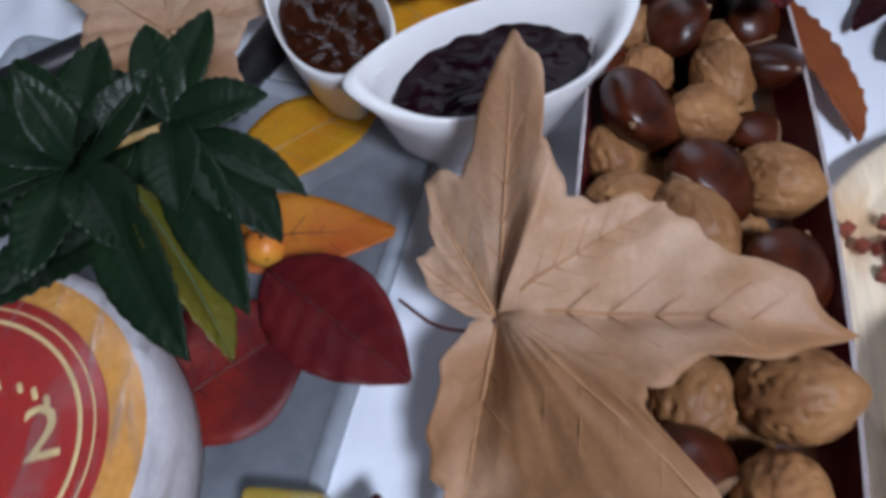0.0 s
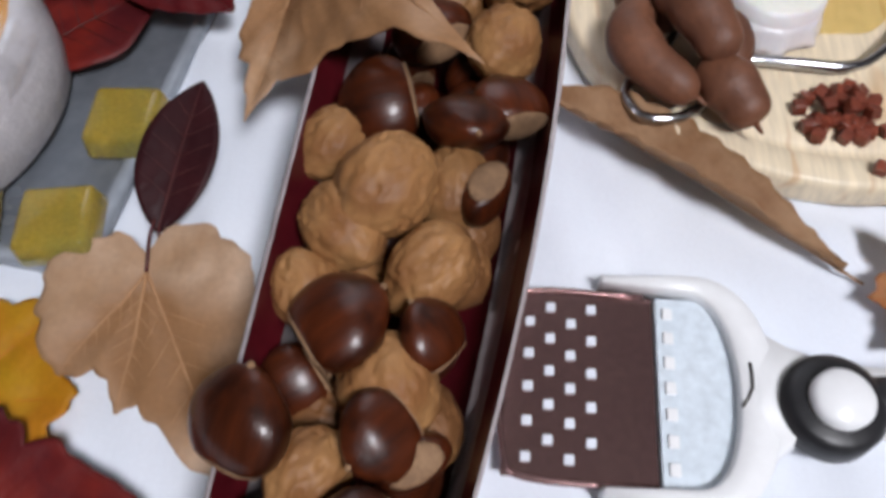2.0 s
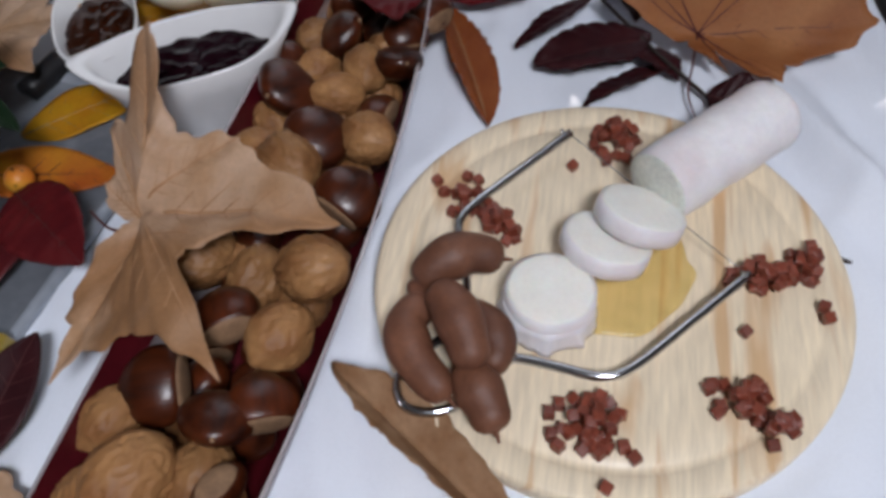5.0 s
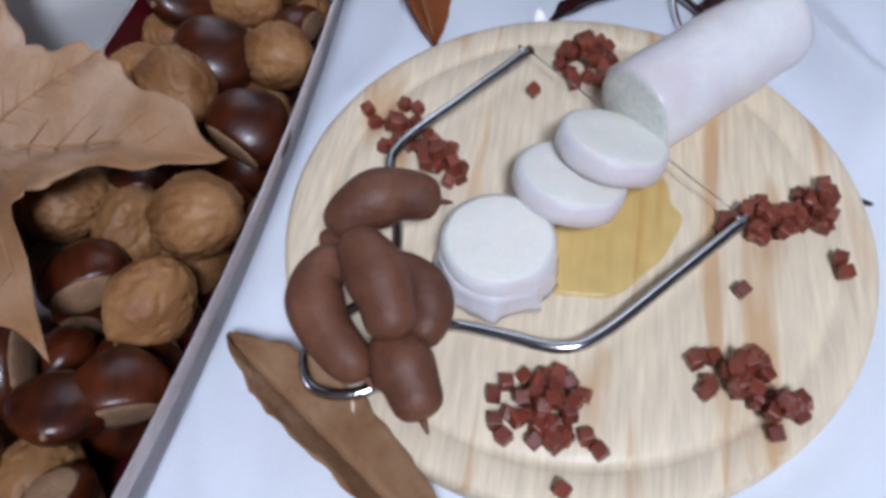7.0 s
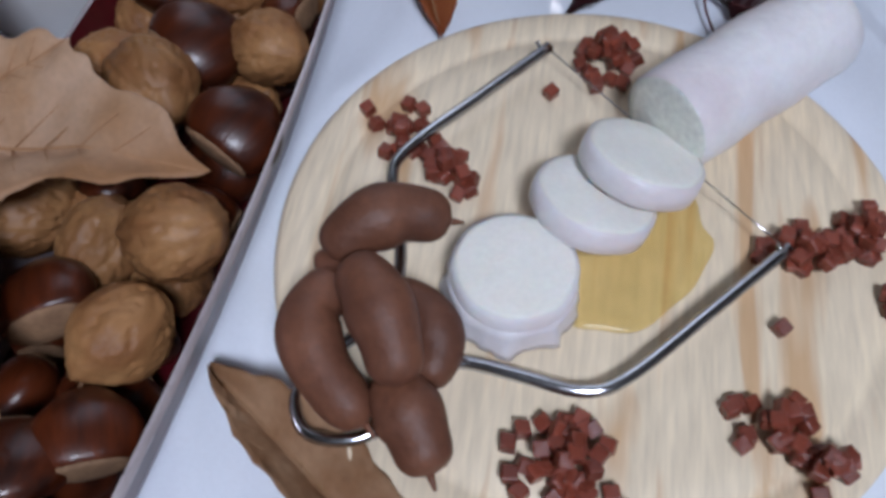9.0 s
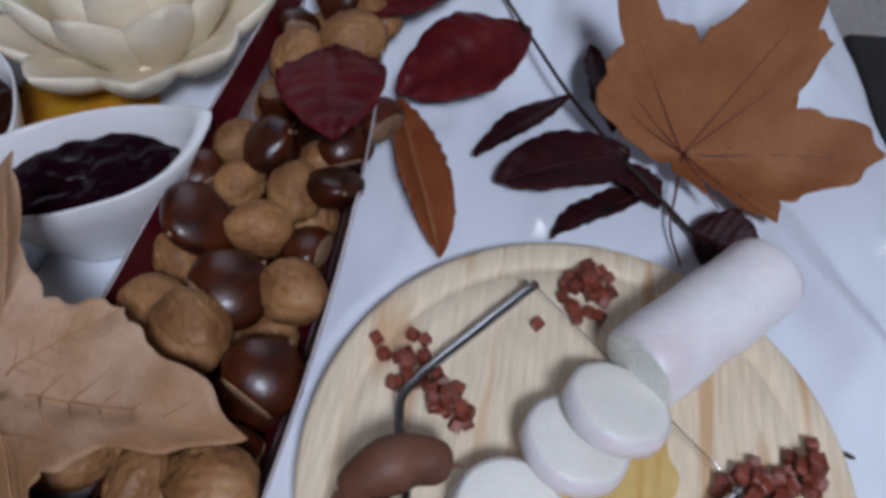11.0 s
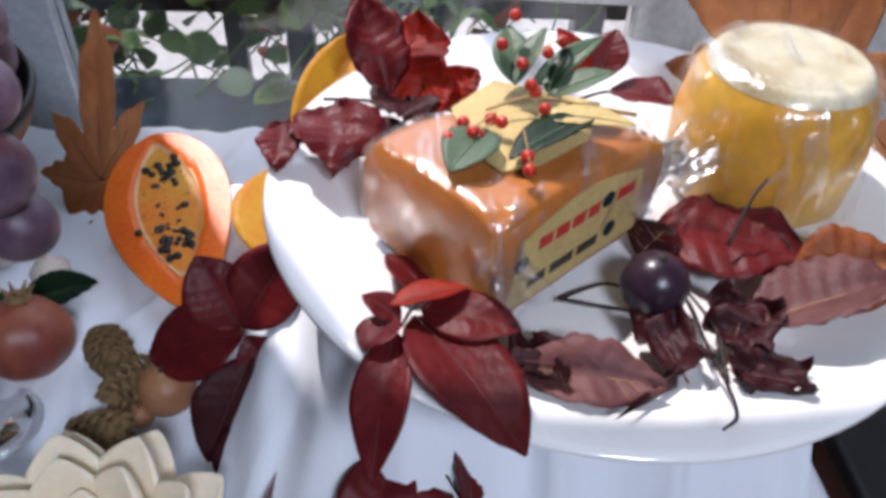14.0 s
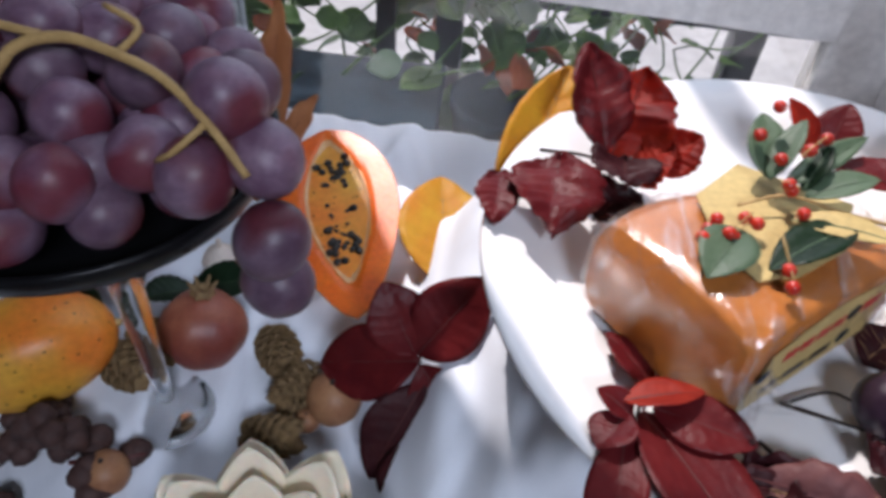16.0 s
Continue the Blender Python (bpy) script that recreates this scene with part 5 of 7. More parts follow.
keyed_leaf((0.448, 0.379, 0.026), [(143, 0.089, 0.118), (149, 0.065, 0.075), (157, 0.075, 0.063), (160, 0.067, 0.050), (165, 0.074, 0.042), (172, 0.067, 0.021), (-177, 0.034, 0.002), (-134, 0.012, 0.002), (-63, 0.012, 0.002), (-69, 0.039, 0.002), (-68, 0.057, 0.002), (-55, 0.058, 0.002), (-46, 0.084, 0.002), (-33, 0.074, 0.002), (-16, 0.102, 0.002), (-4, 0.142, 0.002), (5, 0.108, 0.019), (12, 0.074, 0.035), (17, 0.074, 0.047), (24, 0.094, 0.082), (30, 0.083, 0.092), (38, 0.093, 0.126), (51, 0.064, 0.110), (70, 0.050, 0.103), (97, 0.035, 0.076), (128, 0.054, 0.094)], M_MAPLE_ORANGE,
           "dry orange-brown maple leaf standing up on a purple branch", M_STALK_RED, 3, 0.04, 0.004, 0.002,
           [(0, 0, 0.001), (-0.006, -0.03, -0.006), (-0.012, -0.06, -0.012), (-0.008, -0.09, -0.014)])
keyed_leaf((-0.032, -0.041, 0.014), [(92, 0.005, 0.0), (70, 0.022, 0.006), (45, 0.034, 0.006), (8, 0.050, 0.004), (-22, 0.064, 0.004), (-50, 0.082, 0.004), (-65, 0.124, 0.002), (-74, 0.098, 0.004), (-84, 0.072, 0.004), (-92, 0.076, 0.003), (-98, 0.060, 0.004), (-107, 0.056, 0.003),
                                     (-122, 0.064, 0.004), (-140, 0.060, 0.004), (-164, 0.050, 0.004), (176, 0.047, 0.006), (150, 0.034, 0.007), (115, 0.020, 0.006)], M_MAPLE_TAN,
           "fan-shaped dry tan leaf beside the nut dish", M_VEIN_TAN, 5, 0.07, 0.006, 0.003, [(0, 0, 0.001), (0.001, 0.015, 0.006), (0.002, 0.028, 0.006)], M_STALK_RED)
keyed_leaf((-0.128, -0.106, 0.008), [(88, 0.052, 0.006), (60, 0.062, 0.004), (42, 0.070, 0.004), (20, 0.062, 0.004), (2, 0.070, 0.004), (-20, 0.06, 0.004), (-60, 0.05, 0.004), (-120, 0.07, 0.004), (180, 0.08, 0.004), (130, 0.07, 0.004)], M_LEAF_YELLOW,
           "bright yellow-orange autumn leaf on the tablecloth", M_LEAF_FIRE, 6, 0.10, 0.004, 0.002)
keyed_leaf((-0.100, -0.178, 0.016), [(78, 0.068, 0.006), (60, 0.056, 0.006), (25, 0.076, 0.006), (8, 0.092, 0.004), (-5, 0.110, 0.0), (-30, 0.07, 0.002), (-90, 0.06, 0.002), (180, 0.08, 0.002), (120, 0.06, 0.004)], M_LEAF_CRIMSON,
           "dark crimson pointed autumn leaf with an orange base", M_STALK_RED, 2, 0.05, 0.004, 0.002)
leaf((-0.029, -0.018, 0.016), (-0.009, 0.069, 0.034), 0.042, M_LEAF_PURPLE, "small dark purple leaf lying on the tray edge", 8, stalk=0.03, vein=M_STALK_RED, curl=0.1, fold=0.2, wave=0.05, seed=3, pairs=6)
leaf((-0.073, 0.186, 0.030), (0.004, 0.121, 0.036), 0.059, M_LEAF_WINE, "wine red leaf with a curved stalk by the tray", 10, vein=M_STALK_RED, curl=0.2, fold=0.15, pleat=0.3, pairs=7, seed=4)
leaf((-0.140, 0.212, 0.016), (0.000, 0.221, 0.012), 0.050, M_LEAF_FIRE, "orange and red pointed leaf under the green leaves", 6, vein=M_STALK_RED, curl=0.08, fold=0.1, wave=0.06, seed=5, point=1.4)
leaf((-0.126, 0.106, 0.020), (-0.050, 0.162, 0.022), 0.076, M_LEAF_CRIMSON, "crimson leaf beside the wheel cheese", 4, vein=M_STALK_RED, curl=0.12, fold=0.1, wave=0.06, seed=6)
leaf((-0.110, 0.262, 0.010), (-0.018, 0.324, 0.012), 0.058, M_LEAF_YELLOW, "mustard yellow leaf under the sauce boats", 0, vein=M_STALK_TAN, curl=0.06, fold=0.06, wave=0.04, seed=7)
leaf((0.05, 0.345, 0.010), (-0.06, 0.46, 0.012), 0.10, M_LEAF_YELLOW, "mustard yellow leaf under the lotus holder", 0, vein=M_STALK_TAN, curl=0.05, fold=0.05, wave=0.03, seed=17)
palm_leaf((-0.150, 0.345, 0.045), [(60, 0.10, 40), (100, 0.11, 40), (20, 0.08, 36), (-40, 0.07, 40), (150, 0.09, 40), (-100, 0.06, 40)], lambda x, y: 0.3 * max(0, y) + 0.05 * abs(x), M_MAPLE_TAN,
          "dry tan maple leaf behind the green foliage", 0.05, 0.2, seed=8)
leaf((0.322, -0.060, 0.010), (0.182, 0.062, 0.016), 0.038, M_LEAF_BROWN, "curled dry brown leaf along the edge of the board", 14, stalk=0.012, curl=0.06, fold=0.8, wave=0.16, pleat=1.1, pairs=11, seed=8, torn=0.3, widest=1.25)
keyed_leaf((0.366, -0.078, 0.014), [(121, 0.042, 0.010), (100, 0.026, 0.006), (75, 0.032, 0.004), (46, 0.062, 0.008), (30, 0.038, 0.004), (8, 0.040, 0.003), (-14, 0.052, 0.004), (-45, 0.034, 0.002), (-94, 0.034, 0.0), (-125, 0.034, 0.0), (-144, 0.046, 0.004), (-160, 0.030, 0.004), (180, 0.040, 0.006), (150, 0.026, 0.006)], M_MAPLE_ORANGE,
           "small dry brown maple leaf beside the grater handle", M_VEIN, 9, 0.12, 0.006, 0.002)
leaf((0.275, 0.284, 0.010), (0.233, 0.428, 0.014), 0.040, M_LEAF_RUST, "rust brown toothed leaf beside the nut dish", 18, curl=0.08, fold=0.45, wave=0.08, pleat=0.8, pairs=12, serr=0.08, seed=9)
leaf((0.192, 0.398, 0.088), (0.205, 0.312, 0.090), 0.072, M_LEAF_WINE, "dull wine red leaf lying on the nuts", 0, curl=0.25, fold=0.1, wave=0.08, pleat=0.4, seed=10, ribs=False)


def purple_branch():
    o = thing("purple_leaf_branch", "dark twig with purple beech leaves beside the nut dish", "branch", pose(0, 0, 0))
    pts = [(0.472, 0.290, 0.010), (0.440, 0.335, 0.012), (0.402, 0.385, 0.018), (0.366, 0.430, 0.030), (0.324, 0.484, 0.056), (0.298, 0.508, 0.080), (0.276, 0.536, 0.100)]
    part("twig", tube_bm(pts, 0.0021, 0.0011, 8, 6), M_STALK, o)
    for base, tip, w, r, mt in (((0.412, 0.384, 0.016), (0.312, 0.352, 0.012), 0.064, 6, M_LEAF_PURPLE), ((0.334, 0.480, 0.048), (0.234, 0.424, 0.022), 0.080, -6, M_LEAF_WINE),
                                ((0.368, 0.428, 0.028), (0.296, 0.376, 0.012), 0.038, 30, M_LEAF_PURPLE), ((0.398, 0.400, 0.022), (0.380, 0.470, 0.044), 0.042, 26, M_LEAF_PURPLE),
                                ((0.425, 0.352, 0.012), (0.352, 0.306, 0.010), 0.042, 34, M_LEAF_PURPLE), ((0.400, 0.380, 0.012), (0.430, 0.338, 0.010), 0.040, -20, M_LEAF_PURPLE),
                                ((0.288, 0.514, 0.086), (0.206, 0.462, 0.066), 0.056, -10, M_LEAF_WINE), ((0.214, 0.472, 0.076), (0.252, 0.549, 0.100), 0.054, 12, M_LEAF_WINE),
                                ((0.302, 0.500, 0.080), (0.292, 0.548, 0.108), 0.030, 40, M_LEAF_WINE),
                                ((0.292, 0.546, 0.108), (0.317, 0.558, 0.120), 0.022, 30, M_LEAF_WINE), ((0.452, 0.320, 0.012), (0.498, 0.300, 0.012), 0.046, 30, M_LEAF_PURPLE)):
        leaf(base, tip, w, mt, "", r, parent=o, vein=M_STALK_RED, curl=0.15, fold=0.16, wave=0.09, pleat=0.35, pairs=7, seed=w * 100 + r, torn=0.1)
    return o


purple_branch()
wire = [(0.500, 0.178, 0.010), (0.530, 0.162, 0.006), (0.560, 0.157, 0.004), (0.606, 0.150, 0.006), (0.625, 0.148, -0.02)]
solid("thin_dark_stem", tube_bm(wire, 0.0016, 0.0012, 6, 6), M_STALK, "thin dark stem lying beside the board", "stem")


def foliage():
    o = thing("green_leaf_sprig", "sprig of dark green pleated loquat leaves with orange fruit", "foliage", pose(0, 0, 0))
    hub = Vector((-0.165, 0.215, 0.085))
    part("twig", tube_bm([(-0.30, 0.19, 0.02), (-0.24, 0.20, 0.06), hub, (-0.115, 0.225, 0.10)], 0.003, 0.002, 7, 5), M_STALK_TAN, o)
    fork = Vector((-0.113, 0.233, 0.094))
    rear = Vector((-0.155, 0.213, 0.088))
    for base, tip, w, r, mt in ((fork, (-0.097, 0.291, 0.112), 0.026, 0, M_LEAF_GREEN), (fork, (-0.064, 0.242, 0.104), 0.027, 10, M_LEAF_GREEN), ((-0.100, 0.226, 0.095), (-0.044, 0.195, 0.086), 0.021, 0, M_LEAF_GREEN), (fork, (-0.054, 0.172, 0.082), 0.036, -8, M_LEAF_GREEN),
                                (fork, (-0.066, 0.138, 0.076), 0.032, 10, M_LEAF_GREEN), ((-0.132, 0.205, 0.080), (-0.074, 0.120, 0.066), 0.032, -35, M_LEAF_MIX), ((-0.140, 0.200, 0.084), (-0.090, 0.117, 0.074), 0.034, 22, M_LEAF_GREEN), (fork, (-0.094, 0.172, 0.104), 0.028, 0, M_LEAF_GREEN),
                                (fork, (-0.125, 0.275, 0.118), 0.026, 12, M_LEAF_GREEN), (rear, (-0.150, 0.275, 0.110), 0.030, 0, M_LEAF_GREEN), (rear, (-0.190, 0.262, 0.108), 0.030, -10, M_LEAF_GREEN), (rear, (-0.222, 0.225, 0.100), 0.030, 0, M_LEAF_GREEN), (rear, (-0.206, 0.178, 0.092), 0.032, 14, M_LEAF_GREEN),
                                (rear, (-0.165, 0.150, 0.086), 0.032, 0, M_LEAF_GREEN), (rear, (-0.125, 0.166, 0.082), 0.034, -12, M_LEAF_GREEN), (rear, (-0.118, 0.252, 0.112), 0.026, 18, M_LEAF_GREEN), (rear, (-0.175, 0.238, 0.126), 0.024, 0, M_LEAF_GREEN), (rear, (-0.130, 0.205, 0.126), 0.024, 20, M_LEAF_GREEN),
                                ((-0.17, 0.21, 0.06), (-0.225, 0.285, 0.070), 0.038, 8, M_LEAF_GREEN), ((-0.17, 0.21, 0.06), (-0.255, 0.250, 0.066), 0.040, 0, M_LEAF_GREEN), ((-0.16, 0.21, 0.05), (-0.165, 0.300, 0.060), 0.042, 0, M_LEAF_GREEN), ((-0.20, 0.20, 0.05), (-0.270, 0.205, 0.060), 0.042, 0, M_LEAF_GREEN),
                                ((-0.15, 0.21, 0.05), (-0.110, 0.286, 0.060), 0.040, -8, M_LEAF_GREEN), ((-0.15, 0.20, 0.05), (-0.185, 0.140, 0.078), 0.040, 0, M_LEAF_GREEN)):
        leaf(base, tip, w, mt, "", r, parent=o, vein=M_LEAF_GREEN2 if mt is M_LEAF_MIX else M_LEAF_GREEN, curl=0.22, fold=0.24, pleat=0.7, pairs=11, wave=0.05, seed=w * 77 + r)
    part("side_twig", tube_bm([hub, (-0.135, 0.224, 0.092), fork], 0.0024, 0.0018, 7, 5), M_STALK_TAN, o)
    return o


foliage()


def small_fruit(x, y, z, r, material, label, name="orange_berry", cat="fruit"):
    o = thing(name, label, cat, pose(x, y, z))
    part("skin", ball_bm(r, 3, lambda n: n * (1 + 0.02 * noise.noise(n * 2))), material, o)
    part("calyx", tube_bm([(0, 0, r * 0.94), (0, 0, r * 1.1)], r * 0.14, r * 0.08, 6, 2), M_STALK, o)
    return o


for x, y, z in ((-0.108, 0.228, 0.055), (-0.195, 0.178, 0.045), (-0.076, 0.200, 0.030), (-0.235, 0.215, 0.04)):
    small_fruit(x, y, z, 0.011, M_SKIN, "small orange-red fruit among the green leaves")
for m, n in ((pose(-0.095, 0.362, 0.010, 0, 0, 64), 0.12), (pose(-0.215, 0.360, 0.010, 0, 0, 30), 0.12)):
    o = thing("black_spoon", "black plastic serving spoon handle on the cloth", "spoon", m)
    part("handle", tube_bm([(-n / 2, 0, 0.004), (0, 0, 0.007), (n / 2, 0, 0.005)], 0.011, 0.014, 12, 6), M_BLACK, o)


# ---- the large plate ----
PX, PY, PR, PZ = 0.390, 0.667, 0.237, 0.228
plate = thing("large_plate", "large round white porcelain plate with two wrapped cheeses", "plate", pose(PX, PY, PZ))
part("body", lathe_bm([(0, 0.002), (0.13, 0.002), (0.135, 0.0), (0.145, 0.001), (0.165, 0.006), (0.205, 0.019), (PR - 0.004, 0.0265), (PR, 0.029), (PR - 0.001, 0.0315), (PR - 0.006, 0.0320), (0.205, 0.0245), (0.172, 0.0125), (0.150, 0.0085), (0.08, 0.0075), (0, 0.0075)], 128), M_PORCELAIN, plate)
PF = PZ + 0.0082


def wedge():
    """Half a rounded cheese block under film, its paper label on the cut side."""
    o = thing("wrapped_cheese_wedge", "orange-rinded cheese wedge in cling film with a kraft label", "cheese", pose(0.322, 0.610, PF + 0.010))
    ang, R, H = 1.02, 0.152, 0.078
    tip = Vector((-0.020, -0.078, 0))

    def section(r, a, z):
        d = Vector((math.cos(a), math.sin(a), 0))
        return tip + d * r + Vector((0, 0, z))
    a0, a1 = radians(40), radians(129)

    def solid_wedge(grow, lift):
        bm, cols = bmesh.new(), []
        for i in range(17):
            a = a0 + (a1 - a0) * i / 16
            col = []
            for k, (fr, fz) in enumerate(((0.0, 0), (0.0, 0.55), (0.03, 0.9), (0.10, 0.99), (0.3, 1.03), (0.6, 1.04), (0.85, 0.99), (0.96, 0.88), (1.0, 0.7), (1.0, 0.25), (0.96, 0.04), (0.9, 0))):
                side = abs(2 * i / 16 - 1) ** 6
                col.append(bm.verts.new(section((fr * R * (1.06 - 0.26 * i / 16)) + grow * (1 if fr > 0.5 else -1), a + (grow * 4 * (1 if i == 16 else -1 if i == 0 else 0)), fz * H * (1 - 0.05 * side) + lift + 0.006 * math.sin(fr * 9) * (fz > 0.8) * 0.3)))
            cols.append(col)
        n = len(cols[0])
        for p, q in zip(cols, cols[1:]):
            for k in range(n - 1):
                bm.faces.new((p[k], p[k + 1], q[k + 1], q[k]))
        bm.faces.new(cols[0][::-1])
        bm.faces.new(cols[-1])
        bmesh.ops.remove_doubles(bm, verts=bm.verts, dist=0.0002)
        return bm
    part("rind", solid_wedge(0, 0), M_WEDGE, o)
    # label on the right cut side
    d = Vector((math.cos(a0), math.sin(a0), 0))
    nrm = Vector((d.y, -d.x, 0))
    m = Matrix((d, Vector((0, 0, 1)), nrm)).transposed().to_4x4()
    m = Matrix.Translation(tip + nrm * 0.0012) @ m
    bm = bmesh.new()
    out = [(0.012, 0.006)]
    for k in range(13):
        t = k / 12
        out.append((0.022 + 0.112 * t, 0.058 + 0.012 * math.sin(math.pi * t)))
    out += [(0.140, 0.006)]
    f = bm.faces.new([bm.verts.new((x, y, 0)) for x, y in out])
    r = bmesh.ops.extrude_face_region(bm, geom=[f])
    for v in r["geom"]:
        if isinstance(v, bmesh.types.BMVert):
            v.co.z += 0.0008
    lb = part("label", bm, M_PAPER, o, "kraft paper label with red and dark print", smooth=False, m=m)
    for x, w in ((0.036, 0.012), (0.051, 0.012), (0.066, 0.012), (0.081, 0.011), (0.110, 0.018)):
        part("print_bar", box_bm(x, x + w, 0.044, 0.053, 0.0008, 0.0011), M_REDINK, lb, smooth=False)
    for x, w in ((0.030, 0.016), (0.050, 0.022), (0.076, 0.020)):
        part("print_bar", box_bm(x, x + w, 0.016, 0.024, 0.0008, 0.0011), M_INK, lb, smooth=False)
    for x, y in ((0.100, 0.050), (0.108, 0.022), (0.022, 0.040)):
        part("print_spot", lathe_bm([(0, 0.0008), (0.006, 0.0008), (0.006, 0.0012), (0, 0.0012)], 20), M_POT, lb, m=pose(x, y, 0))
    # paper on top
    bm = bmesh.new()
    q = [section(r_, a_, H * 1.045 + 0.0015) for r_, a_ in ((0.045, 1.45), (0.06, 1.05), (0.10, 0.90), (0.145, 1.0), (0.150, 1.5), (0.115, 1.75), (0.07, 1.75))]
    f = bm.faces.new([bm.verts.new(v) for v in q])
    r = bmesh.ops.extrude_face_region(bm, geom=[f])
    for v in r["geom"]:
        if isinstance(v, bmesh.types.BMVert):
            v.co.z += 0.0008
    part("top_paper", bm, M_PAPER, o, "pale label paper under the film", smooth=False)
    fm = solid_wedge(0.0035, 0.0015)
    bmesh.ops.subdivide_edges(fm, edges=fm.edges[:], cuts=2, use_grid_fill=True)
    for v in fm.verts:
        v.co += Vector((noise.noise(v.co * 60), noise.noise(v.co * 60 + Vector((9, 0, 0))), noise.noise(v.co * 45))) * 0.0022
    fl = part("film", fm, M_FILM, o, "crinkled clear cling film")
    # gathered film running to the other cheese
    bm = bmesh.new()
    rows = []
    for i in range(13):
        t = i / 12
        row = []
        for j in range(15):
            u = 2 * j / 14 - 1
            row.append(bm.verts.new((0.066 + 0.075 * t, 0.030 + 0.034 * t + u * 0.026 * (1 - 0.3 * t), 0.072 - 0.055 * t + 0.010 * math.cos(u * 7 + t * 3) + 0.012 * noise.noise((u * 3, t * 4, 1)))))
        rows.append(row)
    for p, q in zip(rows, rows[1:]):
        for j in range(14):
            bm.faces.new((p[j], p[j + 1], q[j + 1], q[j]))
    part("film_end", thicken(bm, 0.0003), M_FILM, o, "gathered cling film end")
    bm = bmesh.new()
    rows = []
    for i in range(9):
        t = i / 8
        row = []
        for j in range(11):
            u = j / 10
            row.append(bm.verts.new((-0.020 + 0.030 * u + 0.012 * math.sin(t * 5), -0.082 + 0.030 * u * 0.5 - 0.008 * math.sin(u * 6 + t * 4), 0.002 + 0.055 * t + 0.004 * math.sin(u * 9))))
        rows.append(row)
    for p, q in zip(rows, rows[1:]):
        for j in range(10):
            bm.faces.new((p[j], p[j + 1], q[j + 1], q[j]))
    part("film_fold", thicken(bm, 0.0003), M_FILM, o, "folded cling film corner")
    # sprig on top of the wedge
    s = thing("berry_sprig", "sprig of green leaves and red berries lying on the cheese", "sprig", pose(0.322, 0.610, PF + 0.010 + H * 1.05 + 0.004))
    part("twig", tube_bm([(0.075, 0.02, 0.004), (0.04, 0.02, 0.010), (0.01, 0.03, 0.010), (-0.02, 0.02, 0.006)], 0.0014, 0.0009, 6, 5), M_STALK_TAN, s)
    for base, tp, w, mt, r_ in (((0.045, 0.010, 0.008), (-0.010, -0.030, 0.004), 0.030, M_LEAF_GREEN, 10), ((0.02, 0.03, 0.010), (0.062, 0.040, 0.022), 0.022, M_LEAF_GREEN2, 0), ((0.01, 0.04, 0.010), (0.058, 0.068, 0.032), 0.016, M_LEAF_GREEN2, 20),
                                ((0.0, 0.045, 0.010), (-0.002, 0.084, 0.030), 0.026, M_LEAF_GREEN2, 0), ((0.0, 0.04, 0.012), (0.022, 0.076, 0.034), 0.018, M_LEAF_GREEN2, -20), ((0.02, 0.035, 0.01), (0.036, 0.058, 0.03), 0.016, M_LEAF_GREEN, -20),
                                ((-0.02, 0.0, 0.004), (-0.045, -0.040, 0.002), 0.034, M_LEAF_GREEN2, 0), ((0.01, 0.012, 0.006), (0.07, 0.000, 0.008), 0.022, M_PAPER, 0)):
        leaf(base, tp, w, mt, "", r_, parent=s, vein=M_LEAF_GREEN2, curl=0.2, fold=0.2, pleat=0.3, pairs=7, seed=w * 50, nu=6, nt=16)
    rnd = random.Random(2)
    for x, y, z in ((-0.045, -0.012, 0.006), (-0.035, 0.004, 0.007), (-0.030, -0.008, 0.008), (-0.026, -0.006, 0.004), (-0.018, 0.008, 0.007), (-0.012, 0.003, 0.008), (0.015, 0.012, 0.012), (0.008, 0.030, 0.018), (0.012, 0.032, 0.012), (0.004, 0.046, 0.024),
                    (0.020, 0.050, 0.030), (0.030, 0.058, 0.034), (0.000, -0.030, 0.006), (0.000, -0.042, 0.005), (-0.008, 0.06, 0.03), (-0.040, -0.002, 0.004), (0.0, 0.07, 0.045)):
        part("berry", ball_bm(0.0042, 2), M_BERRY, s, m=pose(x, y, z))
        if rnd.random() < 0.6:
            part("berry_stalk", tube_bm([(x, y, z + 0.003), (x * 0.5, y * 0.5 + 0.012, z + 0.004)], 0.0005, sides=5, smooth=2), M_STALK_TAN, s)
    return o


wedge()


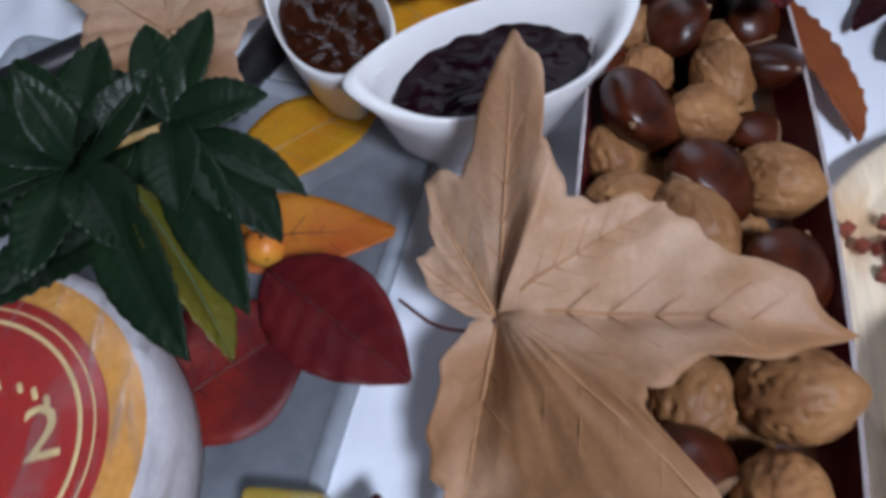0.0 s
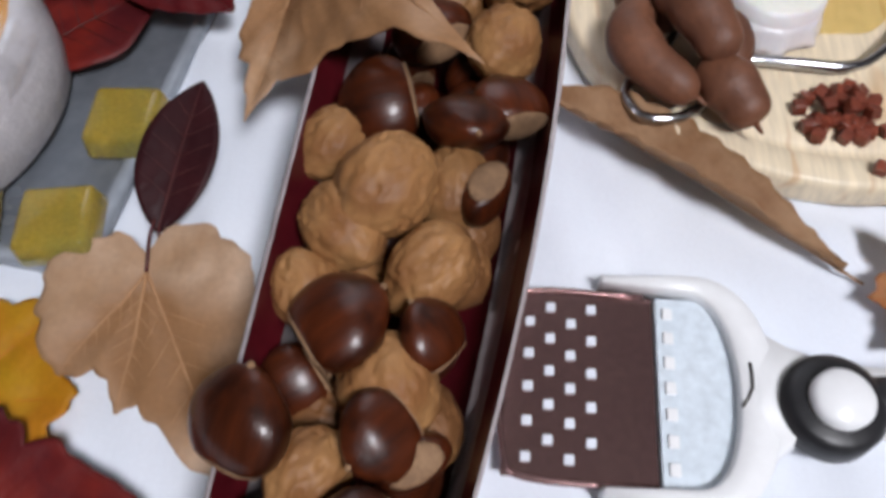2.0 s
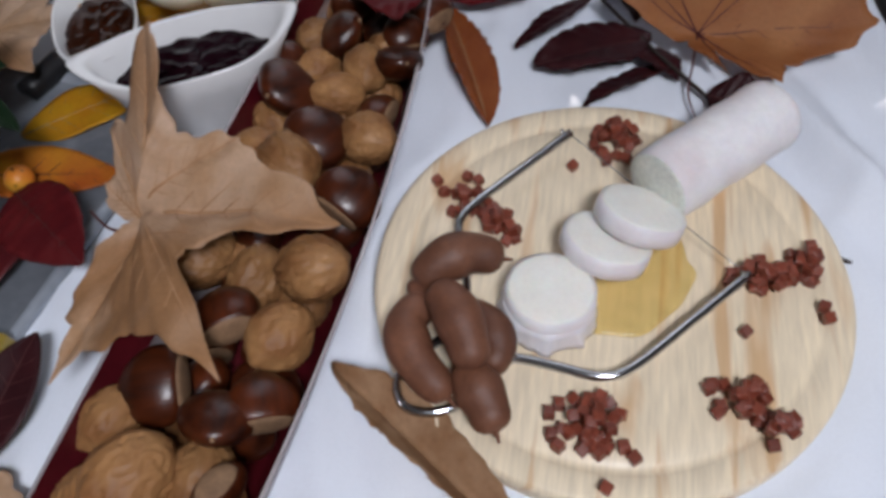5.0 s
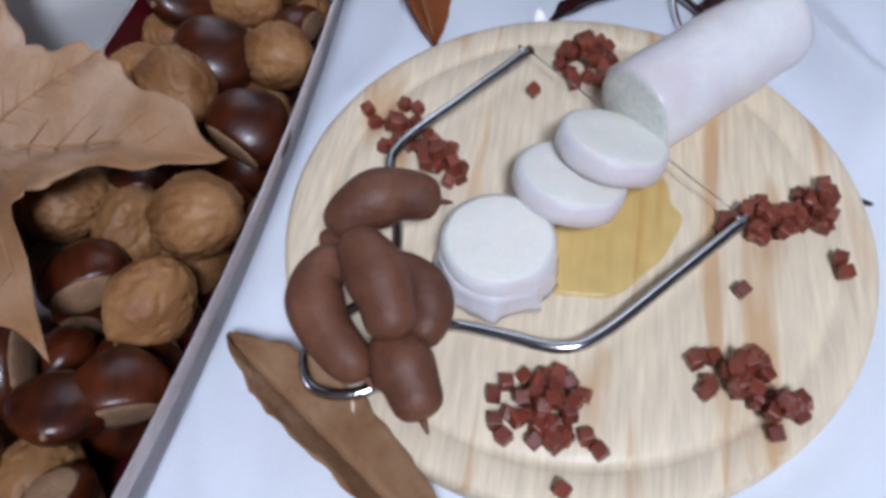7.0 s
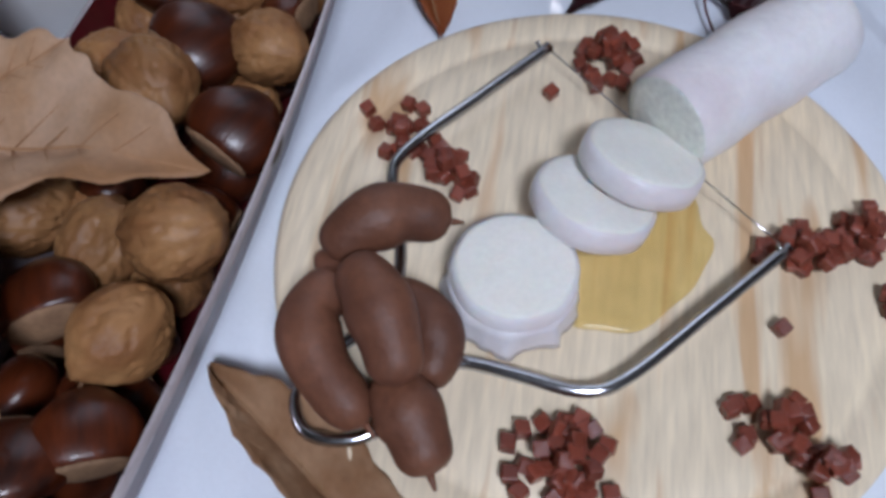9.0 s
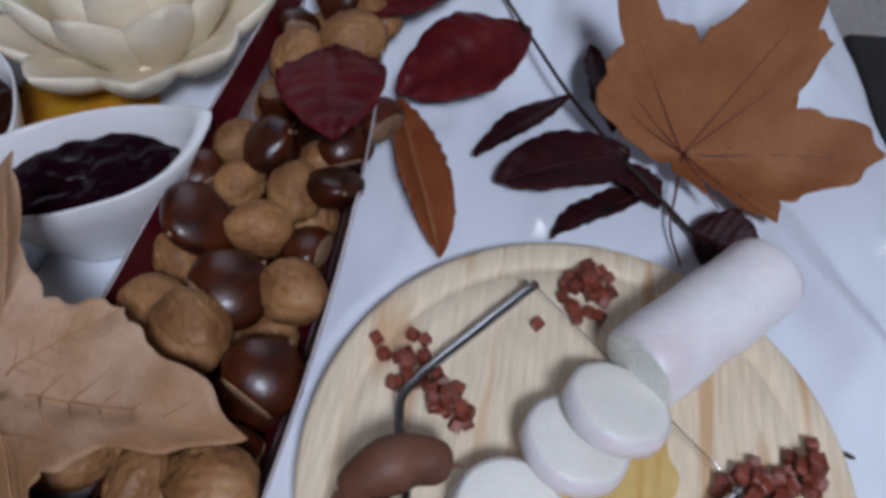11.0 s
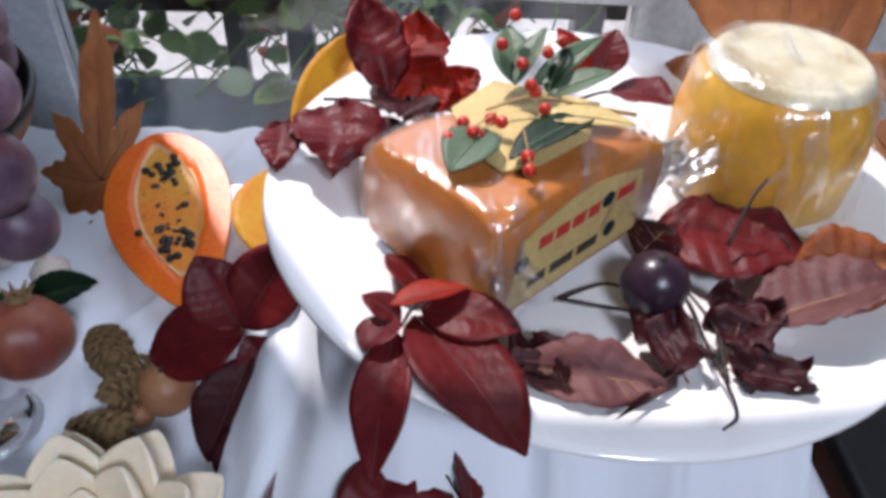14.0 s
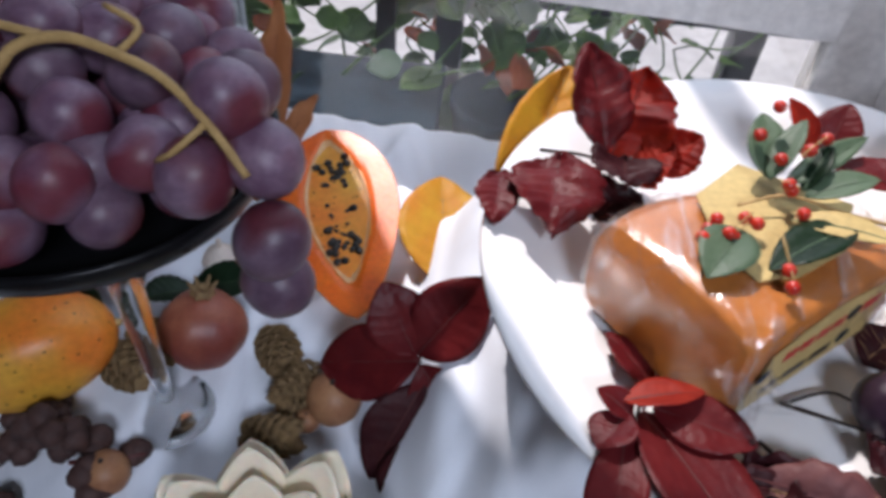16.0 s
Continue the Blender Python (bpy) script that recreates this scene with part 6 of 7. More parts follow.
def round_cheese():
    o = thing("wrapped_round_cheese", "round yellow cheese wrapped in glossy clear film", "cheese", pose(0.522, 0.695, PF + 0.002))
    R, H = 0.068, 0.104
    part("rind", lathe_bm([(0, 0), (R - 0.006, 0), (R, 0.008), (R + 0.002, H * 0.5), (R - 0.004, H - 0.016), (R - 0.012, H - 0.004)], 72, 0.02), M_WHEEL, o)
    part("top", lathe_bm([(R - 0.010, H - 0.006), (R - 0.014, H), (R - 0.018, H + 0.003), (R - 0.022, H + 0.001), (0.03, H + 0.0015), (0, H + 0.002)], 72, 0.02), M_FOIL, o, "glossy film-covered patterned top")
    bm = lathe_bm([(R + 0.012, 0.002), (R + 0.006, 0.03), (R + 0.005, H * 0.6), (R + 0.002, H - 0.010), (R - 0.012, H + 0.004), (0.03, H + 0.005), (0, H + 0.005)], 96)
    for v in bm.verts:
        a = math.atan2(v.co.y, v.co.x)
        k = 1 + 0.05 * noise.noise((math.cos(a) * 6, math.sin(a) * 6, v.co.z * 14))
        v.co.x *= k
        v.co.y *= k
        v.co.z += 0.002 * noise.noise((v.co.x * 70, v.co.y * 70, 3))
    part("film", bm, M_FILM, o, "crinkled clear film wrapping")
    bm = bmesh.new()
    rows = []
    for i in range(11):
        t = i / 10
        rows.append([bm.verts.new((-0.050 - 0.062 * t, -0.025 - 0.02 * t + (j / 12 - 0.5) * 0.075 * (1 - 0.35 * t), 0.060 - 0.040 * t + 0.010 * math.cos(j * 1.3 + t * 4) + 0.01 * noise.noise((j * 0.5, t * 3, 4)))) for j in range(13)])
    for p, q in zip(rows, rows[1:]):
        for j in range(12):
            bm.faces.new((p[j], p[j + 1], q[j + 1], q[j]))
    part("film_end", thicken(bm, 0.0003), M_FILM, o, "loose film flap")
    return o


round_cheese()
small_fruit(0.408, 0.556, PF + 0.0235, 0.0215, M_PLUM, "round black plum on the plate", "plum")


def crumpled(m, w, h, material, seed, label):
    """A dry leaf that has curled up on itself."""
    o = thing("curled_leaf", label, "leaf", m, "curled leaves on the plate")
    bm, rows = bmesh.new(), []
    for i in range(15):
        t = 2 * i / 14 - 1
        row = []
        for j in range(15):
            u = 2 * j / 14 - 1
            e = 1 - 0.25 * abs(t) ** 3 + 0.25 * noise.noise((t * 2, u * 2, seed))
            x, y = u * w / 2 * e, t * h / 2 * e
            z = 0.010 + 0.42 * abs(u) ** 1.7 * w / 2 + 0.16 * t * t * h / 2 + 0.012 * noise.noise((u * 2.2 + seed, t * 2.2, seed)) + 0.004 * noise.noise((u * 7, t * 7, seed))
            row.append(bm.verts.new((x * (1 - 0.2 * abs(u)), y, z)))
        rows.append(row)
    for p, q in zip(rows, rows[1:]):
        for j in range(14):
            bm.faces.new((p[j], p[j + 1], q[j + 1], q[j]))
    part("blade", thicken(bm, 0.0005), material, o)
    part("vein", tube_bm([(0, -h * 0.5, 0.011), (0, 0, 0.011), (0, h * 0.45, 0.011)], 0.0007, 0.0004, 5, 4), M_STALK_RED, o)
    return o


DARK = "dark purple dried leaf curled up on the plate"
crumpled(pose(0.406, 0.514, PF + 0.002, 0, 0, 14), 0.044, 0.056, M_LEAF_PURPLE, 1, DARK)
crumpled(pose(0.456, 0.530, PF + 0.006, 12, 0, -30), 0.054, 0.050, M_LEAF_PURPLE, 2, DARK)
crumpled(pose(0.459, 0.489, PF + 0.004, 0, 0, 74), 0.034, 0.056, M_LEAF_PURPLE, 3, DARK)
crumpled(pose(0.326, 0.496, PF + 0.010, 0, 0, 80), 0.036, 0.044, M_LEAF_PURPLE, 4, DARK)
leaf((0.316, 0.498, PF + 0.014), (0.396, 0.478, PF + 0.020), 0.042, M_LEAF_MAUVE, "dull wine red dried leaf on the plate rim", 20, curl=0.15, fold=0.3, wave=0.15, pleat=0.6, pairs=8, seed=21, torn=0.2)
leaf((0.462, 0.528, PF + 0.014), (0.560, 0.546, PF + 0.034), 0.060, M_LEAF_MAUVE, "pinkish brown dried leaf on the plate", -10, curl=0.2, fold=0.3, wave=0.1, pleat=0.6, pairs=8, seed=22)
leaf((0.424, 0.622, PF + 0.008), (0.522, 0.590, PF + 0.018), 0.084, M_LEAF_WINE, "broad dark red leaf before the round cheese", 0, curl=0.2, fold=0.1, wave=0.1, pleat=0.3, seed=23, vein=M_STALK_RED)
leaf((0.412, 0.602, PF + 0.004), (0.438, 0.622, PF + 0.016), 0.040, M_LEAF_PURPLE, "small dark leaf between the cheeses", 0, curl=0.2, fold=0.2, wave=0.1, seed=24)
leaf((0.500, 0.560, PF + 0.010), (0.575, 0.575, PF + 0.030), 0.060, M_LEAF_RUST, "rust orange leaf at the plate rim", 20, curl=0.2, fold=0.3, wave=0.15, pleat=0.5, seed=25)


def plate_twig():
    o = thing("dark_twig", "thin dark branching twig lying across the plate", "twig", pose(0, 0, PF))
    for pts in ([(0.418, 0.590, 0.020), (0.430, 0.548, 0.014), (0.430, 0.510, 0.016), (0.430, 0.476, 0.022), (0.424, 0.452, 0.030), (0.414, 0.444, 0.030)],
                [(0.352, 0.560, 0.006), (0.385, 0.552, 0.006), (0.430, 0.536, 0.012)], [(0.430, 0.480, 0.022), (0.437, 0.520, 0.020), (0.425, 0.560, 0.022)],
                [(0.330, 0.530, 0.008), (0.350, 0.512, 0.007), (0.385, 0.490, 0.008)], [(0.350, 0.560, 0.006), (0.380, 0.572, 0.008), (0.395, 0.566, 0.010)],
                [(0.462, 0.585, 0.03), (0.476, 0.602, 0.055), (0.486, 0.610, 0.066)], [(0.505, 0.572, 0.01), (0.512, 0.590, 0.018), (0.506, 0.604, 0.024)]):
        part("stem", tube_bm(pts, 0.0015, 0.0009, 6, 5), M_STALK, o)
    return o


plate_twig()


def wine_spray(points, leaves, label, mat_=M_LEAF_WINE, name="red_leaf_spray", wave=0.07, pleat=0.16, torn=0.0):
    o = thing(name, label, "branch", pose(0, 0, 0))
    part("twig", tube_bm(points, 0.0015, 0.0009, 6, 5), M_STALK, o)
    for base, tp, w, r, mt in leaves:
        leaf(base, tp, w, mt or mat_, "", r, parent=o, vein=M_STALK_RED, curl=0.18, fold=0.14, wave=wave, pleat=pleat, pairs=8, seed=w * 90 + r, torn=torn)
    return o


wine_spray([(0.262, 0.555, PF + 0.014), (0.255, 0.530, PF + 0.026), (0.250, 0.515, PF + 0.030)],
           [((0.258, 0.530, PF + 0.022), (0.311, 0.430, PF + 0.030), 0.056, -6, None), ((0.246, 0.512, PF + 0.030), (0.236, 0.432, PF + 0.006), 0.034, 14, None), ((0.262, 0.528, PF + 0.030), (0.318, 0.510, PF + 0.032), 0.034, 10, None),
            ((0.246, 0.520, PF + 0.032), (0.230, 0.496, PF + 0.030), 0.030, 20, None), ((0.244, 0.526, PF + 0.036), (0.290, 0.536, PF + 0.040), 0.024, -14, M_LEAF_RED), ((0.250, 0.520, PF + 0.03), (0.228, 0.530, PF + 0.04), 0.02, 0, None),
            ((0.268, 0.560, PF + 0.010), (0.240, 0.590, PF + 0.016), 0.036, 20, None)], "spray of wine red leaves hanging over the plate rim")
wine_spray([(0.128, 0.630, 0.015), (0.118, 0.655, 0.060), (0.116, 0.668, 0.098)],
           [((0.117, 0.664, 0.094), (0.024, 0.680, 0.050), 0.068, -42, None), ((0.118, 0.660, 0.094), (0.162, 0.634, 0.034), 0.058, 45, None), ((0.114, 0.668, 0.098), (0.166, 0.705, 0.165), 0.066, 30, None), ((0.112, 0.668, 0.096), (0.078, 0.700, 0.150), 0.060, -30, None),
            ((0.122, 0.650, 0.080), (0.084, 0.596, 0.006), 0.060, -20, M_LEAF_PURPLE), ((0.108, 0.612, 0.040), (0.120, 0.560, 0.010), 0.042, 30, M_LEAF_PURPLE)], "spray of dark red leaves standing beside the plate")
wine_spray([(0.190, 0.735, PF + 0.045), (0.230, 0.740, PF + 0.040), (0.280, 0.730, PF + 0.030)],
           [((0.205, 0.732, PF + 0.042), (0.200, 0.655, PF + 0.036), 0.070, 0, None), ((0.246, 0.748, PF + 0.036), (0.264, 0.792, PF + 0.090), 0.078, 0, M_LEAF_RED), ((0.240, 0.742, PF + 0.045), (0.215, 0.800, PF + 0.100), 0.050, 0, None),
            ((0.260, 0.735, PF + 0.030), (0.290, 0.740, PF + 0.060), 0.060, 0, M_LEAF_RED), ((0.262, 0.732, PF + 0.020), (0.235, 0.690, PF + 0.022), 0.05, 0, M_LEAF_PURPLE), ((0.280, 0.735, PF + 0.030), (0.310, 0.755, PF + 0.060), 0.040, 0, M_LEAF_RED),
            ((0.255, 0.740, PF + 0.040), (0.250, 0.700, PF + 0.050), 0.055, 0, M_LEAF_PURPLE), ((0.165, 0.715, PF + 0.036), (0.160, 0.665, PF + 0.03), 0.034, 0, None)], "spray of bright and dark red leaves on the plate", wave=0.2, pleat=0.5, torn=0.2)
wine_spray([(0.395, 0.765, PF + 0.03), (0.42, 0.77, PF + 0.035), (0.45, 0.76, PF + 0.035)],
           [((0.42, 0.765, PF + 0.040), (0.465, 0.735, PF + 0.045), 0.050, 0, None), ((0.41, 0.77, PF + 0.045), (0.425, 0.80, PF + 0.075), 0.036, 0, M_LEAF_WINE), ((0.40, 0.765, PF + 0.04), (0.375, 0.79, PF + 0.08), 0.034, 0, M_LEAF_RED)], "dark red leaves behind the wrapped cheese")
leaf((0.165, 0.735, 0.215), (0.215, 0.865, 0.275), 0.060, M_LEAF_YELLOW, "golden yellow leaf leaning on the plate rim", 30, curl=0.15, fold=0.3, pleat=0.4, seed=31, vein=M_STALK_TAN)
leaf((0.125, 0.81, 0.03), (0.105, 0.95, 0.06), 0.105, M_LEAF_YELLOW, "mustard yellow leaf beside the papaya", 10, curl=0.1, fold=0.15, pleat=0.2, seed=32, vein=M_STALK_TAN)
palm_leaf((0.60, 0.80, 0.24), [(90, 0.17, 40), (50, 0.15, 40), (130, 0.16, 40), (15, 0.12, 36), (165, 0.12, 36), (-60, 0.07, 40), (240, 0.07, 40)], lambda x, y: 0.9 * max(y, -0.03), M_MAPLE_ORANGE,
          "large dry orange-brown maple leaf behind the round cheese", 0.075, 0.2, seed=12, vein=M_STALK_RED)
palm_leaf((0.70, 0.66, 0.20), [(90, 0.14, 40), (45, 0.12, 40), (135, 0.12, 40), (180, 0.09, 36), (0, 0.09, 36), (-60, 0.07, 40)], lambda x, y: 0.9 * max(y, -0.03), M_MAPLE_ORANGE,
          "dry orange-brown maple leaf leaning beside the plate", 0.06, 0.2, seed=13, vein=M_STALK_RED)
palm_leaf((-0.105, 0.960, 0.03), [(95, 0.15, 30), (55, 0.085, 32), (135, 0.085, 32), (10, 0.07, 34), (175, 0.07, 34), (-90, 0.05, 60)], lambda x, y: 1.0 * max(y, -0.03), M_MAPLE_ORANGE,
          "dry orange-brown maple leaf standing behind the papaya", 0.045, 0.2, seed=14, vein=M_STALK_RED)


# ---- fruit at the back ----
def papaya_half():
    o = thing("papaya_half", "halved ripe papaya showing orange flesh and black seeds", "papaya", along((0.044, 0.750, 0.034), (-0.040, 0.985, 0.085), -10))
    L, W, D = 0.250, 0.136, 0.045
    rows_n, cols = 26, 22

    def width(t):
        return W / 2 * max(0.0, math.sin(math.pi * t ** 1.35)) ** 0.5

    def closed(fn_top, fn_bot, bm):
        top, bot = [], []
        for i in range(rows_n + 1):
            t = min(0.999, max(0.001, i / rows_n))
            top.append([bm.verts.new(fn_top(t, 2 * j / cols - 1)) for j in range(cols + 1)])
            bot.append([bm.verts.new(fn_bot(t, 2 * j / cols - 1)) for j in range(cols + 1)])
        for g, flip in ((top, 0), (bot, 1)):
            for a, b in zip(g, g[1:]):
                for j in range(cols):
                    q = (a[j], a[j + 1], b[j + 1], b[j])
                    bm.faces.new(q[::-1] if flip else q)
        bmesh.ops.remove_doubles(bm, verts=bm.verts, dist=0.0004)
        return bm

    def cav(t, u):
        c = ((t - 0.55) / 0.39) ** 2 + (u / 0.52) ** 2
        return max(0, 1 - c) ** 0.5 if c < 1 else 0
    part("flesh", closed(lambda t, u: (u * width(t), t * L, -0.016 * cav(t, u)), lambda t, u: (u * width(t) * 0.985, t * L, -0.006 * max(0, 1 - u * u) - 0.0005), bmesh.new()), M_PAPAYA, o)
    part("skin", closed(lambda t, u: (u * width(t) * 1.0, t * L, -0.0016), lambda t, u: (u * width(t) * 1.01, t * L, -D * max(0, 1 - u * u) ** 0.5 * math.sin(math.pi * t) ** 0.5 - 0.0018), bmesh.new()), M_SKIN, o, "yellow-orange skin")
    bm = bmesh.new()
    g = []
    for i in range(27):
        t = 0.165 + 0.77 * i / 26
        g.append([bm.verts.new((u * width(t) * 0.52 * max(0.05, 1 - ((t - 0.55) / 0.388) ** 2) ** 0.5, t * L, 0.0006 - 0.013 * max(0, 1 - u * u) * max(0.0, 1 - ((t - 0.55) / 0.39) ** 2) + 0.0012 * noise.noise((u * 4, t * 22, 1)))) for u in [2 * j / 12 - 1 for j in range(13)]])
    for a, b in zip(g, g[1:]):
        for j in range(12):
            bm.faces.new((a[j], a[j + 1], b[j + 1], b[j]))
    part("hollow", bm, M_PAPAYA_IN, o, "pale orange seed hollow")
    rnd = random.Random(8)
    for k in range(74):
        t = rnd.choice((rnd.gauss(0.74, 0.05), rnd.gauss(0.52, 0.08), rnd.gauss(0.36, 0.05)))
        t = min(0.82, max(0.24, t))
        u = rnd.gauss(0.0, 0.38)
        u = max(-0.8, min(0.8, u))
        x = u * width(t) * 0.38
        z = -0.009 * max(0, 1 - u * u) * max(0, 1 - ((t - 0.55) / 0.39) ** 2) + 0.002
        part("seed", ball_bm(0.0046, 2, lambda n: Vector((n.x, n.y * 1.2, n.z))), M_SEED, o, m=pose(x, t * L, z, rnd.uniform(0, 90), 0, rnd.uniform(0, 180)))
    part("seed", ball_bm(0.004, 2), M_SEED, o, m=pose(-0.036, 0.112, 0.002))
    return o


papaya_half()


def papaya_whole():
    o = thing("spotted_papaya", "ripe orange papaya with brown specks beside the glass stem", "papaya", pose(-0.235, 0.650, 0.052, 0, 84, 30))
    part("skin", ball_bm(0.052, 4, lambda n: Vector((n.x, n.y, n.z * 1.45)) * (1 + 0.03 * math.cos(5 * math.atan2(n.y, n.x)) * (1 - n.z * n.z))), M_SKIN, o)
    part("stem_end", tube_bm([(0, 0, 0.074), (0, 0, 0.080)], 0.005, 0.003, 8, 2), M_STALK_TAN, o)
    return o


papaya_whole()


def pomegranate(x, y, r, turn):
    o = thing("pomegranate", "brownish red pomegranate with a dry crown", "pomegranate", pose(x, y, r * 0.96, -18, 8, turn), "pomegranates")
    part("skin", ball_bm(r, 4, lambda n: n * (1 + 0.035 * math.cos(6 * math.atan2(n.y, n.x)) * (1 - n.z ** 2)) * (1 - 0.04 * abs(n.z) ** 3)), M_POM, o)
    for k in range(6):
        a = k * math.pi / 3
        part("crown_tip", tube_bm([(0.008 * math.cos(a), 0.008 * math.sin(a), r * 0.93), (0.009 * math.cos(a), 0.009 * math.sin(a), r * 1.12), (0.014 * math.cos(a), 0.014 * math.sin(a), r * 1.28)], 0.0042, 0.0008, 6, 3), M_CONE, o, "dry brown crown")
    part("crown_ring", lathe_bm([(0.010, r * 0.90), (0.0105, r * 1.10), (0.007, r * 1.10), (0.006, r * 0.92)], 20), M_CONE, o)
    return o


pomegranate(-0.098, 0.708, 0.041, 20)


def cone_proto(name="pine_cone"):
    o = thing(name, "small brown pine cone with open woody scales", "pine cone", pose(0, 0, -1), "pine cones")
    part("core", ball_bm(0.010, 2, lambda n: Vector((n.x, n.y, n.z * 2.0))), M_CONE, o)
    bm0 = thicken(blade_bm(0.0125, 0.0115, fold=-0.15, curl=-0.35, nu=4, nt=6), 0.0012)
    me = bpy.data.meshes.new("scale")
    bm0.to_mesh(me)
    bm0.free()
    me.materials.append(M_CONE)
    for k in range(64):
        t = (k + 0.5) / 64
        z = -0.019 + 0.038 * t
        a = k * 137.5
        r = 0.009 * math.sin(math.pi * (0.1 + 0.82 * t)) ** 0.6
        s = new("scale", me)
        s.parent = o
        s.matrix_basis = pose(r * math.cos(radians(a)), r * math.sin(radians(a)), z, 0, 0, a - 90) @ pose(0, 0, 0, 25 + 35 * t, 0, 0)
    return o


cone = cone_proto()
for x, y, z, r in ((-0.026, 0.706, 0.022, (80, 20, 30)), (0.006, 0.672, 0.017, (60, -70, 0)), (-0.166, 0.668, 0.018, (70, 60, 40)), (-0.012, 0.612, 0.018, (85, 0, 100)), (-0.150, 0.700, 0.018, (80, 0, 60))):
    o = copy_thing(cone, pose(x, y, z + 0.003, *r))
    o.scale = (1.22, 1.22, 1.22)
for q in list(cone.children_recursive) + [cone]:
    bpy.data.objects.remove(q)
small_fruit(0.040, 0.658, 0.027, 0.026, M_ONION, "round tan fruit beside the pine cones", "tan_fruit")
small_fruit(0.018, 0.640, 0.012, 0.012, M_ONION, "small tan nut beside the lotus holder", "hazelnut", "nut")
small_fruit(-0.135, 0.560, 0.021, 0.020, M_ONION, "round brown nut among the dried fruit", "tan_fruit")


def dried_heap():
    o = tagged(new("dried_fruit_cluster"), "wrinkled dark dried fruit cluster on its stalk", "dried fruit")
    o.matrix_basis = pose(-0.185, 0.570, 0.0)
    rnd = random.Random(4)
    for k in range(34):
        x, y = rnd.gauss(0, 0.030), rnd.gauss(0, 0.024)
        z = 0.014 + max(0, 0.06 - math.hypot(x, y)) * rnd.uniform(0.2, 1.0)
        part("raisin", ball_bm(0.012, 2, lambda n: n * (1 + 0.22 * noise.noise(n * 2.4 + Vector((k, 0, 0))))), M_DRIED, o, m=pose(x, y, z, rnd.uniform(0, 180), rnd.uniform(0, 180), 0))
    part("stalk", tube_bm([(0.02, -0.01, 0.03), (0.05, 0.0, 0.024), (0.075, 0.012, 0.02)], 0.0022, 0.0014, 6, 4), M_STALK_RED, o)
    return o


dried_heap()
for x, y, r in ((-0.185, 0.855, 0.024), (-0.120, 0.820, 0.020), (-0.205, 0.910, 0.026)):
    o = thing("garlic_bulb", "pale garlic bulb on the tablecloth", "garlic", pose(x, y, r * 0.8))
    part("bulb", ball_bm(r, 3, lambda n: Vector((n.x, n.y, n.z * 0.85 + (0.35 * max(0, n.z - 0.8) * 4))) * (1 + 0.06 * math.cos(7 * math.atan2(n.y, n.x)) * (1 - n.z ** 2))), M_GARLIC, o)
    part("neck", tube_bm([(0, 0, r * 0.8), (0.001, 0, r * 1.5)], 0.004, 0.003, 8, 3), M_GARLIC, o)
for k, (b, tp) in enumerate((((-0.14, 0.775, 0.010), (-0.06, 0.792, 0.028)), ((-0.19, 0.77, 0.012), (-0.25, 0.80, 0.024)), ((-0.13, 0.77, 0.02), (-0.175, 0.735, 0.034)), ((-0.26, 0.73, 0.02), (-0.20, 0.715, 0.03)))):
    leaf(b, tp, 0.048, M_LEAF_GREEN, "dark green leaf behind the pomegranate", 10, vein=M_LEAF_GREEN2, curl=0.2, fold=0.2, pleat=0.4, pairs=8, seed=40 + k)
for x, y, z in ((-0.20, 0.80, 0.02), (-0.24, 0.78, 0.03), (-0.27, 0.82, 0.03), (-0.22, 0.84, 0.04), (-0.25, 0.86, 0.03)):
    small_fruit(x, y, z, 0.014, M_BERRY, "small orange-red fruit on the tablecloth")


# ---- grapes on the footed dish ----
def footed_dish():
    o = thing("footed_dish", "black glazed dish on a clear glass stem holding grapes", "footed dish", pose(-0.110, 0.635, 0.004))
    part("glass_stem", lathe_bm([(0, 0.0), (0.040, 0.0), (0.041, 0.002), (0.030, 0.004), (0.012, 0.010), (0.0075, 0.022), (0.0085, 0.06), (0.012, 0.16), (0.017, 0.262), (0.0, 0.264)], 40), M_GLASS, o, "clear glass stem and foot")
    part("dish", lathe_bm([(0, 0.265), (0.03, 0.266), (0.09, 0.282), (0.122, 0.306), (0.128, 0.322), (0.126, 0.326), (0.122, 0.323), (0.112, 0.306), (0.08, 0.292), (0, 0.280)], 80), M_DARKDISH, o)
    return o


footed_dish()


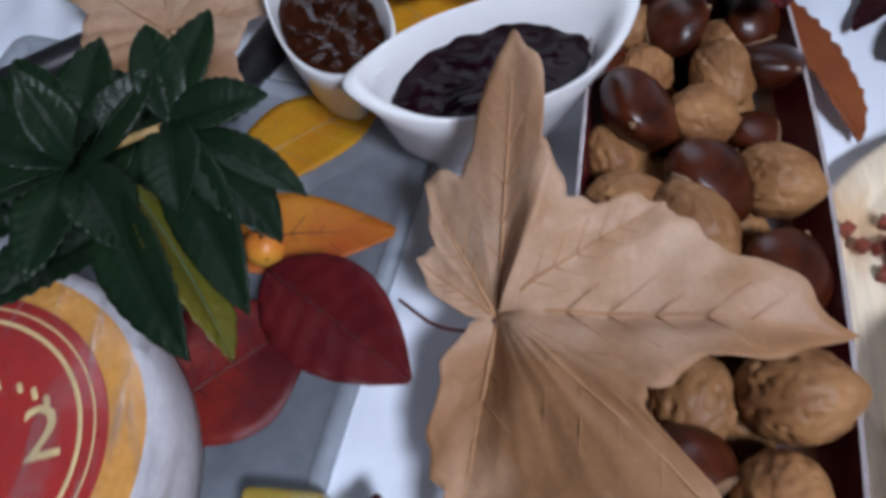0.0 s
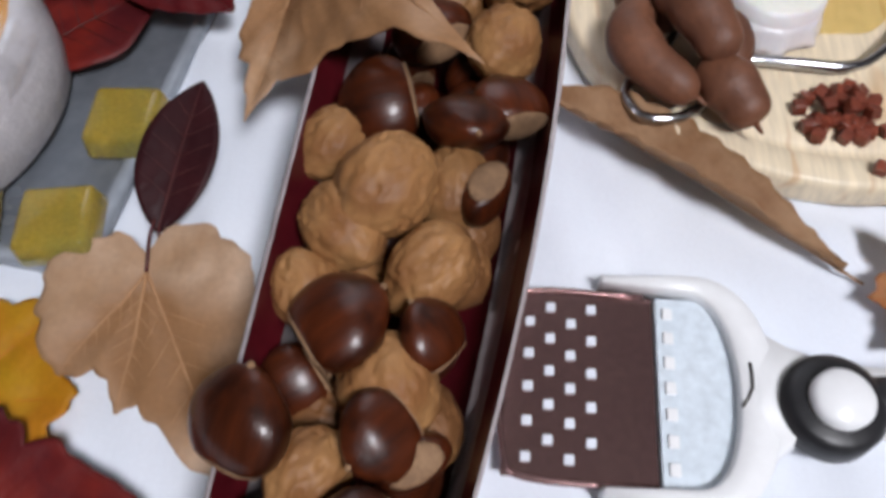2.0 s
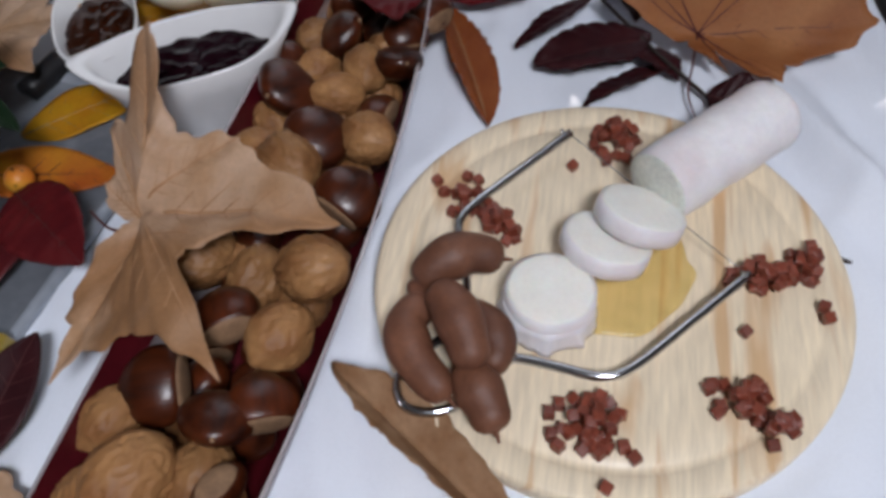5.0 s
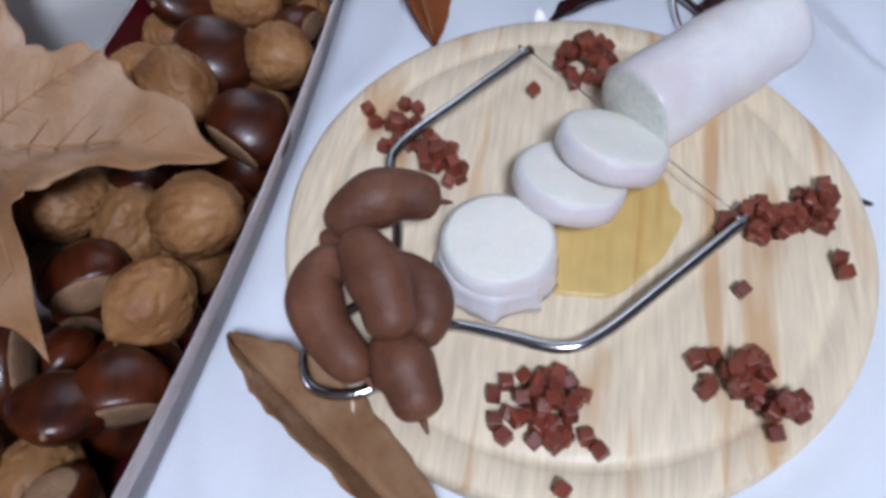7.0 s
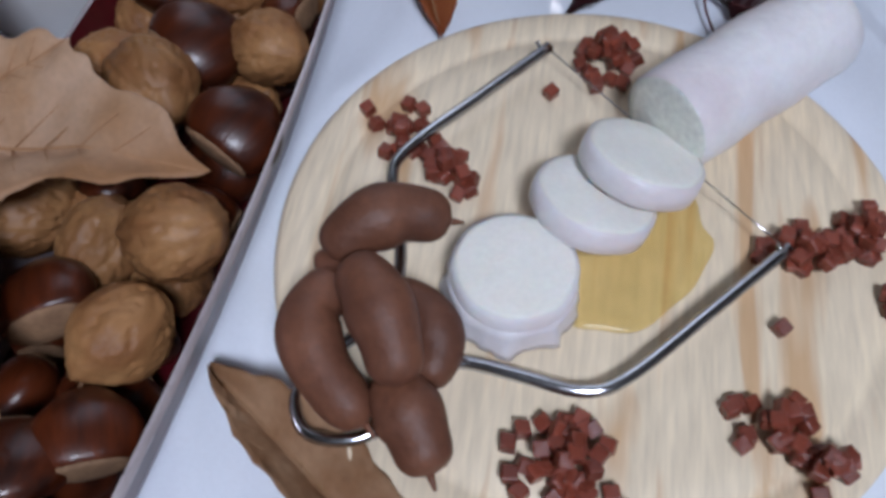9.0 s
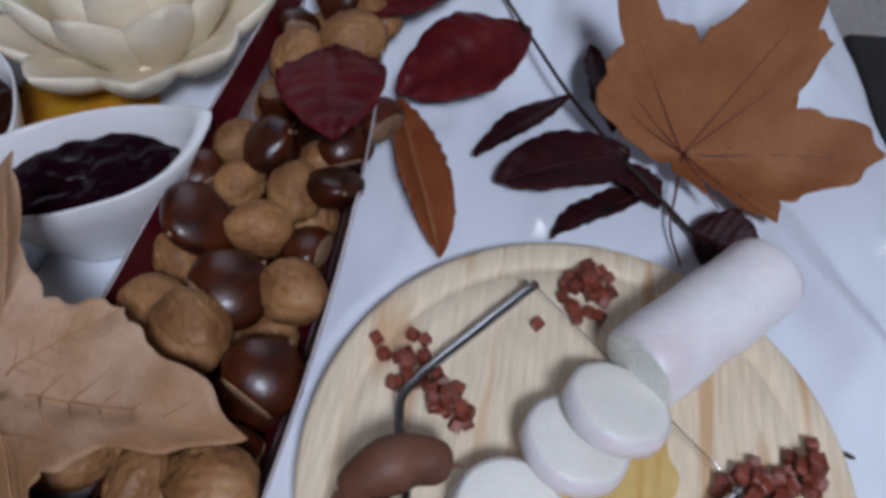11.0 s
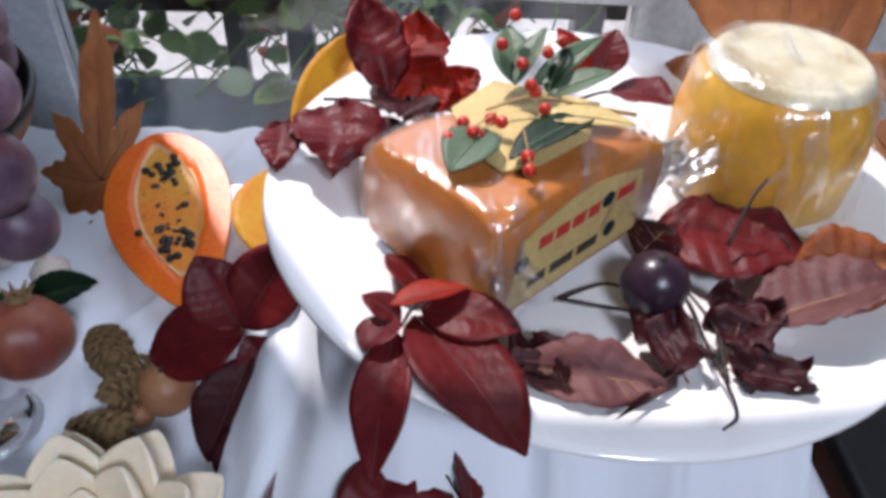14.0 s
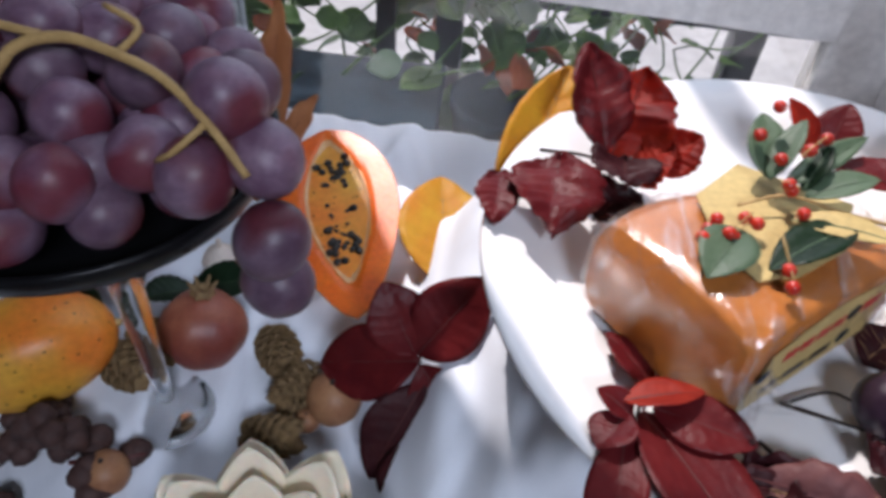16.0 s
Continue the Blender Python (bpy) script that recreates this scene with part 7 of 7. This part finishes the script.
def grapes():
    o = thing("grape_bunch", "bunch of large red-purple grapes on a tan stalk over the dish", "grapes", pose(0, 0, 0))
    rnd = random.Random(9)
    meshes = []
    for s in range(3):
        bm = ball_bm(0.0200, 3, lambda n: Vector((n.x, n.y, n.z * 1.10)) * (1 + 0.02 * noise.noise(n * 1.6 + Vector((s * 4, 0, 0)))))
        me = bpy.data.meshes.new("grape")
        bm.to_mesh(me)
        bm.free()
        me.materials.append(M_GRAPE)
        for p in me.polygons:
            p.use_smooth = True
        meshes.append(me)
    spots = [(0.044, 0.546, 0.314), (0.046, 0.540, 0.352), (0.038, 0.566, 0.384), (0.020, 0.574, 0.412), (0.006, 0.552, 0.378), (0.018, 0.600, 0.400)]
    for ring_, (n, r, z) in enumerate(((13, 0.098, 0.345), (11, 0.082, 0.368), (9, 0.060, 0.352), (6, 0.035, 0.352), (9, 0.066, 0.390), (6, 0.042, 0.402), (4, 0.02, 0.412), (12, 0.100, 0.372))):
        for k in range(n):
            a = 2 * math.pi * (k + 0.4 * ring_) / n
            spots.append((-0.105 + r * math.cos(a) + rnd.uniform(-0.004, 0.004), 0.632 + r * math.sin(a) + rnd.uniform(-0.004, 0.004), z + rnd.uniform(-0.005, 0.005)))
    for x, y, z in spots:
        g = new("grape", rnd.choice(meshes))
        g.parent = o
        g.matrix_basis = pose(x, y, z, rnd.uniform(0, 180), rnd.uniform(-40, 40), rnd.uniform(0, 360))
    part("stalk", tube_bm([(-0.100, 0.560, 0.402), (-0.085, 0.575, 0.424), (-0.060, 0.580, 0.432), (-0.030, 0.574, 0.430), (-0.005, 0.566, 0.424), (0.022, 0.548, 0.412), (0.040, 0.535, 0.398)], 0.0034, 0.0020, 8, 6), M_STALK_TAN, o)
    part("stalk", tube_bm([(-0.085, 0.575, 0.424), (-0.098, 0.566, 0.404), (-0.100, 0.562, 0.380)], 0.0028, 0.0020, 8, 5), M_STALK_TAN, o)
    part("stalk", tube_bm([(-0.160, 0.610, 0.420), (-0.12, 0.592, 0.430), (-0.07, 0.580, 0.432)], 0.0028, 0.0022, 8, 5), M_STALK_TAN, o)
    part("stalk", tube_bm([(-0.030, 0.574, 0.430), (-0.025, 0.590, 0.436), (-0.045, 0.600, 0.440)], 0.0022, 0.0016, 8, 5), M_STALK_TAN, o)
    part("stalk", tube_bm([(0.018, 0.551, 0.414), (0.005, 0.540, 0.404), (-0.008, 0.545, 0.392)], 0.0020, 0.0014, 8, 4), M_STALK_TAN, o)
    return o


grapes()

# black furniture beside the table
chair = thing("black_chair", "black chair standing beside the table", "chair", pose(1.02, 0.70, -0.75))
part("seat", box_bm(-0.17, 0.25, -0.24, 0.24, 0.42, 0.46, 0.012), M_BLACK, chair)
part("backrest", box_bm(0.20, 0.25, -0.22, 0.22, 0.46, 0.90, 0.012), M_BLACK, chair)
for x in (-0.14, 0.22):
    for y in (-0.20, 0.20):
        part("leg", box_bm(x - 0.018, x + 0.018, y - 0.018, y + 0.018, 0.0, 0.42, 0.004), M_BLACK, chair)
